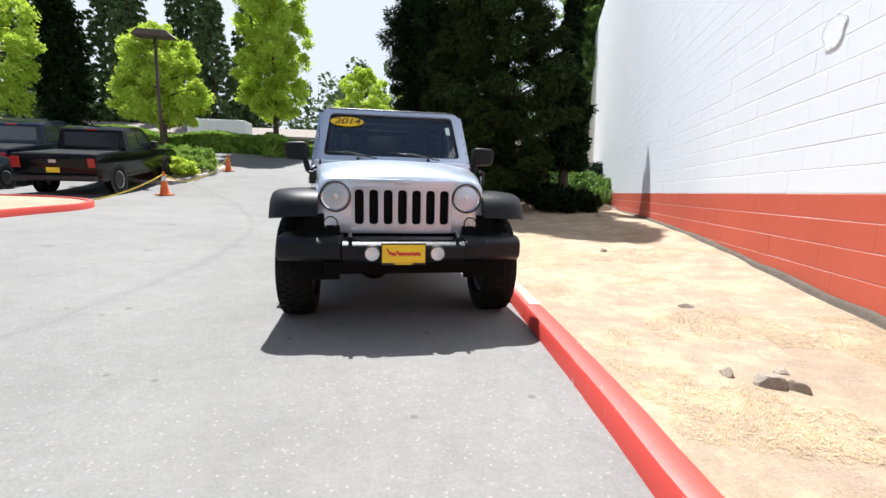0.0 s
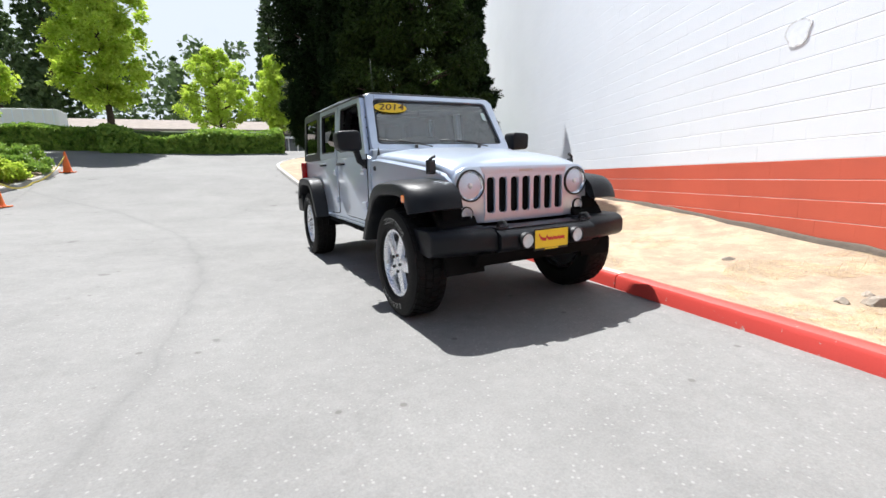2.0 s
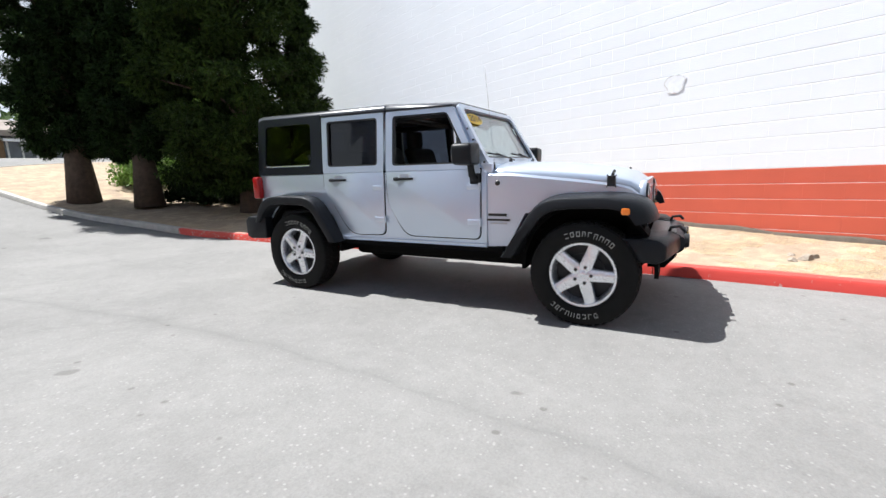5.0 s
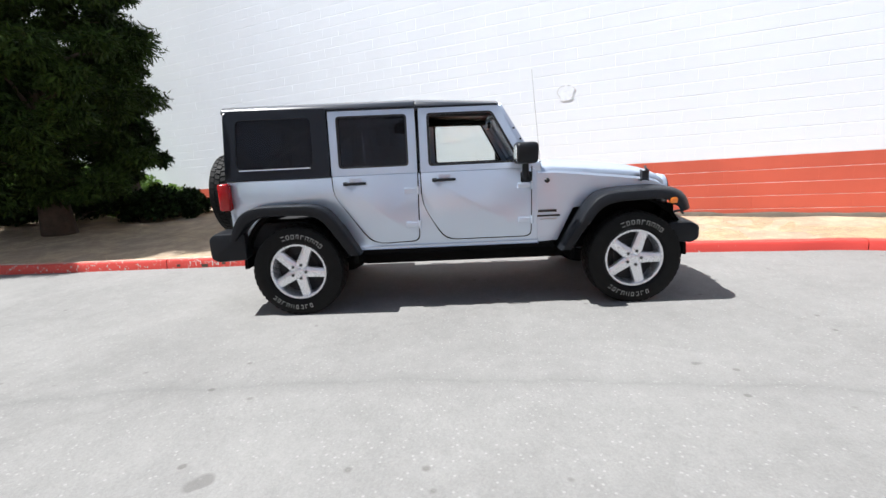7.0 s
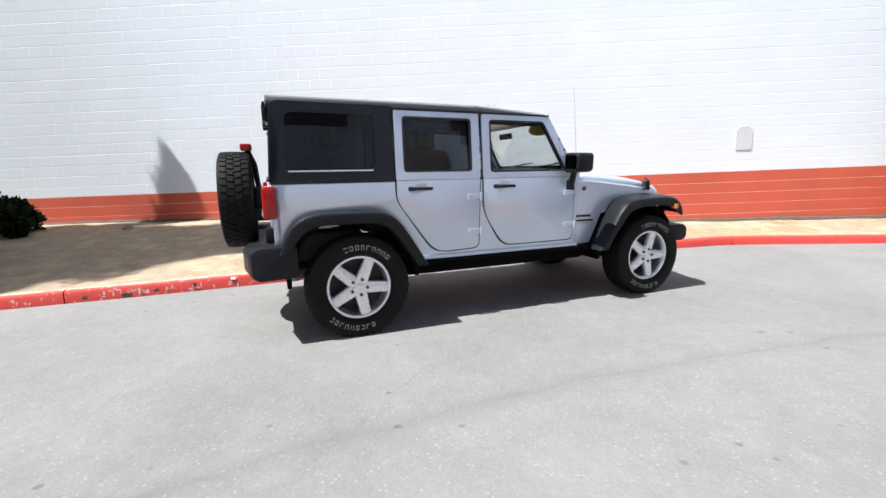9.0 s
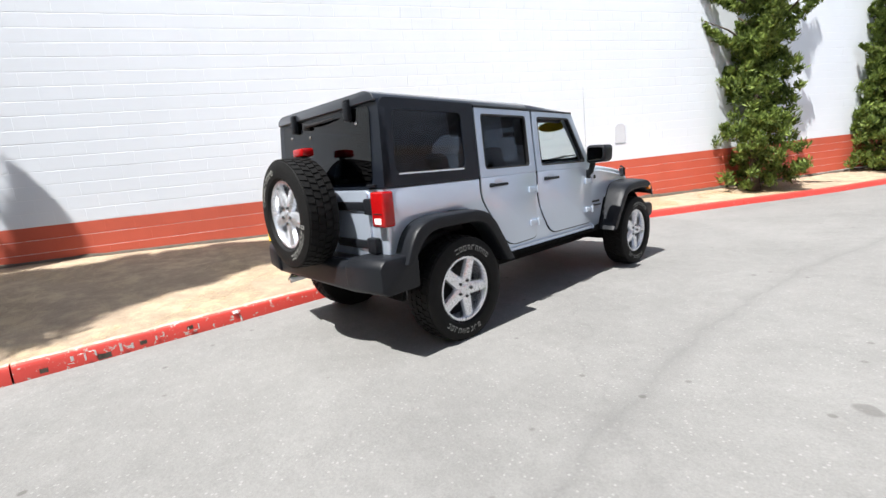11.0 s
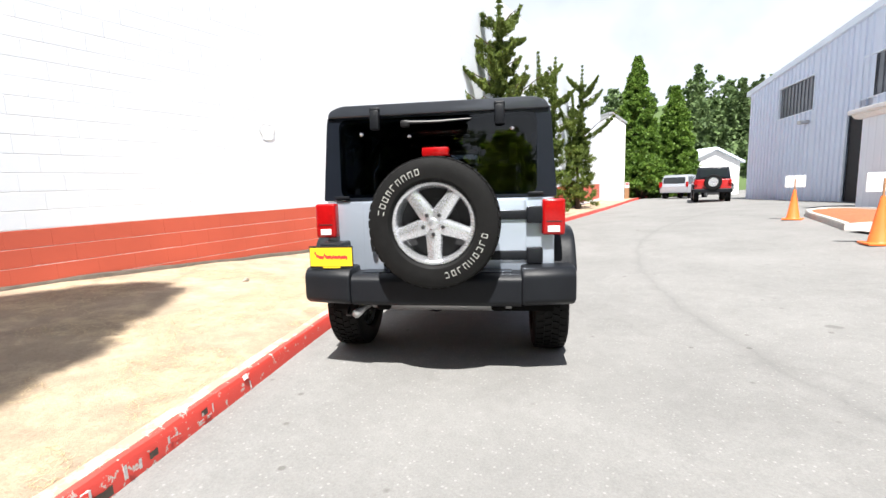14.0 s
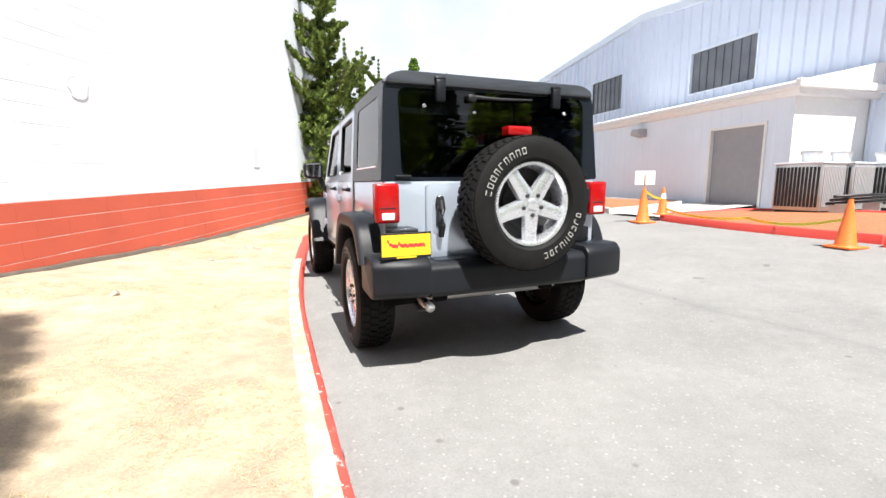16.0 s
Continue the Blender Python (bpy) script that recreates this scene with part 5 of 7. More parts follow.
for x in SLOT:
    ring(bm, rounded([(x - 0.052, 0.734), (x + 0.052, 0.734), (x + 0.052, 1.031), (x - 0.052, 1.031)], 0.0085), rounded([(x - 0.037, 0.750), (x + 0.037, 0.750), (x + 0.037, 1.014), (x - 0.037, 1.014)], 0.032), "y", -1.8745, -1.866)
    ring(bm, rounded([(x - 0.0372, 0.7498), (x + 0.0372, 0.7498), (x + 0.0372, 1.0142), (x - 0.0372, 1.0142)], 0.032), rounded([(x - 0.0325, 0.756), (x + 0.0325, 0.756), (x + 0.0325, 1.008), (x - 0.0325, 1.008)], 0.029), "y", -1.8685, -1.853)
for sx in (-1, 1):
    prism(bm, rounded([(sx * 0.345, 0.69), (sx * 0.575, 0.69), (sx * 0.612, 0.80), (sx * 0.60, 1.03), (sx * 0.53, 1.085), (sx * 0.345, 1.085)], [0.003, 0.05, 0.05, 0.07, 0.06, 0.003]), "y", -1.868, -1.82, 0.012, 2)
GR = part("grille", bm, M["silver"], CAR, "silver grille with seven upright slots", smooth=True, angle=35)
part("grille_back", bx((-0.36, -1.846, 0.70), (0.36, -1.79, 1.06)), M["under"], GR)
part("badge", bx((-0.06, -1.872, 1.045), (0.06, -1.868, 1.06), 0.002), M["galv"], GR)
for x, z, r, nm in ((0.48, 0.955, 0.103, "headlamp"), (0.515, 0.765, 0.046, "turn_lamp"), ):
    for sx in (-1, 1):
        m_ = Matrix.Translation((sx * x, -1.868, z))
        h = part(nm + "_rim", lathe([(r * 1.08, 0.004), (r * 1.08, -0.012), (r * 0.97, -0.016), (r * 0.95, 0.0)], 36, "y", caps=False), M["black_gloss"] if nm == "headlamp" else M["plastic"], CAR, m=m_, smooth=True, angle=40)
        part("reflector", lathe([(r * 0.96, -0.012), (r * 0.75, 0.012), (r * 0.35, 0.028), (0.001, 0.03)], 36, "y", caps=False), M["reflector"] if nm == "headlamp" else M["lens_clear"], h, smooth=True)
        part("bulb", lathe([(0.001, -0.004), (r * 0.2, 0.0), (r * 0.24, 0.028)], 16, "y"), M["lens_clear"], h, smooth=True)
        glass("lens", lathe([(r * 0.97, -0.012), (r * 0.8, -0.024), (r * 0.45, -0.034), (0.001, -0.037)], 36, "y", caps=False), M["glass_lamp"], h)
bm = bmesh.new()
prof = rounded([(-1.93, 0.54), (-2.11, 0.515), (-2.15, 0.55), (-2.15, 0.635), (-2.09, 0.668), (-1.93, 0.668)], 0.02)
prism(bm, prof, "x", -0.42, 0.42, 0.0)
for sx in (-1, 1):
    cap = rounded([(-1.80, 0.53), (-2.06, 0.505), (-2.12, 0.54), (-2.12, 0.648), (-2.06, 0.686), (-1.82, 0.686)], 0.025)
    prism(bm, cap, "x", sx * 0.42, sx * 0.87, 0.02, 2)
for v in bm.verts:      # the ends sweep back
    if abs(v.co.x) > 0.6:
        v.co.y += 0.09 * ((abs(v.co.x) - 0.6) / 0.27)
BUMP = part("front_bumper", bm, M["plastic"], CAR, "black moulded front bumper", smooth=True, angle=35)
part("bumper_top", bx((-0.40, -2.09, 0.668), (0.40, -1.90, 0.674), 0.002), M["hardtop"], BUMP)
part("valance", prism(bmesh.new(), [(-1.90, 0.42), (-2.02, 0.42), (-2.10, 0.52), (-1.90, 0.54)], "x", -0.55, 0.55, 0.01), M["under"], BUMP)
for sx in (-1, 1):
    h = part("fog_lamp", lathe([(0.056, 0.03), (0.056, -0.006), (0.05, -0.012), (0.046, 0.0)], 28, "y", caps=False), M["black_gloss"], BUMP, m=Matrix.Translation((sx * 0.222, -2.172, 0.588)), smooth=True, angle=40)
    part("reflector", lathe([(0.047, -0.002), (0.03, 0.012), (0.001, 0.018)], 28, "y", caps=False), M["lens_clear"], h, smooth=True)
    g = tube(bmesh.new(), ((sx * 0.37, -2.03, 0.66), (sx * 0.37, -2.05, 0.712), (sx * 0.37, -2.11, 0.722), (sx * 0.37, -2.14, 0.69)), 0.013, 8)
    box(g, (sx * 0.34, -2.07, 0.663), (sx * 0.40, -1.98, 0.68), 0.004)
    part("tow_hook", g, M["black_gloss"], BUMP, "black tow hook", smooth=True, angle=40)


def dealer_plate(parent, m, w=0.305, h=0.152):
    """A yellow dealer's plate: its lettered name as a plain red stroke and dark bars."""
    p = part("dealer_plate", bx((-w / 2, -0.004, -h / 2), (w / 2, 0.004, h / 2), 0.003), M["black_gloss"], parent, "yellow dealer plate in a black frame with red marks", m=m)
    part("plate_face", bx((-w / 2 + 0.006, -0.0065, -h / 2 + 0.016), (w / 2 - 0.006, -0.0045, h / 2 - 0.012), 0.0), M["plate_yellow"], p)
    g = bmesh.new()
    path = [(-0.115 + 0.23 * i / 30, -0.0075, 0.010 * math.sin(i * 2.3) * (0.5 + 0.5 * math.sin(i * 0.9)) + (0.030 * max(0, 1 - i / 4)) + 0.012 * (i in (9, 10))) for i in range(31)]
    for a, b in zip(path, path[1:]):
        q = [g.verts.new(c) for c in ((a[0], a[1], a[2] - 0.011), (b[0], b[1], b[2] - 0.011), (b[0], b[1], b[2] + 0.011), (a[0], a[1], a[2] + 0.011))]
        g.faces.new(q)
    part("plate_stroke", g, M["plate_red"], p)
    part("plate_bar", bx((-0.06, -0.0056, -h / 2 + 0.003), (0.06, -0.0045, -h / 2 + 0.013)), M["plate_yellow"], p)
    return p


dealer_plate(BUMP, pose(-0.01, -2.162, 0.585))

# --- hardtop
bm = bmesh.new()
roof = rounded([(-0.705, 1.745), (0.705, 1.745), (0.69, 1.79), (0.62, 1.812), (-0.62, 1.812), (-0.69, 1.79)], 0.03)
prism(bm, roof, "y", -0.345, 0.37, 0.012, 2)
prism(bm, roof, "y", 0.376, 2.05, 0.03, 3)
for v in bm.verts:
    v.co.x *= 1.0 + 0.065 * min(1.0, max(0.0, (v.co.y + 0.3) / 1.3))
    v.co.z += 0.026 * (1 - min(1.0, abs(v.co.x) / 0.76)**4) - 0.04 * max(0, (-v.co.y) / 0.35)**2 + 0.025 * min(1.0, max(0.0, (v.co.y + 0.45) / 2.4))
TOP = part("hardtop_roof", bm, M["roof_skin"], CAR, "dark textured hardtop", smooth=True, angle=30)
for sx in (-1, 1):
    so = [(1.135, 1.207), (1.135, 1.77), (2.02, 1.775), (2.062, 1.207)]
    si = [(1.275, 1.30), (1.275, 1.70), (1.925, 1.70), (1.955, 1.30)]
    bm = ring(bmesh.new(), rounded(so, [0.01, 0.01, 0.06, 0.02]), rounded(si, 0.05), "x", sx * 0.745, sx * 0.797)
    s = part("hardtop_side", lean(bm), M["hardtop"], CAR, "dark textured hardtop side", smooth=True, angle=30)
    glass("quarter_window", lean(pane(rounded([(1.265, 1.29), (1.265, 1.71), (1.932, 1.71), (1.962, 1.29)], 0.05), "x", sx * 0.787)), M["glass_dark"], s, "dark rear quarter window")
    part("window_strip", lean(bx((sx * 0.790, 1.30, 1.285), (sx * 0.799, 1.93, 1.297), 0.003)), M["chrome"], s)
    # roof rail drip edge over the doors
    part("drip_edge", lean(bx((sx * 0.762, -0.34, 1.742), (sx * 0.80, 1.13, 1.757), 0.004)), M["hardtop"], TOP)


def back(bm):
    """Lean the back of the top forwards."""
    for v in bm.verts:
        v.co.y -= 0.065 * max(0, v.co.z - 1.2)
    return lean(bm)


ro_, ri_ = [(-0.797, 1.207), (0.797, 1.207), (0.797, 1.785), (-0.797, 1.785)], [(-0.655, 1.245), (0.655, 1.245), (0.69, 1.715), (-0.69, 1.715)]
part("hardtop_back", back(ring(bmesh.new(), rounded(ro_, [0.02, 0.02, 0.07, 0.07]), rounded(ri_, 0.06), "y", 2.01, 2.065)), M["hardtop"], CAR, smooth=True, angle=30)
RG = glass("rear_window", back(pane(rounded([(-0.67, 1.225), (0.67, 1.225), (0.705, 1.735), (-0.705, 1.735)], 0.06), "y", 2.066, 0.006)), M["glass_dark"], CAR, "dark lift-up rear window")
for x in (-0.43, 0.41):
    g = bx((x - 0.032, 2.035, 1.68), (x + 0.032, 2.078, 1.81), 0.012)
    box(g, (x - 0.036, 1.97, 1.80), (x + 0.036, 2.072, 1.828), 0.01)
    part("glass_hinge", g, M["plastic"], RG, "black hinge", smooth=True, angle=35)
for x in (-0.52, 0.52, 0.18):
    part("glass_stud", lathe([(0.014, 0.0), (0.012, 0.008), (0.001, 0.01)], 12, "y"), M["chrome"], RG, m=Matrix.Translation((x * 0.98, 2.042, 1.655 if abs(x) > 0.3 else 1.63)), smooth=True)
g = tube(bmesh.new(), ((0.20, 2.065, 1.72), (0.0, 2.07, 1.715), (-0.24, 2.065, 1.725)), (0.014, 0.01, 0.006), 8)
box(g, (0.17, 2.035, 1.69), (0.23, 2.08, 1.735), 0.012)
part("rear_wiper", g, M["black_gloss"], RG, smooth=True, angle=40)
for x in (-0.66, 0.66):
    part("sill_clip", bx((x - 0.05, 2.06, 1.222), (x + 0.05, 2.085, 1.238), 0.004), M["plastic"], RG)

# --- rear: spare, lamps, bumper, plate
wheel(CAR, pose(-0.03, 2.32, 1.06, 0, 0, 90) @ pose(0, 0, 0, 36, 0, 0), "spare_wheel")
g = bx((-0.14, 2.08, 0.98), (0.08, 2.20, 1.17), 0.02)
tube(g, ((-0.03, 2.15, 1.15), (-0.03, 2.17, 1.36), (-0.03, 2.22, 1.48)), 0.022, 8)
part("spare_carrier", g, M["black_gloss"], CAR, smooth=True, angle=40)
part("brake_lamp", bx((-0.115, 2.18, 1.472), (0.055, 2.27, 1.53), 0.012), M["lens_red"], CAR, "red high brake lamp", smooth=True, angle=35)
for sx in (-1, 1):
    x0, x1 = sorted((sx * 0.70, sx * 0.845))
    t = part("tail_lamp", bx((x0, 2.03, 0.955), (x1, 2.125, 1.19), 0.016, 3), M["lens_red"], CAR, "red tail lamp with a clear reversing lens", smooth=True, angle=35)
    part("reversing_lens", bx((x0 + 0.034, 2.12, 0.975), (x1 - 0.034, 2.129, 1.016), 0.004), M["lens_clear"], t)
    part("lens_rib", bx((x0 + 0.024, 2.12, 1.042), (x1 - 0.024, 2.1275, 1.048), 0.001), M["black_gloss"], t)
bm = bmesh.new()
prism(bm, rounded([(2.02, 0.52), (2.22, 0.50), (2.27, 0.53), (2.27, 0.685), (2.23, 0.72), (2.02, 0.72)], 0.02), "x", -0.56, 0.56, 0.0)
for sx in (-1, 1):
    prism(bm, rounded([(1.97, 0.52), (2.24, 0.51), (2.295, 0.545), (2.295, 0.715), (2.25, 0.76), (1.97, 0.76)], 0.025), "x", sx * 0.56, sx * 0.905, 0.022, 2)
for v in bm.verts:
    if abs(v.co.x) > 0.6:
        v.co.y -= 0.06 * ((abs(v.co.x) - 0.6) / 0.3)
RB = part("rear_bumper", bm, M["plastic"], CAR, "black moulded rear bumper", smooth=True, angle=35)
part("step_pad", bx((-0.5, 2.06, 0.718), (0.5, 2.2, 0.727), 0.003), M["hardtop"], RB)
dealer_plate(CAR, pose(0.70, 2.235, 0.835, 0, 0, 180))
part("plate_bracket", bx((0.62, 2.06, 0.80), (0.78, 2.23, 0.93), 0.012), M["plastic"], CAR)
g = tube(bmesh.new(), ((0.62, 2.16, 0.47), (0.62, 2.20, 0.43), (0.56, 2.20, 0.425), (0.56, 2.16, 0.47)), 0.012, 8)
part("tow_loop", g, M["black_gloss"], RB, smooth=True)

# --- underside
part("frame_rail", bx((-0.46, -1.9, 0.42), (-0.36, 2.05, 0.54), 0.02), M["under"], CAR)
part("frame_rail", bx((0.36, -1.9, 0.42), (0.46, 2.05, 0.54), 0.02), M["under"], CAR)
# added dark block: fills the shadowed space under the floor between the axles
part("underbody_bulk", bx((-0.50, -1.0, 0.34), (0.50, 1.0, 0.50), 0.05), M["under"], CAR)
for yy in (AX_F, AX_R):
    g = tube(bmesh.new(), ((-0.7, yy, TYRE_R - 0.01), (0.7, yy, TYRE_R - 0.01)), 0.045, 10)
    d = lathe([(0.001, -0.13), (0.09, -0.11), (0.14, 0.0), (0.09, 0.11), (0.001, 0.13)], 16, "y")
    part("axle", g, M["under"], CAR, smooth=True)
    part("differential", d, M["under"], CAR, m=Matrix.Translation((0.12 if yy > 0 else -0.2, yy, TYRE_R - 0.01)), smooth=True)
part("muffler", tube(bmesh.new(), ((-0.5, 1.93, 0.50), (0.5, 1.93, 0.50)), 0.10, 14), M["galv"], CAR, smooth=True)
part("tail_pipe", tube(bmesh.new(), ((0.5, 1.9, 0.47), (0.55, 2.05, 0.45), (0.55, 2.22, 0.44)), 0.03, 10), M["galv"], CAR, smooth=True)

# --- cabin
part("dashboard", prism(bmesh.new(), rounded([(-0.60, 0.7), (-0.30, 0.75), (-0.28, 1.12), (-0.40, 1.22), (-0.60, 1.22)], 0.03), "x", -0.69, 0.69, 0.01), M["cabin"], CAR)
g = lathe([(0.175, -0.014), (0.19, 0.0), (0.175, 0.014), (0.16, 0.0), (0.175, -0.014)], 28, caps=False)
box(g, (-0.16, -0.025, -0.01), (0.16, 0.025, 0.01), 0.004)
box(g, (-0.05, -0.06, -0.015), (0.05, 0.05, 0.02), 0.01)
part("steering_wheel", g, M["black_gloss"], CAR, m=pose(0.36, -0.14, 1.12, -62, 0, 0), smooth=True, angle=40)
part("interior_mirror", bx((-0.12, -0.33, 1.59), (0.12, -0.30, 1.65), 0.012), M["black_gloss"], CAR)


def seat(x, y, w, bench=False):
    s = part("seat", bx((x - w / 2, y - 0.26, 0.78), (x + w / 2, y + 0.26, 0.93), 0.05, 3), M["cabin"], CAR, "dark cloth seat", smooth=True, angle=50)
    bm = bx((x - w / 2, -0.07, 0.0), (x + w / 2, 0.07, 0.58), 0.05, 3)
    for v in bm.verts:
        v.co.y += 0.32 * v.co.z + y + 0.24
        v.co.z += 0.88
    part("backrest", bm, M["cabin"], s, smooth=True, angle=50)
    for hx in ([x] if not bench else [x - 0.38, x + 0.38]):
        part("headrest", bx((hx - 0.12, y + 0.42, 1.46), (hx + 0.12, y + 0.53, 1.66), 0.045, 3), M["cabin"], s, smooth=True, angle=50)


seat(-0.36, 0.24, 0.5)
seat(0.36, 0.24, 0.5)
seat(0.0, 1.12, 1.15, True)
for sx in (-1, 1):
    g = tube(bmesh.new(), ((sx * 0.60, -0.33, 1.70), (sx * 0.61, 0.36, 1.715), (sx * 0.61, 1.15, 1.71), (sx * 0.64, 1.75, 1.35), (sx * 0.66, 1.85, 1.0)), 0.032, 8)
    tube(g, ((sx * 0.61, 0.40, 1.71), (sx * 0.69, 0.40, 1.25), (sx * 0.70, 0.40, 0.65)), 0.036, 8)
    part("roll_bar", g, M["cabin"], CAR, smooth=True)
for yy in (0.40, 1.15):
    part("cross_bar", tube(bmesh.new(), ((-0.61, yy, 1.71), (0.61, yy, 1.71)), 0.032, 8), M["cabin"], CAR, smooth=True)
part("cargo_floor", bx((-0.70, 1.4, 0.60), (0.70, 2.0, 0.82), 0.02), M["cabin"], CAR)


# ---- north side: planted islands, hedge, low building, trees ----
def island(name, outline, material, label, kerb_mat, high=0.14, width=0.15):
    """A raised bed: a rim of kerb round a soft fill."""
    root = thing(name, Matrix(), label, "planting island", kind="structure")
    pts = spline(outline + [outline[0]], 0.3)[:-1]
    c = pts.mean(0)
    k = len(pts)
    z = np.array([float(land(x, y)) for x, y in pts])
    d = np.roll(pts, -1, 0) - np.roll(pts, 1, 0)
    nrm = np.stack([d[:, 1], -d[:, 0]], 1) / np.linalg.norm(d, axis=1, keepdims=True)
    if np.mean(np.sum(nrm * (pts - c), 1)) < 0:
        nrm = -nrm
    rows = []
    for off, h in ((0.0, -0.06), (0.008, high - 0.03), (0.03, high), (width - 0.02, high), (width, high - 0.05)):
        q = pts - nrm * off
        rows.append([(a[0], a[1], zz + h) for a, zz in zip(q, z)])
    verts = [v for r in rows for v in r]
    faces = [(i * k + j, i * k + (j + 1) % k, (i + 1) * k + (j + 1) % k, (i + 1) * k + j) for i in range(4) for j in range(k)]
    me = mesh_of("kerb_rim", verts, faces, True)
    me.set_sharp_from_angle(angle=radians(35))
    part("kerb_rim", me, kerb_mat, root)
    rings, verts, faces = (0.0, 0.25, 0.5, 0.75), [], []
    base = pts - nrm * (width - 0.01)
    for s in rings:
        for a, zz in zip(base, z):
            p = a + (c - a) * s
            zg = float(land(p[0], p[1]))
            verts.append((p[0], p[1], zg + high - 0.03 + 0.06 * math.sin(math.pi * s * 0.6) + 0.015 * noise.noise((p[0] * 2, p[1] * 2, 1))))
    verts.append((c[0], c[1], float(land(*c)) + high + 0.03))
    for i in range(3):
        faces += [(i * k + j, i * k + (j + 1) % k, (i + 1) * k + (j + 1) % k, (i + 1) * k + j) for j in range(k)]
    faces += [(3 * k + j, 3 * k + (j + 1) % k, 4 * k) for j in range(k)]
    part("bed", mesh_of("bed", verts, faces, True), material, root)
    return root


island("island_grass", [(-6.15, 6.4), (-6.2, 9.0), (-6.2, 10.6), (-6.6, 11.9), (-7.6, 12.3), (-9.5, 11.8), (-14.0, 10.8), (-18.0, 9.5), (-18.0, 6.0), (-10.0, 6.0)], M["soil"], "dry grass island with a red kerb", M["island_red"])
island("island_shrubs", [(-7.1, 17.6), (-6.7, 19.0), (-6.5, 20.8), (-6.9, 22.6), (-8.6, 23.4), (-10.5, 22.0), (-9.6, 19.2), (-8.3, 17.6)], M["soil"], "planted island with a bare concrete kerb", M["kerb_bare"])
island("island_mulch", [(-6.35, 6.3), (-6.3, 4.6), (-6.4, 3.4), (-6.75, 2.05), (-7.6, 2.3), (-8.8, 3.0), (-9.4, 5.5), (-8.2, 6.9)], M["bark_mulch"], "bed of orange bark mulch with a red kerb", M["island_red"])
island("island_mulch", [(-6.95, 0.2), (-7.6, -1.4), (-8.35, -3.3), (-9.0, -4.2), (-9.75, -4.0), (-9.85, -1.5), (-9.75, 0.15), (-8.4, 0.35)], M["bark_mulch"], "bed of orange bark mulch with a grey kerb", M["kerb_bare"])


def path_slab():
    v = []
    for x in np.linspace(-10.0, -6.85, 8):
        for y in (0.45 + 0.0 * x, 2.15 + 0.15 * (x + 10) / 3 * 0.0):
            v.append((x, y, float(land(x, y)) + 0.05 + 0.03 * (x < -7.2)))
    f = [(2 * i, 2 * i + 1, 2 * i + 3, 2 * i + 2) for i in range(7)]
    ob = part("path", mesh_of("path", v, f, True), M["kerb_bare"])
    tagged(ob, "pale concrete path to the roller door", "path", kind="structure")


path_slab()


def bush(at, size, seed, mat, label, n=60, per=150, leaf=0.07, name="shrub"):
    rng, prng = np.random.default_rng(seed), random.Random(seed)
    root = thing(name, Matrix.Translation(at), label, "shrub", "shrubs on the island" if name == "shrub" else "")
    cs, rs = [], []
    for k in range(n):
        a, r, t = prng.uniform(0, 6.283), math.sqrt(prng.random()), prng.random()
        cs.append((size[0] * r * math.cos(a), size[1] * r * math.sin(a), size[2] * (0.15 + 0.7 * t * (1 - 0.5 * r * r))))
        rs.append(prng.uniform(0.16, 0.3) * min(size))
    part("stems", limbs_mesh([((0, 0, -0.05), c) for c in cs[::4]], prng, 0.02), M["bark"], root)
    pts, outs = clumps(rng, cs, rs, per, 0.8, 0.4)
    part("leaves", leaf_mesh("leaves", pts, leaf, rng, -0.2, 1.8, outs), mat, root)


for i, (x, y, sx, sz, key) in enumerate(((-7.5, 18.9, 0.7, 0.75, "lime"), (-7.3, 20.3, 0.75, 0.8, "hedge"), (-7.9, 21.7, 0.9, 1.0, "hedge"), (-8.9, 20.2, 0.9, 0.95, "leaf"), (-9.3, 22.0, 0.8, 1.0, "hedge"))):
    bush(at_ground(x, y, 0.12), (sx, sx, sz), 40 + i, M[key], "low yellow-green shrub on the kerbed island" if key == "lime" else "rounded green shrub on the kerbed island", 40, 130, 0.06)


def hedge(name, x0, x1, y, depth, height, seed, mat, label):
    rng = np.random.default_rng(seed)
    n = int((x1 - x0) * 900 * height)
    x = rng.uniform(x0, x1, n)
    t = rng.random(n)
    top = height * (0.82 + 0.2 * np.sin(x * 0.9 + seed) * np.sin(x * 0.37))
    face = rng.random(n) < 0.55
    yy = np.where(face, y - depth / 2 * (0.75 + 0.3 * rng.random(n)), y + depth * (rng.random(n) - 0.5))
    zz = np.where(face, top * t, top * (0.82 + 0.18 * t)) - 0.12 * np.abs(yy - y)
    z0 = land(x, yy)
    pts = np.stack([x, yy, z0 + np.maximum(zz, 0.02)], 1)
    root = thing(name, Matrix(), label, "hedge")
    part("leaves", leaf_mesh("leaves", pts, 0.17, rng, -0.3, 1.5), mat, root)
    bm = bx((x0 + 0.2, y - depth * 0.36, float(land(0, y)) - 0.2), (x1 - 0.2, y + depth * 0.4, float(land(0, y)) + height * 0.72), 0.2)
    part("inner_twig", bm, plain("shaded_twigs", (0.05, 0.075, 0.02), 0.9, var=0.4), root)


hedge("hedge", -24.0, -6.2, 30.2, 1.8, 1.45, 3, M["hedge"], "long clipped hedge along the far road")
hedge("hedge", -6.4, 2.3, 29.6, 2.6, 1.5, 5, M["hedge"], "low bright green hedge along the far road")
bush(at_ground(-0.2, 31.0), (1.0, 0.9, 1.5), 61, M["hedge"], "rounded bright green shrub behind the hedge", 50, 130, 0.1, "round_shrub")


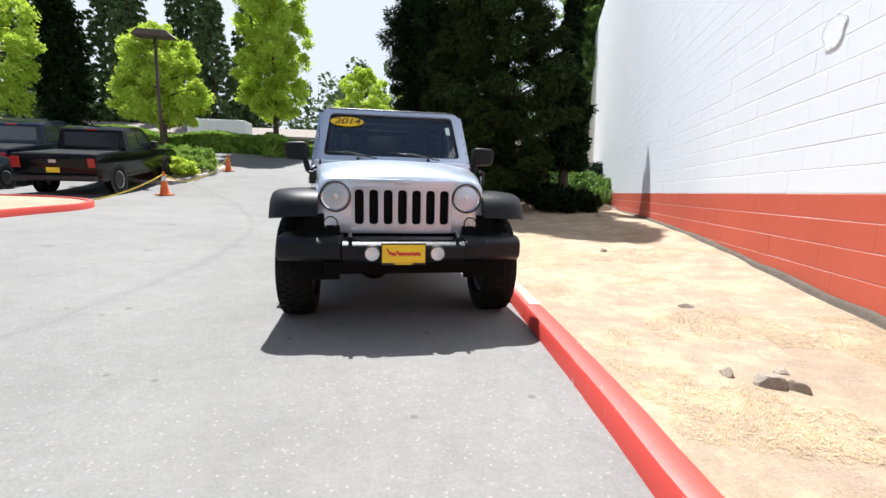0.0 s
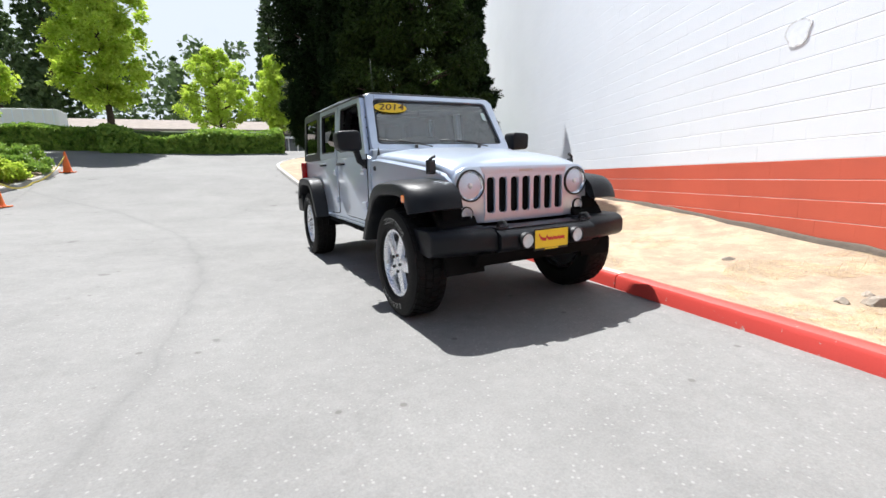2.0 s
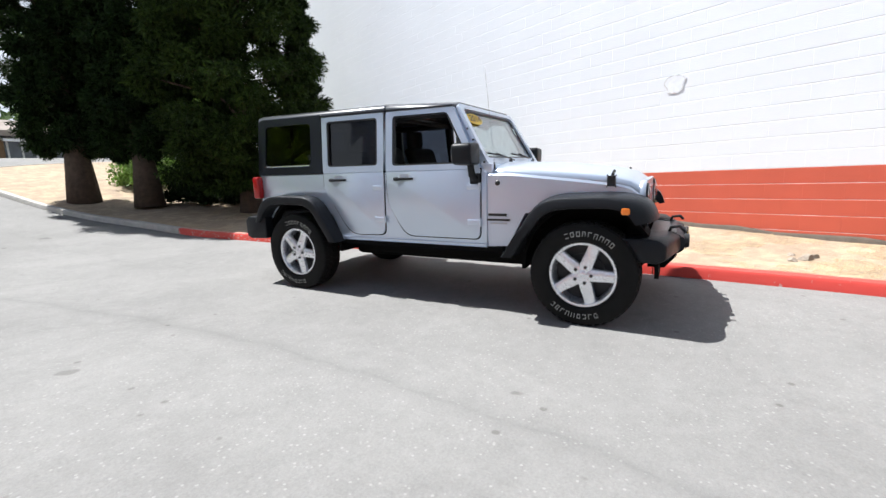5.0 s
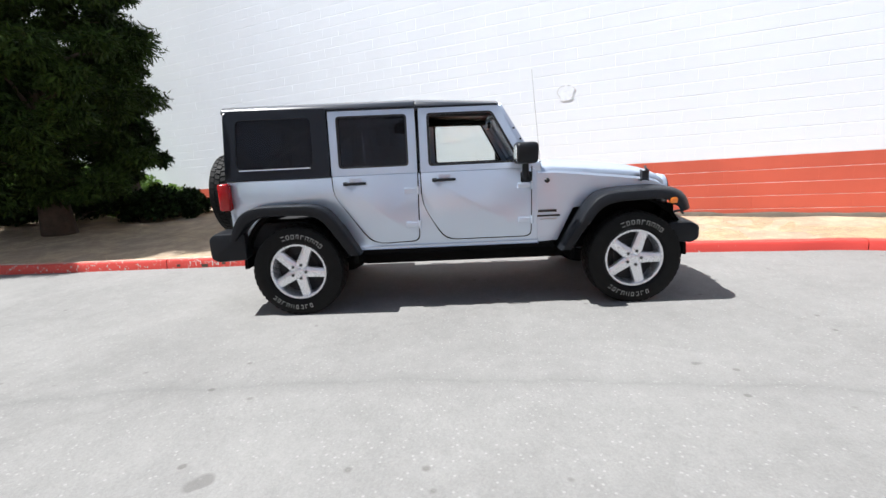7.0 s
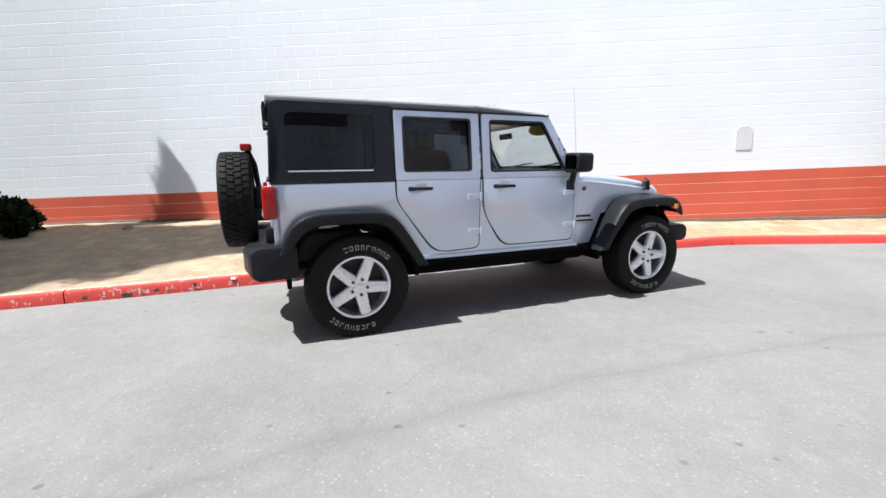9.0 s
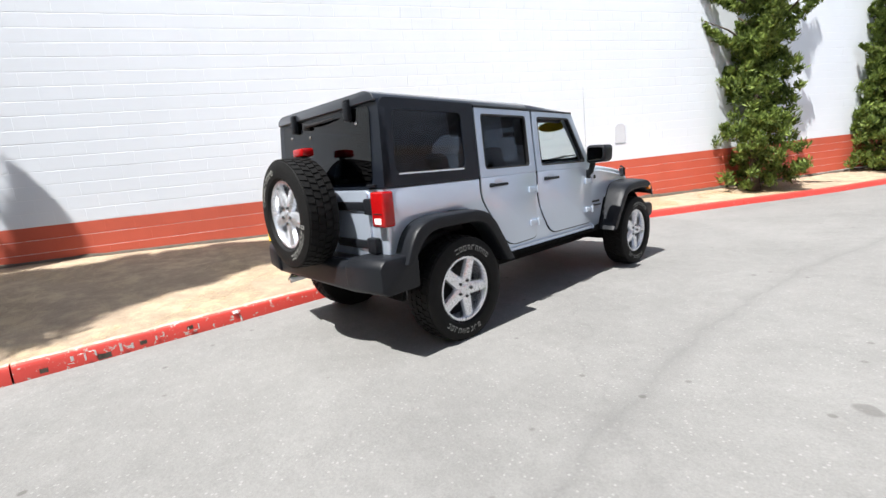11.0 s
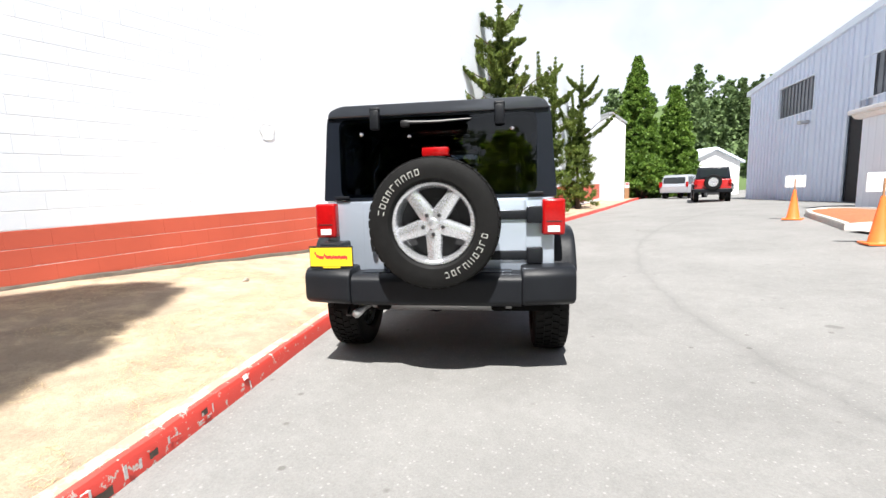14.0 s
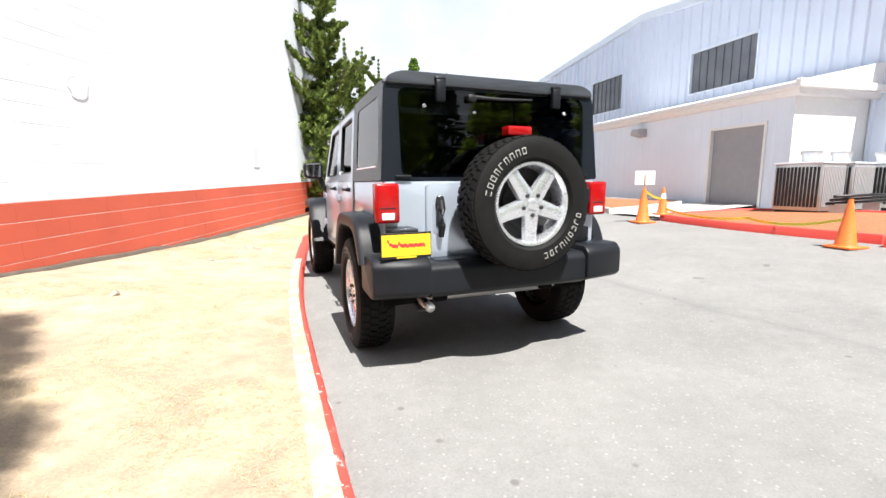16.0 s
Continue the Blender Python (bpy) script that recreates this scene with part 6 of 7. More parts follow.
def motel():
    root = thing("low_building", Matrix.Translation((0, 48, 2.2)), "long low brown building with a shallow grey-brown roof", "building")
    part("wall", bx((-45, 0, -0.6), (30, 8, 2.6)), M["brown_wall"], root)
    part("roof", prism(bmesh.new(), [(-1.2, 2.35), (-1.2, 2.75), (4.0, 4.0), (9.2, 2.75), (9.2, 2.35)], "x", -46, 31, 0.03), M["roof_brown"], root)
    for i in range(11):
        x = -41 + i * 6.4
        w = part("window", bx((x, -0.06, 0.5), (x + 3.6, 0.02, 2.0)), M["pane_dark"], root)
        for k in range(4):
            part("mullion", bx((x + 0.85 * k + 0.1, -0.09, 0.5), (x + 0.85 * k + 0.22, -0.055, 2.0)), M["white_paint"], w)
        part("awning", prism(bmesh.new(), [(-1.1, 1.95), (-0.02, 2.2), (-0.02, 2.35), (-1.1, 2.15)], "x", x - 0.3, x + 3.9), M["white_paint"], root, "white awning")


motel()


def container(x, y, label):
    root = thing("box_trailer", Matrix.Translation((x, y, float(land(x, y)))), label, "trailer")
    part("body", bx((-2.2, -1.1, 0.5), (2.2, 1.1, 2.9), 0.05), M["white_paint"], root)
    for i in range(9):
        part("panel_rib", bx((-2.1 + 0.5 * i, -1.125, 0.55), (-2.06 + 0.5 * i, -1.1, 2.85)), M["metal_white"], root)
    for wx in (-0.6, 0.6):
        for wy in (-1.0, 1.0):
            part("wheel", lathe([(0.15, -0.1), (0.34, -0.1), (0.36, 0), (0.34, 0.1), (0.15, 0.1)], 20, "y"), M["dark"], root, m=Matrix.Translation((wx, wy, 0.36)), smooth=True, angle=40)


container(-12.3, 40.0, "plain white box trailer behind the hedge")

GREEN = "trees behind the far road"
tree("lime_tree", at_ground(-6.3, 31.8), 13.0, 2.6, lambda t: 2.25 * round_shape(t), 0.55, 190, 0.105, 300, M["lime"], 0.2, 31, "upright tree with fresh lime-green leaves behind the hedge", group=GREEN, shell=0.4)
tree("lime_tree", at_ground(-11.2, 27.0), 6.6, 1.7, lambda t: 2.3 * round_shape(t) * (1 - 0.25 * t), 0.5, 160, 0.095, 260, M["lime"], 0.15, 32, "broad young tree with lime-green leaves", group=GREEN, shell=0.4)
tree("lime_tree", at_ground(-0.6, 38.0), 7.4, 2.2, lambda t: 2.9 * round_shape(t) * (1 - 0.35 * t), 0.5, 120, 0.10, 190, M["lime"], 0.15, 33, "airy young tree with lime-green leaves", group=GREEN, shell=0.4)
tree("lime_tree", at_ground(3.6, 37.0), 7.0, 2.0, lambda t: 1.7 * round_shape(t), 0.45, 110, 0.10, 200, M["lime"], 0.13, 34, "slim young tree with lime-green leaves", group=GREEN, shell=0.4)
tree("lime_tree", at_ground(-20.0, 27.0), 12.0, 2.0, lambda t: 2.6 * round_shape(t), 0.6, 140, 0.11, 260, M["lime"], 0.2, 35, "tall tree with fresh lime-green leaves", group=GREEN, shell=0.4)
tree("conifer", at_ground(-18.8, 32.0), 13.0, 1.0, lambda t: 1.5 * cone_shape(t) + 0.2, 0.6, 120, 0.15, 190, M["pine"], 0.25, 36, "narrow dark conifer behind the parked trucks", group=GREEN, shell=0.4)


def fir(x, y, h, r, seed, mat):
    """A tall forest fir: whorls of drooping boughs that shorten to the tip."""
    rng, prng = np.random.default_rng(seed), random.Random(seed)
    z = float(land(x, y))
    root = thing("fir_tree", Matrix.Translation((x, y, z)), "tall dark fir standing behind the low building", "tree", "firs on the skyline")
    part("trunk", trunk_mesh(h, 0.35, 0.04, prng), M["bark"], root, smooth=True)
    cs, rs = [], []
    levels = int(h / 0.85)
    for k in range(levels):
        t = (k + 1) / levels
        ln = r * (1 - t)**0.85 * prng.uniform(0.75, 1.2) + 0.15
        for j in range(6):
            a = j * 1.047 + k * 0.7 + prng.uniform(-0.3, 0.3)
            for s in (0.4, 0.75, 1.0):
                cs.append((ln * s * math.cos(a), ln * s * math.sin(a), h * (0.12 + 0.88 * t) - 0.28 * ln * s))
                rs.append(0.42 * (1.15 - 0.5 * s) * (0.5 + 0.5 * (1 - t)))
    pts, outs = clumps(rng, cs, rs, 34, 0.6, 0.3)
    part("crown", leaf_mesh("crown", pts, 0.3, rng, 0.4, 2.2, outs), mat, root)


for i, (x, y, h, r) in enumerate(((-34, 56, 24, 3.6), (-30, 60, 27, 4.0), (-26.5, 57, 25, 3.4), (-22.5, 62, 28, 4.0), (-18.5, 58, 23, 3.4), (-15.5, 64, 26, 3.6), (-40, 60, 26, 4), (-45, 54, 24, 4), (8.0, 72, 24, 3.6), (-4.5, 78, 15, 3.0), (0.5, 84, 14, 3.0), (11.5, 80, 18, 3.2))):
    fir(x, y, h, r, 70 + i, M["far_wood"])


def woods(name, pts_xy, hs, seed, mat, label, per=420, leaf=0.55):
    """A far belt of wood, too dense to count."""
    rng = np.random.default_rng(seed)
    cs, rs = [], []
    for (x, y, z), h in zip(pts_xy, hs):
        for k in range(5):
            cs.append((x + rng.normal() * h * 0.12, y + rng.normal() * h * 0.12, z + h * (0.15 + 0.19 * k)))
            rs.append(h * 0.26 * (1.1 - 0.17 * k))
    pts, outs = clumps(rng, cs, rs, per // 5, 0.9, 0.45)
    ob = part(name, leaf_mesh(name, pts, leaf, rng, 0.1, 1.5, outs), mat)
    tagged(ob, label, "woods", kind="stuff")


rw = random.Random(8)
belt = [(x + rw.uniform(-1.5, 1.5), 66 + rw.uniform(-4, 6), 2.2) for x in np.arange(-60, 34, 2.6)]
woods("woods", belt, [rw.uniform(10.0, 16.0) for _ in belt], 90, M["far_wood"], "belt of dark green trees behind the low building")


M["wood_dark"] = plain("dark_brown_metal", (0.07, 0.045, 0.03), 0.6, var=0.1)


def lamp_post(x, y):
    z = float(land(x, y))
    root = thing("lamp_post", Matrix.Translation((x, y, z)), "tall dark brown lamp post with a flat lamp head", "lamp post")
    part("pole", tube(bmesh.new(), ((0, 0, 0), (0, 0, 5.6)), (0.085, 0.06), 10), M["wood_dark"], root, smooth=True)
    part("base", lathe([(0.22, 0), (0.22, 0.35), (0.16, 0.4), (0.09, 0.4)], 16), M["kerb_bare"], root, smooth=True, angle=40)
    part("lamp_head", prism(bmesh.new(), rounded([(-0.85, 5.6), (0.85, 5.6), (0.6, 5.85), (-0.6, 5.85)], 0.05), "y", -0.35, 0.35, 0.03), M["wood_dark"], root, "flat brown lamp head")


lamp_post(-9.5, 22.6)


# ---- vehicles in the distance ----
M["car_black"] = plain("black_car_paint", (0.004, 0.0045, 0.006), 0.1, var=0.03, coat=0.0, spec=0.18)
M["car_red"] = plain("red_car_paint", (0.45, 0.02, 0.02), 0.25, var=0.05, coat=0.8)
M["car_blue"] = plain("dark_blue_car_paint", (0.007, 0.011, 0.022), 0.1, var=0.03, coat=0.0, spec=0.2)
M["car_van"] = plain("silver_van_paint", (0.42, 0.44, 0.48), 0.3, metal=0.4, var=0.04, coat=0.6)
M["car_glass"] = plain("dark_car_glass", (0.02, 0.025, 0.03), 0.06, var=0.1)


def simple_wheel(parent, x, y, r, sx, w=0.23):
    m = Matrix.Translation((x, y, r)) @ flip(sx)
    t = part("wheel", lathe([(r * 0.6, -w / 2), (r * 0.93, -w / 2), (r, -w * 0.32), (r, w * 0.32), (r * 0.93, w / 2), (r * 0.6, w / 2)], 28, "x", caps=False), M["rubber"], parent, m=m, smooth=True, angle=35)
    bm = lathe([(r * 0.62, w * 0.2), (r * 0.6, w * 0.5), (r * 0.54, w * 0.46), (r * 0.5, w * 0.2), (0.001, w * 0.12)], 28, "x")
    for s in range(5):
        a = 2 * math.pi * s / 5
        q = [(0.03, -0.05), (r * 0.58, -0.06), (r * 0.58, 0.06), (0.03, 0.05)]
        prism(bm, [(u * math.cos(a) - v * math.sin(a), u * math.sin(a) + v * math.cos(a)) for u, v in q], "x", w * 0.3, w * 0.46)
    part("rim", bm, M["alloy"], t)


def vehicle(name, m, label, category, paint, half_w, low, roof, wheels, r, glass_sides, rear=None, group=""):
    """A car from its side outlines: low body with wheel arches, a cabin that leans in, panes, lamps and wheels. Forward is +y."""
    root = thing(name, m, label, category, group)
    part("body", prism(bmesh.new(), rounded(low, 0.06, 3), "x", -half_w, half_w, 0.05, 3), paint, root, smooth=True, angle=35)
    bm = prism(bmesh.new(), rounded(roof, 0.05, 3), "x", -half_w * 0.96, half_w * 0.96, 0.05, 3)
    z0 = min(v for _, v in roof)
    for v in bm.verts:
        v.co.x *= 1 - 0.2 * max(0, v.co.z - z0)
    part("cabin", bm, paint, root, smooth=True, angle=35)
    for sx in (-1, 1):
        for out in glass_sides:
            bm = prism(bmesh.new(), rounded(out, 0.04, 3), "x", sx * half_w * 0.962, sx * half_w * 0.972)
            for v in bm.verts:
                v.co.x *= 1 - 0.2 * max(0, v.co.z - z0)
            part("side_window", bm, M["car_glass"], root)
        for wy in wheels:
            part("arch", lathe([(r * 1.18, 0), (r * 1.18, 0.012), (0.001, 0.012)], 28, "x"), M["dark"], root, m=Matrix.Translation((sx * (half_w - 0.002), wy, r)) @ flip(sx))
            simple_wheel(root, sx * (half_w - 0.1), wy, r, sx)
    return root


def pickup(m, paint, label):
    low = [(-2.85, 0.55), (-2.88, 1.12), (-2.82, 1.22), (0.9, 1.22), (1.1, 1.18), (2.55, 1.10), (2.85, 0.98), (2.9, 0.5), (2.6, 0.42), (-2.6, 0.45)]
    roof = [(-1.0, 1.2), (-0.85, 1.82), (-0.5, 1.92), (0.3, 1.92), (0.55, 1.86), (1.25, 1.2)]
    root = vehicle("pickup_truck", m, label, "pickup truck", paint, 1.0, low, roof, (-1.75, 1.85), 0.42, [[(-0.82, 1.26), (-0.68, 1.78), (-0.1, 1.80), (-0.1, 1.26)], [(-0.02, 1.26), (-0.02, 1.80), (0.35, 1.78), (0.85, 1.26)]], group="parked pickup trucks")
    part("rear_window", prism(bmesh.new(), [(-0.978, 1.32), (-0.888, 1.74), (-0.87, 1.74), (-0.96, 1.32)], "x", -0.72, 0.72, 0.004), M["car_glass"], root)
    # flat dark panel on the solid bed, standing for its shaded cavity
    part("bed_cavity_dark", bx((-0.86, -2.72, 1.21), (0.86, -1.08, 1.228), 0.004), M["plastic"], root)
    part("door_mirror", bx((0.98, 0.62, 1.22), (1.2, 0.78, 1.46), 0.04), M["black_gloss"], root, smooth=True, angle=40)
    part("door_mirror", bx((-1.2, 0.62, 1.22), (-0.98, 0.78, 1.46), 0.04), M["black_gloss"], root, smooth=True, angle=40)
    for sx in (-1, 1):
        part("tail_lamp", bx((sx * 0.80, -2.90, 0.86), (sx * 0.985, -2.80, 1.12), 0.02), M["lens_red"], root)
    part("rear_bumper", bx((-0.98, -3.0, 0.50), (0.98, -2.82, 0.66), 0.04), M["black_gloss"], root)
    part("tailgate_plate", bx((-0.2, -2.915, 0.72), (0.12, -2.89, 0.86), 0.005), M["plate_yellow"], root, "yellow dealer plate")
    part("tailgate_badge", bx((-0.12, -2.905, 0.98), (0.06, -2.885, 1.07), 0.01), M["galv"], root)
    part("brake_lamp", bx((-0.15, -0.87, 1.80), (0.15, -0.82, 1.84), 0.008), M["lens_red"], root)
    return root


def on_land(x, y, yaw):
    d = Vector((-math.sin(radians(yaw)), math.cos(radians(yaw))))
    za, zb = float(land(x - d.x * 1.75, y - d.y * 1.75)), float(land(x + d.x * 1.85, y + d.y * 1.85))
    return pose(x, y, (za + zb) / 2, math.degrees(math.atan2(zb - za, 3.6)), 0, yaw)


pickup(on_land(-8.55, 16.6, 2), M["car_black"], "glossy black pickup truck, parked nose to the bushes")
pickup(on_land(-11.9, 18.4, 2), M["car_blue"], "dark blue pickup truck parked beside the black one")
vehicle("parked_car", on_land(-11.4, 13.6, 2), "dark teal car parked at the island", "car", plain("dark_teal_paint", (0.03, 0.06, 0.07), 0.25, coat=0.7), 0.88, [(-2.1, 0.45), (-2.15, 0.85), (-1.9, 0.95), (1.2, 0.95), (2.0, 0.8), (2.1, 0.4)], [(-1.7, 0.93), (-1.2, 1.38), (0.2, 1.42), (1.1, 0.93)], (-1.3, 1.35), 0.32, [[(-1.4, 0.98), (-1.05, 1.32), (-0.2, 1.34), (-0.2, 0.98)], [(-0.1, 0.98), (-0.1, 1.34), (0.2, 1.33), (0.85, 0.98)]])
# south: a red off-road car seen from behind, and a silver people carrier
red = vehicle("off_road_car", pose(-11.15, -16.0, 0.5, 0, 0, 161), "red off-road car with a black top parked down the drive", "car", M["car_red"], 0.80, [(-2.0, 0.5), (-2.02, 1.15), (0.7, 1.15), (1.9, 1.05), (1.95, 0.55)], [(-1.98, 1.15), (-1.9, 1.76), (0.4, 1.76), (0.65, 1.15)], (-1.47, 1.47), 0.38, [[(-1.8, 1.22), (-1.76, 1.68), (-0.9, 1.68), (-0.9, 1.22)], [(-0.8, 1.22), (-0.8, 1.68), (0.3, 1.68), (0.5, 1.22)]])
for ob in red.children:
    if ob.name.startswith("cabin"):
        ob.data.materials[0] = M["hardtop"]
part("rear_window", bx((-0.6, -2.0, 1.25), (0.6, -1.93, 1.66), 0.01), M["car_glass"], red)
part("spare_wheel", lathe([(0.2, -0.12), (0.36, -0.12), (0.39, -0.05), (0.39, 0.08), (0.36, 0.12), (0.2, 0.12)], 28, "y"), M["rubber"], red, m=Matrix.Translation((0, -2.16, 1.0)), smooth=True, angle=35)
part("spare_rim", lathe([(0.22, -0.135), (0.2, -0.12), (0.001, -0.11)], 24, "y"), M["alloy"], red, m=Matrix.Translation((0, -2.16, 1.0)))
part("rear_bumper", bx((-0.85, -2.2, 0.48), (0.85, -1.98, 0.68), 0.03), M["plastic"], red)
for sx in (-1, 1):
    part("tail_lamp", bx((sx * 0.68, -2.08, 0.9), (sx * 0.8, -2.0, 1.12), 0.01), M["lens_red"], red)
    part("rear_flare", prism(bmesh.new(), arch(-1.47, 0.55, 0.38, 150, 20, 8) + arch(-1.47, 0.47, 0.38, 20, 150, 8), "x", sx * 0.79, sx * 0.92), M["plastic"], red)
van = vehicle("people_carrier", pose(-13.1, -24.6, 0.48, 0, 0, 142), "silver people carrier parked by the tall hedge", "van", M["car_van"], 0.92, [(-2.4, 0.45), (-2.45, 0.95), (1.4, 1.0), (2.3, 0.85), (2.4, 0.4)], [(-2.4, 0.95), (-2.15, 1.62), (-1.9, 1.7), (0.3, 1.68), (1.5, 0.98)], (-1.5, 1.5), 0.33, [[(-2.15, 1.05), (-1.95, 1.55), (-1.1, 1.57), (-1.1, 1.05)], [(-1.0, 1.05), (-1.0, 1.57), (0.1, 1.56), (0.9, 1.05)]])
part("rear_window", bx((-0.7, -2.36, 1.08), (0.7, -2.27, 1.52), 0.02), M["car_glass"], van)
for sx in (-1, 1):
    part("tail_lamp", bx((sx * 0.78, -2.46, 0.85), (sx * 0.93, -2.38, 1.2), 0.02), M["lens_red"], van)


# ---- south end: tall clipped evergreens, white end building, wooded hill ----
def thuja(x, y, h, r, seed, skirt=0.0):
    root = tree("arborvitae", at_ground(x, y), h, 0.1, lambda t: r * (max(0.02, 1 - t)**0.72) * min(1, 0.75 + 2 * t), 0.34, 620, 0.13, 120, M["thuja"], 0.2, seed, "tall dense clipped evergreen at the end of the drive", "tree", "evergreens at the end of the drive", droop=-0.6, shell=0.35, fill=0.1)
    return root


thuja(-10.6, -28.5, 11.2, 2.3, 81)
thuja(-14.4, -31.0, 9.2, 2.2, 82)
bush(at_ground(-10.6, -26.6), (1.75, 1.5, 4.0), 83, M["thuja"], "rounded evergreen shrub below the tall ones", 110, 200, 0.13, "evergreen_shrub")


def end_building():
    root = thing("end_building", pose(-7.75, -25.2, 0.0, 0, 0, 112.05 - 90), "white end wall of a further building with a sloping roofline", "building")
    bm = prism(bmesh.new(), [(0.0, 0.2), (1.35, 0.2), (1.35, 6.5), (1.1, 6.5), (0.0, 5.9)], "y", 0.0, 2.0)
    part("wall", bm, M["white_paint"], root)
    part("roof_edge", prism(bmesh.new(), [(-0.07, 5.86), (1.1, 6.5), (1.4, 6.5), (1.4, 6.64), (1.08, 6.64), (-0.07, 6.0)], "y", -0.05, 2.08), M["galv"], root)


end_building()


def garage():
    root = thing("garage", pose(-20.2, -37.0, 0.5, 0, 0, 20), "small white gabled garage with a dark open door", "building")
    part("wall", prism(bmesh.new(), [(-3.0, 0), (3.0, 0), (3.0, 3.2), (0, 4.4), (-3.0, 3.2)], "y", -6, 0), M["white_paint"], root)
    part("roof", prism(bmesh.new(), [(-3.3, 3.1), (0, 4.42), (3.3, 3.1), (3.3, 3.3), (0, 4.65), (-3.3, 3.3)], "y", -6.2, 0.3), M["metal_white"], root)
    part("doorway", bx((-1.6, 0.005, 0), (1.9, 0.03, 2.4)), M["dark"], root)


garage()
hill = bmesh.new()
hx = np.linspace(-150, 110, 40)
hill_z = [4 + 21 * math.exp(-((x + 62) / 38)**2) + 13 * math.exp(-((x + 5) / 40)**2) for x in hx]
hv = [(x, -95 - 18 * k, -0.5 + z * (0.0, 0.55, 1.0)[k]) for k in range(3) for x, z in zip(hx, hill_z)]
hf = [(k * 40 + i, k * 40 + i + 1, (k + 1) * 40 + i + 1, (k + 1) * 40 + i) for k in range(2) for i in range(39)]
tagged(part("hill", mesh_of("hill", hv, hf, True), plain("grassy_hillside", (0.07, 0.11, 0.035), 0.95, var=0.3, scale=0.1)), "green hillside beyond the drive", "hill", kind="structure")
pts = []
for k in range(420):
    x = rw.uniform(-140, 100)
    i = rw.random()
    h = 4 + 21 * math.exp(-((x + 62) / 38)**2) + 13 * math.exp(-((x + 5) / 40)**2)
    pts.append((x, -95 - 36 * i, -0.5 + h * (i * 1.0)))
woods("hill_woods", pts, [rw.uniform(6.0, 10.5) for _ in pts], 91, M["far_wood"], "mixed green woods on the hillside", 260, 0.8)
for i, (x, y, z, h) in enumerate(((-58, -112, 15, 12), (-63, -114, 18, 10), (-49, -110, 12, 8), (-40, -108, 8, 8), (-70, -113, 19, 10))):
    fir(x, y, h + z, 3.4, 120 + i, M["far_wood"])

# signpost by the evergreens
sp = thing("signpost", at_m := Matrix.Translation(at_ground(-9.2, -25.4)), "short brown wooden post with a small red and white notice", "sign")
part("post", bx((-0.16, -0.05, -0.1), (0.16, 0.05, 1.15), 0.01), M["wood"], sp)
part("notice", bx((-0.15, 0.05, 0.95), (0.15, 0.07, 1.35), 0.004), M["sign_white"], sp)
part("notice_bar", bx((-0.12, 0.07, 1.18), (0.12, 0.074, 1.3), 0.0), M["plate_red"], sp)


# ---- cones, tape, notices ----
def traffic_cone(x, y, h=0.72, dz=0.0, sign=False, white=False, lean_deg=0.0):
    root = thing("traffic_cone", Matrix.Translation(at_ground(x, y, dz)) @ pose(0, 0, 0, lean_deg, 0, 17 * x), "bright orange traffic cone" + (" carrying a white notice board" if sign else " with a pale worn collar" if white else ", faded and a little scuffed"), "cone", "orange traffic cones")
    s = h / 0.72
    part("base", bx((-0.19 * s, -0.19 * s, 0), (0.19 * s, 0.19 * s, 0.035 * s), 0.012), M["orange"], root, smooth=True, angle=35)
    part("cone", lathe([(0.145 * s, 0.035 * s), (0.13 * s, 0.06 * s), (0.03 * s, 0.70 * s), (0.026 * s, 0.72 * s), (0.001, 0.72 * s)], 28), M["orange"], root, smooth=True, angle=40)
    if white:
        part("collar", lathe([(0.073 * s, 0.43 * s), (0.053 * s, 0.565 * s)], 28, caps=False), M["sign_white"], root, smooth=True)
    if sign:
        part("stake", bx((-0.012, -0.012, 0.6 * s), (0.012, 0.012, 0.98 * s)), M["wood"], root)
        part("notice_board", bx((-0.21, -0.012, 0.78 * s), (0.21, 0.0, 1.06 * s), 0.004), M["sign_white"], root, "blank white notice board", m=pose(0, 0, 0, 0, 0, -17 * x + 150 - 180))
    return root


traffic_cone(-6.45, 15.3, 0.75, white=True)
traffic_cone(-6.3, 21.3, 0.75)
traffic_cone(-6.12, 2.2, 0.78, sign=True)
traffic_cone(-6.75, 2.15, 0.62, 0.12, white=True)
traffic_cone(-7.65, -2.65, 0.78, sign=True)
traffic_cone(-5.8, 6.15, 0.68)


def tape(points, sag, label):
    bm = bmesh.new()
    w = 0.024
    for (a, b) in zip(points, points[1:]):
        a, b = Vector(a), Vector(b)
        prev = None
        for i in range(17):
            t = i / 16
            p = a.lerp(b, t) - Vector((0, 0, sag * 4 * t * (1 - t)))
            tw = 0.5 * math.sin(5 * t)
            up = Vector((0.3 * math.sin(tw), 0.3 * math.cos(tw), 1)).normalized() * w
            cur = (bm.verts.new(p - up), bm.verts.new(p + up), bm.verts.new(p + up + Vector((0.004, 0, 0))), bm.verts.new(p - up + Vector((0.004, 0, 0))))
            if prev:
                for q in range(4):
                    bm.faces.new((prev[q], prev[(q + 1) % 4], cur[(q + 1) % 4], cur[q]))
            prev = cur
    ob = part("caution_tape", bm, M["tape"])
    tagged(ob, label, "tape")


zA = float(land(-6.45, 15.3))
tape([(-6.5, 11.7, float(land(-6.5, 11.7)) + 0.16), (-6.45, 15.25, zA + 0.66)], 0.10, "yellow caution tape strung from the kerb to a cone")
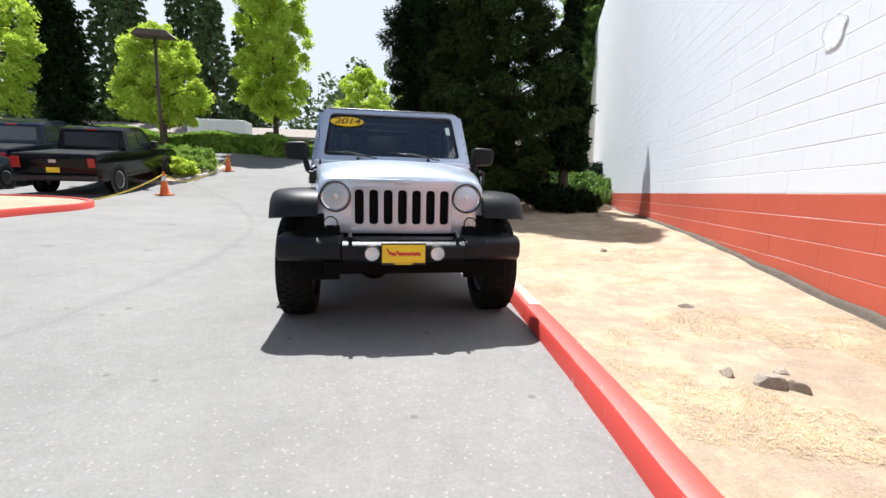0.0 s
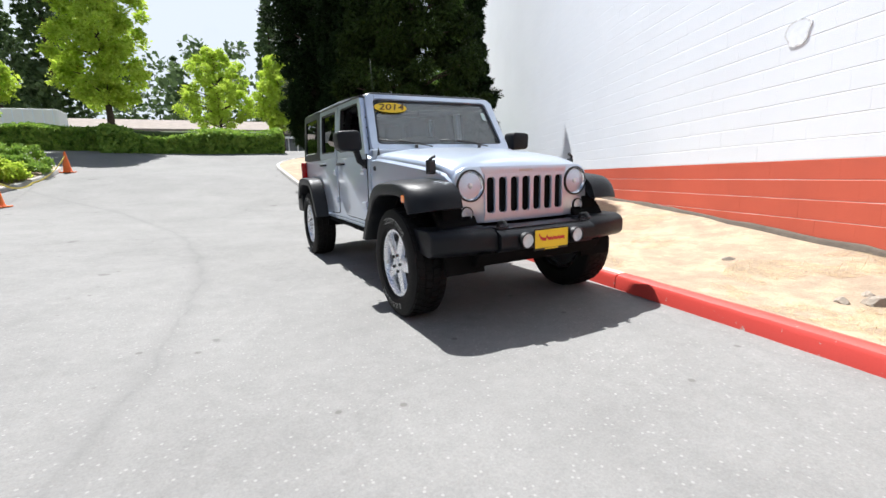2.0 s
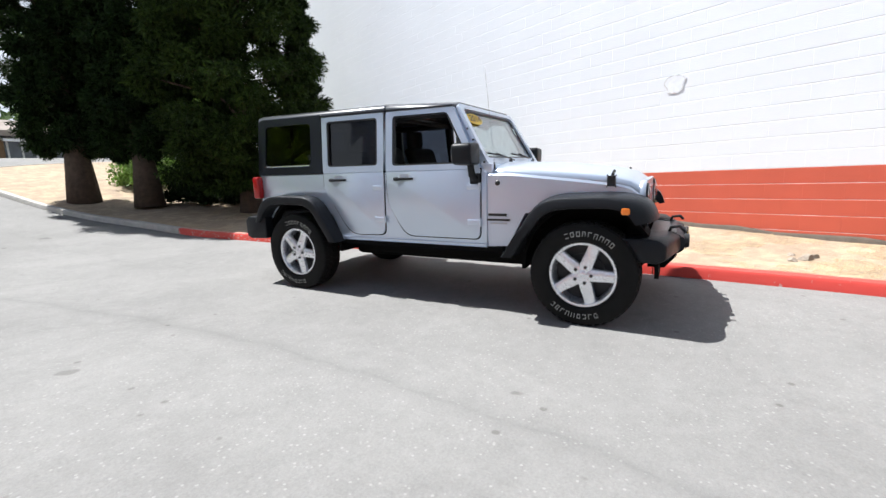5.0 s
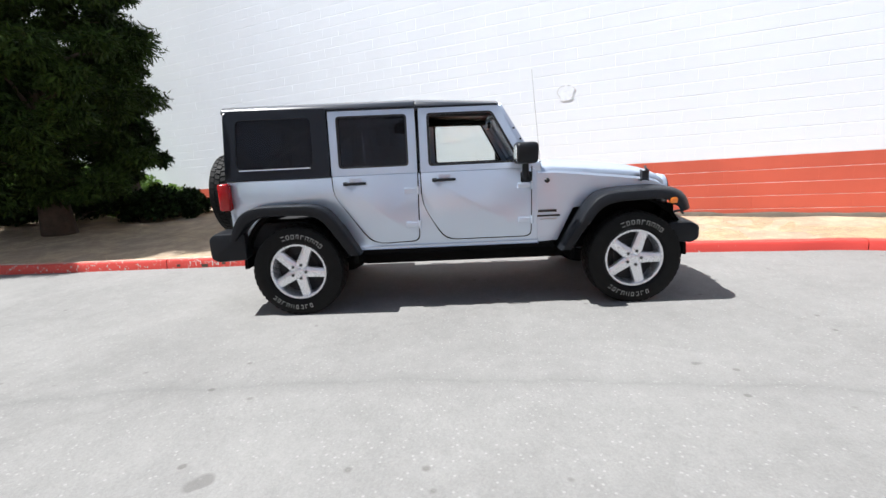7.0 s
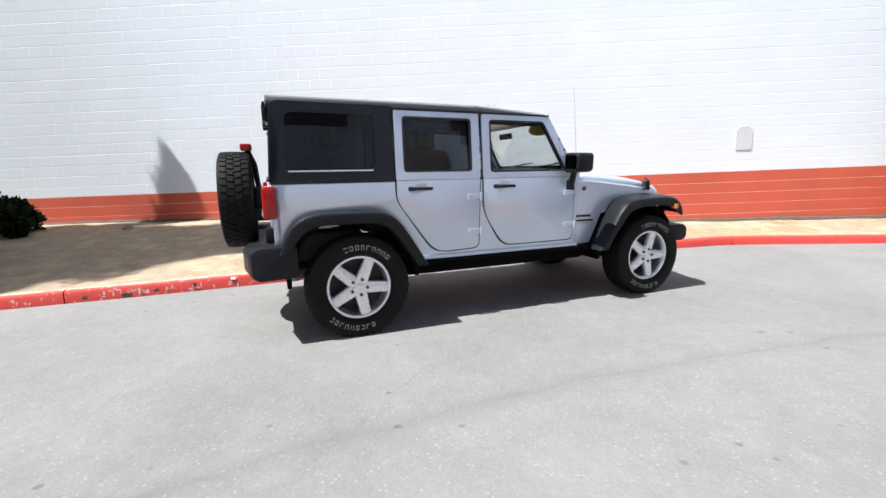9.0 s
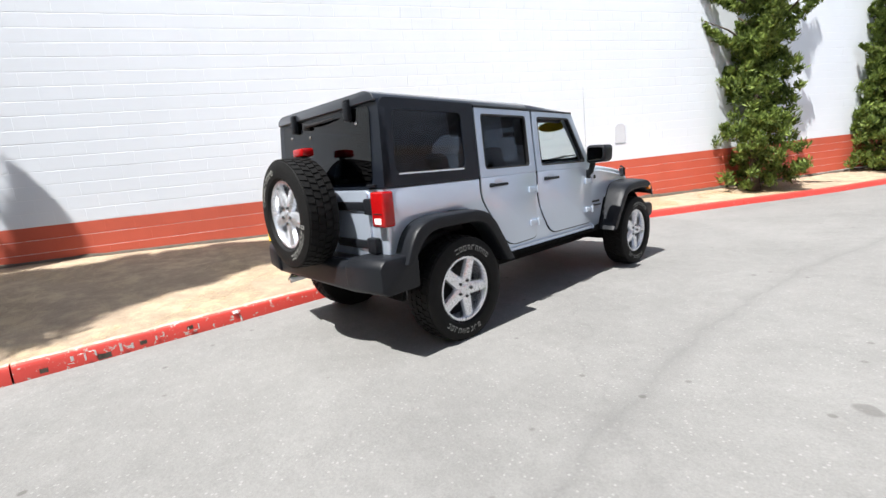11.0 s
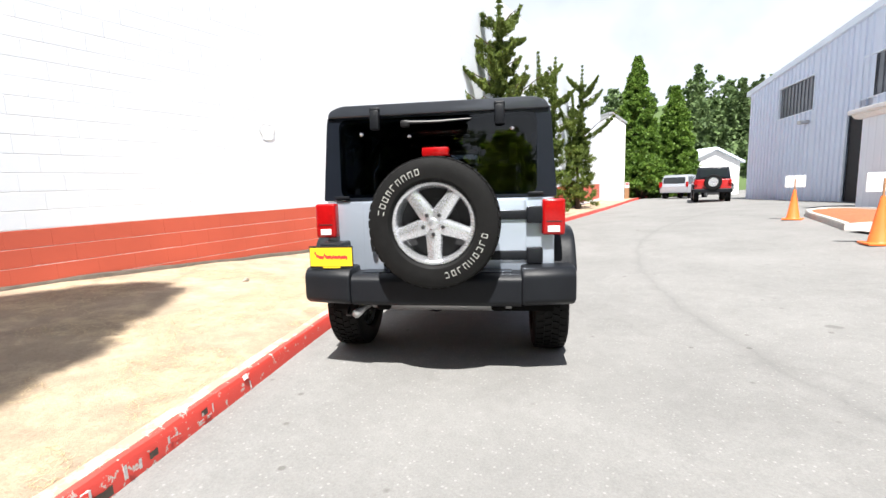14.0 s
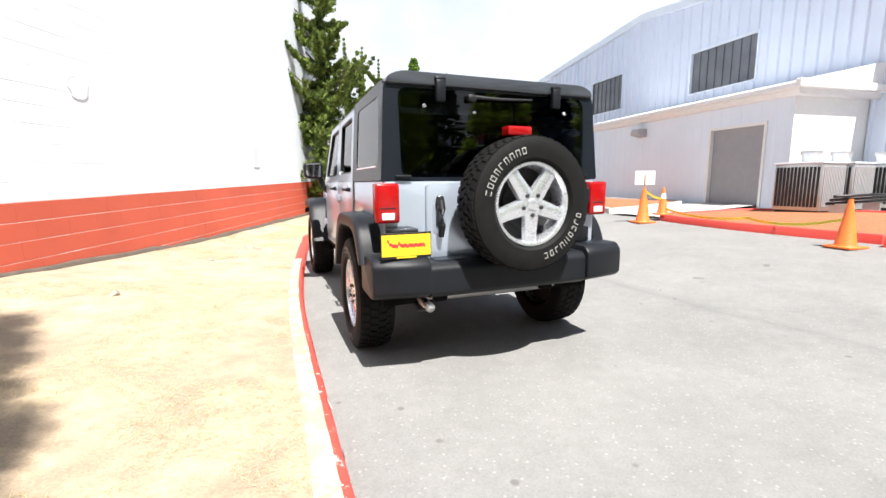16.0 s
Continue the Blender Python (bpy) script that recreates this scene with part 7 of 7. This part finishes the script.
tape([(-6.45, 15.35, zA + 0.66), (-6.6, 18.6, float(land(-6.6, 18.6)) + 0.12), (-6.3, 21.25, float(land(-6.3, 21.3)) + 0.6)], 0.18, "yellow caution tape sagging between two cones")
tape([(-6.12, 2.2, 0.25 + 0.74), (-6.75, 2.15, 0.27 + 0.5)], 0.05, "yellow caution tape between cones at the path")
tape([(-6.75, 2.15, 0.27 + 0.3), (-6.6, 4.2, 0.27 + 0.22), (-5.85, 6.1, 0.24 + 0.4)], 0.1, "yellow caution tape lying slack over the mulch")


# ---- air-conditioning units by the annexe ----
def condenser(x, y, yaw, label):
    root = thing("condenser_unit", pose(x, y, 0.50, 0, 0, yaw), label, "air conditioner", "condenser units on a slab")
    part("casing", bx((-0.45, -0.42, 0.06), (0.45, 0.42, 1.0), 0.02), M["galv"], root, smooth=True, angle=35)
    part("top_panel", bx((-0.47, -0.44, 0.995), (0.47, 0.44, 1.03), 0.01), M["metal_white"], root)
    for i in range(14):
        x0 = -0.41 + i * 0.06
        part("louvre", bx((x0, 0.42, 0.14), (x0 + 0.035, 0.436, 0.93), 0.0), M["grey_door"], root)
    # louvres on the side turned from the sun: shade painted in as near-black
    for i in range(12):
        y0 = -0.38 + i * 0.065
        part("louvre", bx((0.45, y0, 0.14), (0.466, y0 + 0.04, 0.93), 0.0), M["dark"], root)
    part("fan_hood", lathe([(0.16, 1.03), (0.16, 1.16), (0.19, 1.2), (0.19, 1.26), (0.001, 1.28)], 20), M["galv"], root, smooth=True, angle=40)
    part("feet", bx((-0.4, -0.38, 0.0), (0.4, 0.38, 0.06)), M["dark"], root)


slab = part("unit_slab", bx((-10.6, 3.35, 0.36), (-8.2, 5.0, 0.50), 0.01), M["kerb_bare"])
tagged(slab, "concrete slab under the condenser units", "slab", kind="structure")
condenser(-8.75, 3.95, 5, "grey condenser unit, one louvred side coloured dark as shade")
condenser(-9.75, 3.95, 5, "grey condenser unit with a hooded fan")
condenser(-11.1, 4.1, 5, "grey condenser unit further along the wall")
pp = thing("pipe_run", Matrix(), "black insulated pipes on low brackets beside the condenser units", "pipes")
for k in range(3):
    part("pipe", tube(bmesh.new(), ((-8.3, 4.55 + 0.06 * k, 0.72 + 0.07 * k), (-9.5, 4.62 + 0.06 * k, 0.74 + 0.07 * k), (-12.5, 4.7 + 0.06 * k, 0.76 + 0.07 * k)), 0.028, 8), M["black_gloss"], pp, smooth=True)
for x in (-8.5, -9.6, -10.8, -12.0):
    part("bracket", bx((x - 0.02, 4.5, 0.36), (x + 0.02, 4.78, 0.72)), M["galv"], pp)


# ---- small things on the verge and wall ----
def verge_height(x, y, cache={}):
    if "t" not in cache:
        from mathutils.bvhtree import BVHTree
        cache["t"] = BVHTree.FromPolygons([v.co for v in VERGE.data.vertices], [tuple(p.vertices) for p in VERGE.data.polygons])
    hit = cache["t"].ray_cast(Vector((x, y, 9)), Vector((0, 0, -1)))
    return hit[0].z if hit[0] else None


def stone(x, y, s, seed, label="weathered grey-brown stone lying on the dry verge"):
    """A broken lump: a coarse ball cut by flat faces."""
    r = random.Random(seed)
    bm = bmesh.new()
    bmesh.ops.create_icosphere(bm, subdivisions=3, radius=1)
    cuts = [(Vector((r.uniform(-1, 1), r.uniform(-1, 1), r.uniform(-0.2, 1))).normalized(), r.uniform(0.45, 0.8)) for _ in range(9)]
    for v in bm.verts:
        for nrm, d in cuts:
            over = v.co.dot(nrm) - d
            if over > 0:
                v.co -= nrm * over
        v.co *= 1 + 0.12 * noise.noise(v.co * 3 + Vector((seed, 0, 0)))
        v.co = Vector((v.co.x * s[0], v.co.y * s[1], max(v.co.z, -0.35) * s[2]))
    ob = part("stone", bm, M["rock"], m=pose(x, y, (verge_height(x, y) or 0.2) + 0.18 * s[2], 0, 0, r.uniform(0, 360)), smooth=True, angle=22)
    tagged(ob, label, "stone", "stones on the verge")


stone(2.0, 1.80, (0.095, 0.07, 0.065), 1, "broken grey-brown stone half sunk in the dry verge")
stone(2.10, 1.70, (0.065, 0.05, 0.05), 2)
stone(2.19, 1.88, (0.05, 0.04, 0.03), 3)
stone(1.9, 1.93, (0.06, 0.05, 0.04), 7)
stone(2.5, 3.0, (0.07, 0.05, 0.03), 4)
stone(3.0, 5.2, (0.06, 0.05, 0.04), 5)
stone(5.3, 9.6, (0.12, 0.1, 0.08), 6)


def dry_grass():
    rng = np.random.default_rng(6)
    roots = []
    k = spline(KERB, 0.3)
    while len(roots) < 75000:
        y = rng.uniform(-6, 13)
        t = rng.random()
        kx = float(np.interp(y, k[:120, 1], k[:120, 0]))
        x = kx + 0.2 + (float(wall_x(y)) - kx - 0.2) * t
        if noise.noise((x * 1.1, y * 1.1, 4)) + 0.35 * noise.noise((x * 4, y * 4, 9)) < 0.05:
            continue
        z = verge_height(x, y)
        if z is not None:
            roots.append((x, y, z + 0.005))
    ob = part("dry_grass", leaf_mesh("dry_grass", np.array(roots), 0.0023, rng, 0.0, 21.0, None, 0.3), M["straw"])
    tagged(ob, "scattered bleached straw and dry grass on the verge", "dry grass", kind="stuff")


dry_grass()
for i, (x, y, r, h) in enumerate(((5.6, 11.9, 0.8, 0.9), (6.3, 13.2, 1.0, 1.1), (5.2, 13.9, 1.2, 1.3), (7.2, 14.6, 1.1, 1.3), (4.2, 15.2, 1.1, 1.2), (6.2, 16.2, 1.5, 1.7), (8.3, 17.2, 1.4, 1.8), (4.6, 18.5, 1.3, 1.4))):
    z = verge_height(x, y) or 0.4
    bush((x, y, z - 0.05), (r, r, h), 140 + i, M["leaf"] if i % 2 else M["pine"], "straggly green shrub under the conifers" if i % 2 else "dark green shrub under the conifers", 60, 150, 0.06, "undergrowth")
tree("broadleaf_tree", (12.2, 24.5, 1.2), 11.0, 1.5, lambda t: 1.9 * round_shape(t), 0.7, 110, 0.15, 190, M["leaf"], 0.18, 39, "leafy green tree beyond the end of the wall", shell=0.4)

# plate and old patch on the wall
pl = thing("wall_plate", WALL_M @ Matrix.Translation((-4.72, 0.004, 0.40)), "pale grey arched cover plate on the white wall", "plate")
part("plate", prism(bmesh.new(), rounded([(-0.15, 0.0), (0.15, 0.0), (0.15, 0.36), (0.07, 0.43), (-0.07, 0.43), (-0.15, 0.36)], 0.02), "y", 0.0, 0.008, 0.002), plain("grey_plate", (0.66, 0.68, 0.72), 0.6, var=0.05), pl)
pt = thing("wall_patch", WALL_M @ Matrix.Translation((0.0, 0.004, 1.28)), "old filled patch on the white wall with a cracked outline", "patch")
po = [((0.145 + 0.018 * math.sin(3 * a) + 0.012 * math.sin(7 * a + 1)) * math.cos(a), (0.15 + 0.02 * math.cos(2 * a)) * math.sin(a)) for a in (2 * math.pi * i / 28 for i in range(28))]
part("crack", ring(bmesh.new(), po, [(u * 0.86, v * 0.88) for u, v in po], "y", -0.001, 0.004), plain("patch_edge", (0.68, 0.70, 0.74), 0.8, var=0.4, scale=22), pt)
part("filler", prism(bmesh.new(), [(u * 0.86, v * 0.88) for u, v in po], "y", -0.001, 0.003), plain("patch_filler", (0.80, 0.84, 0.895), 0.8, var=0.08, scale=14), pt)

blocks()
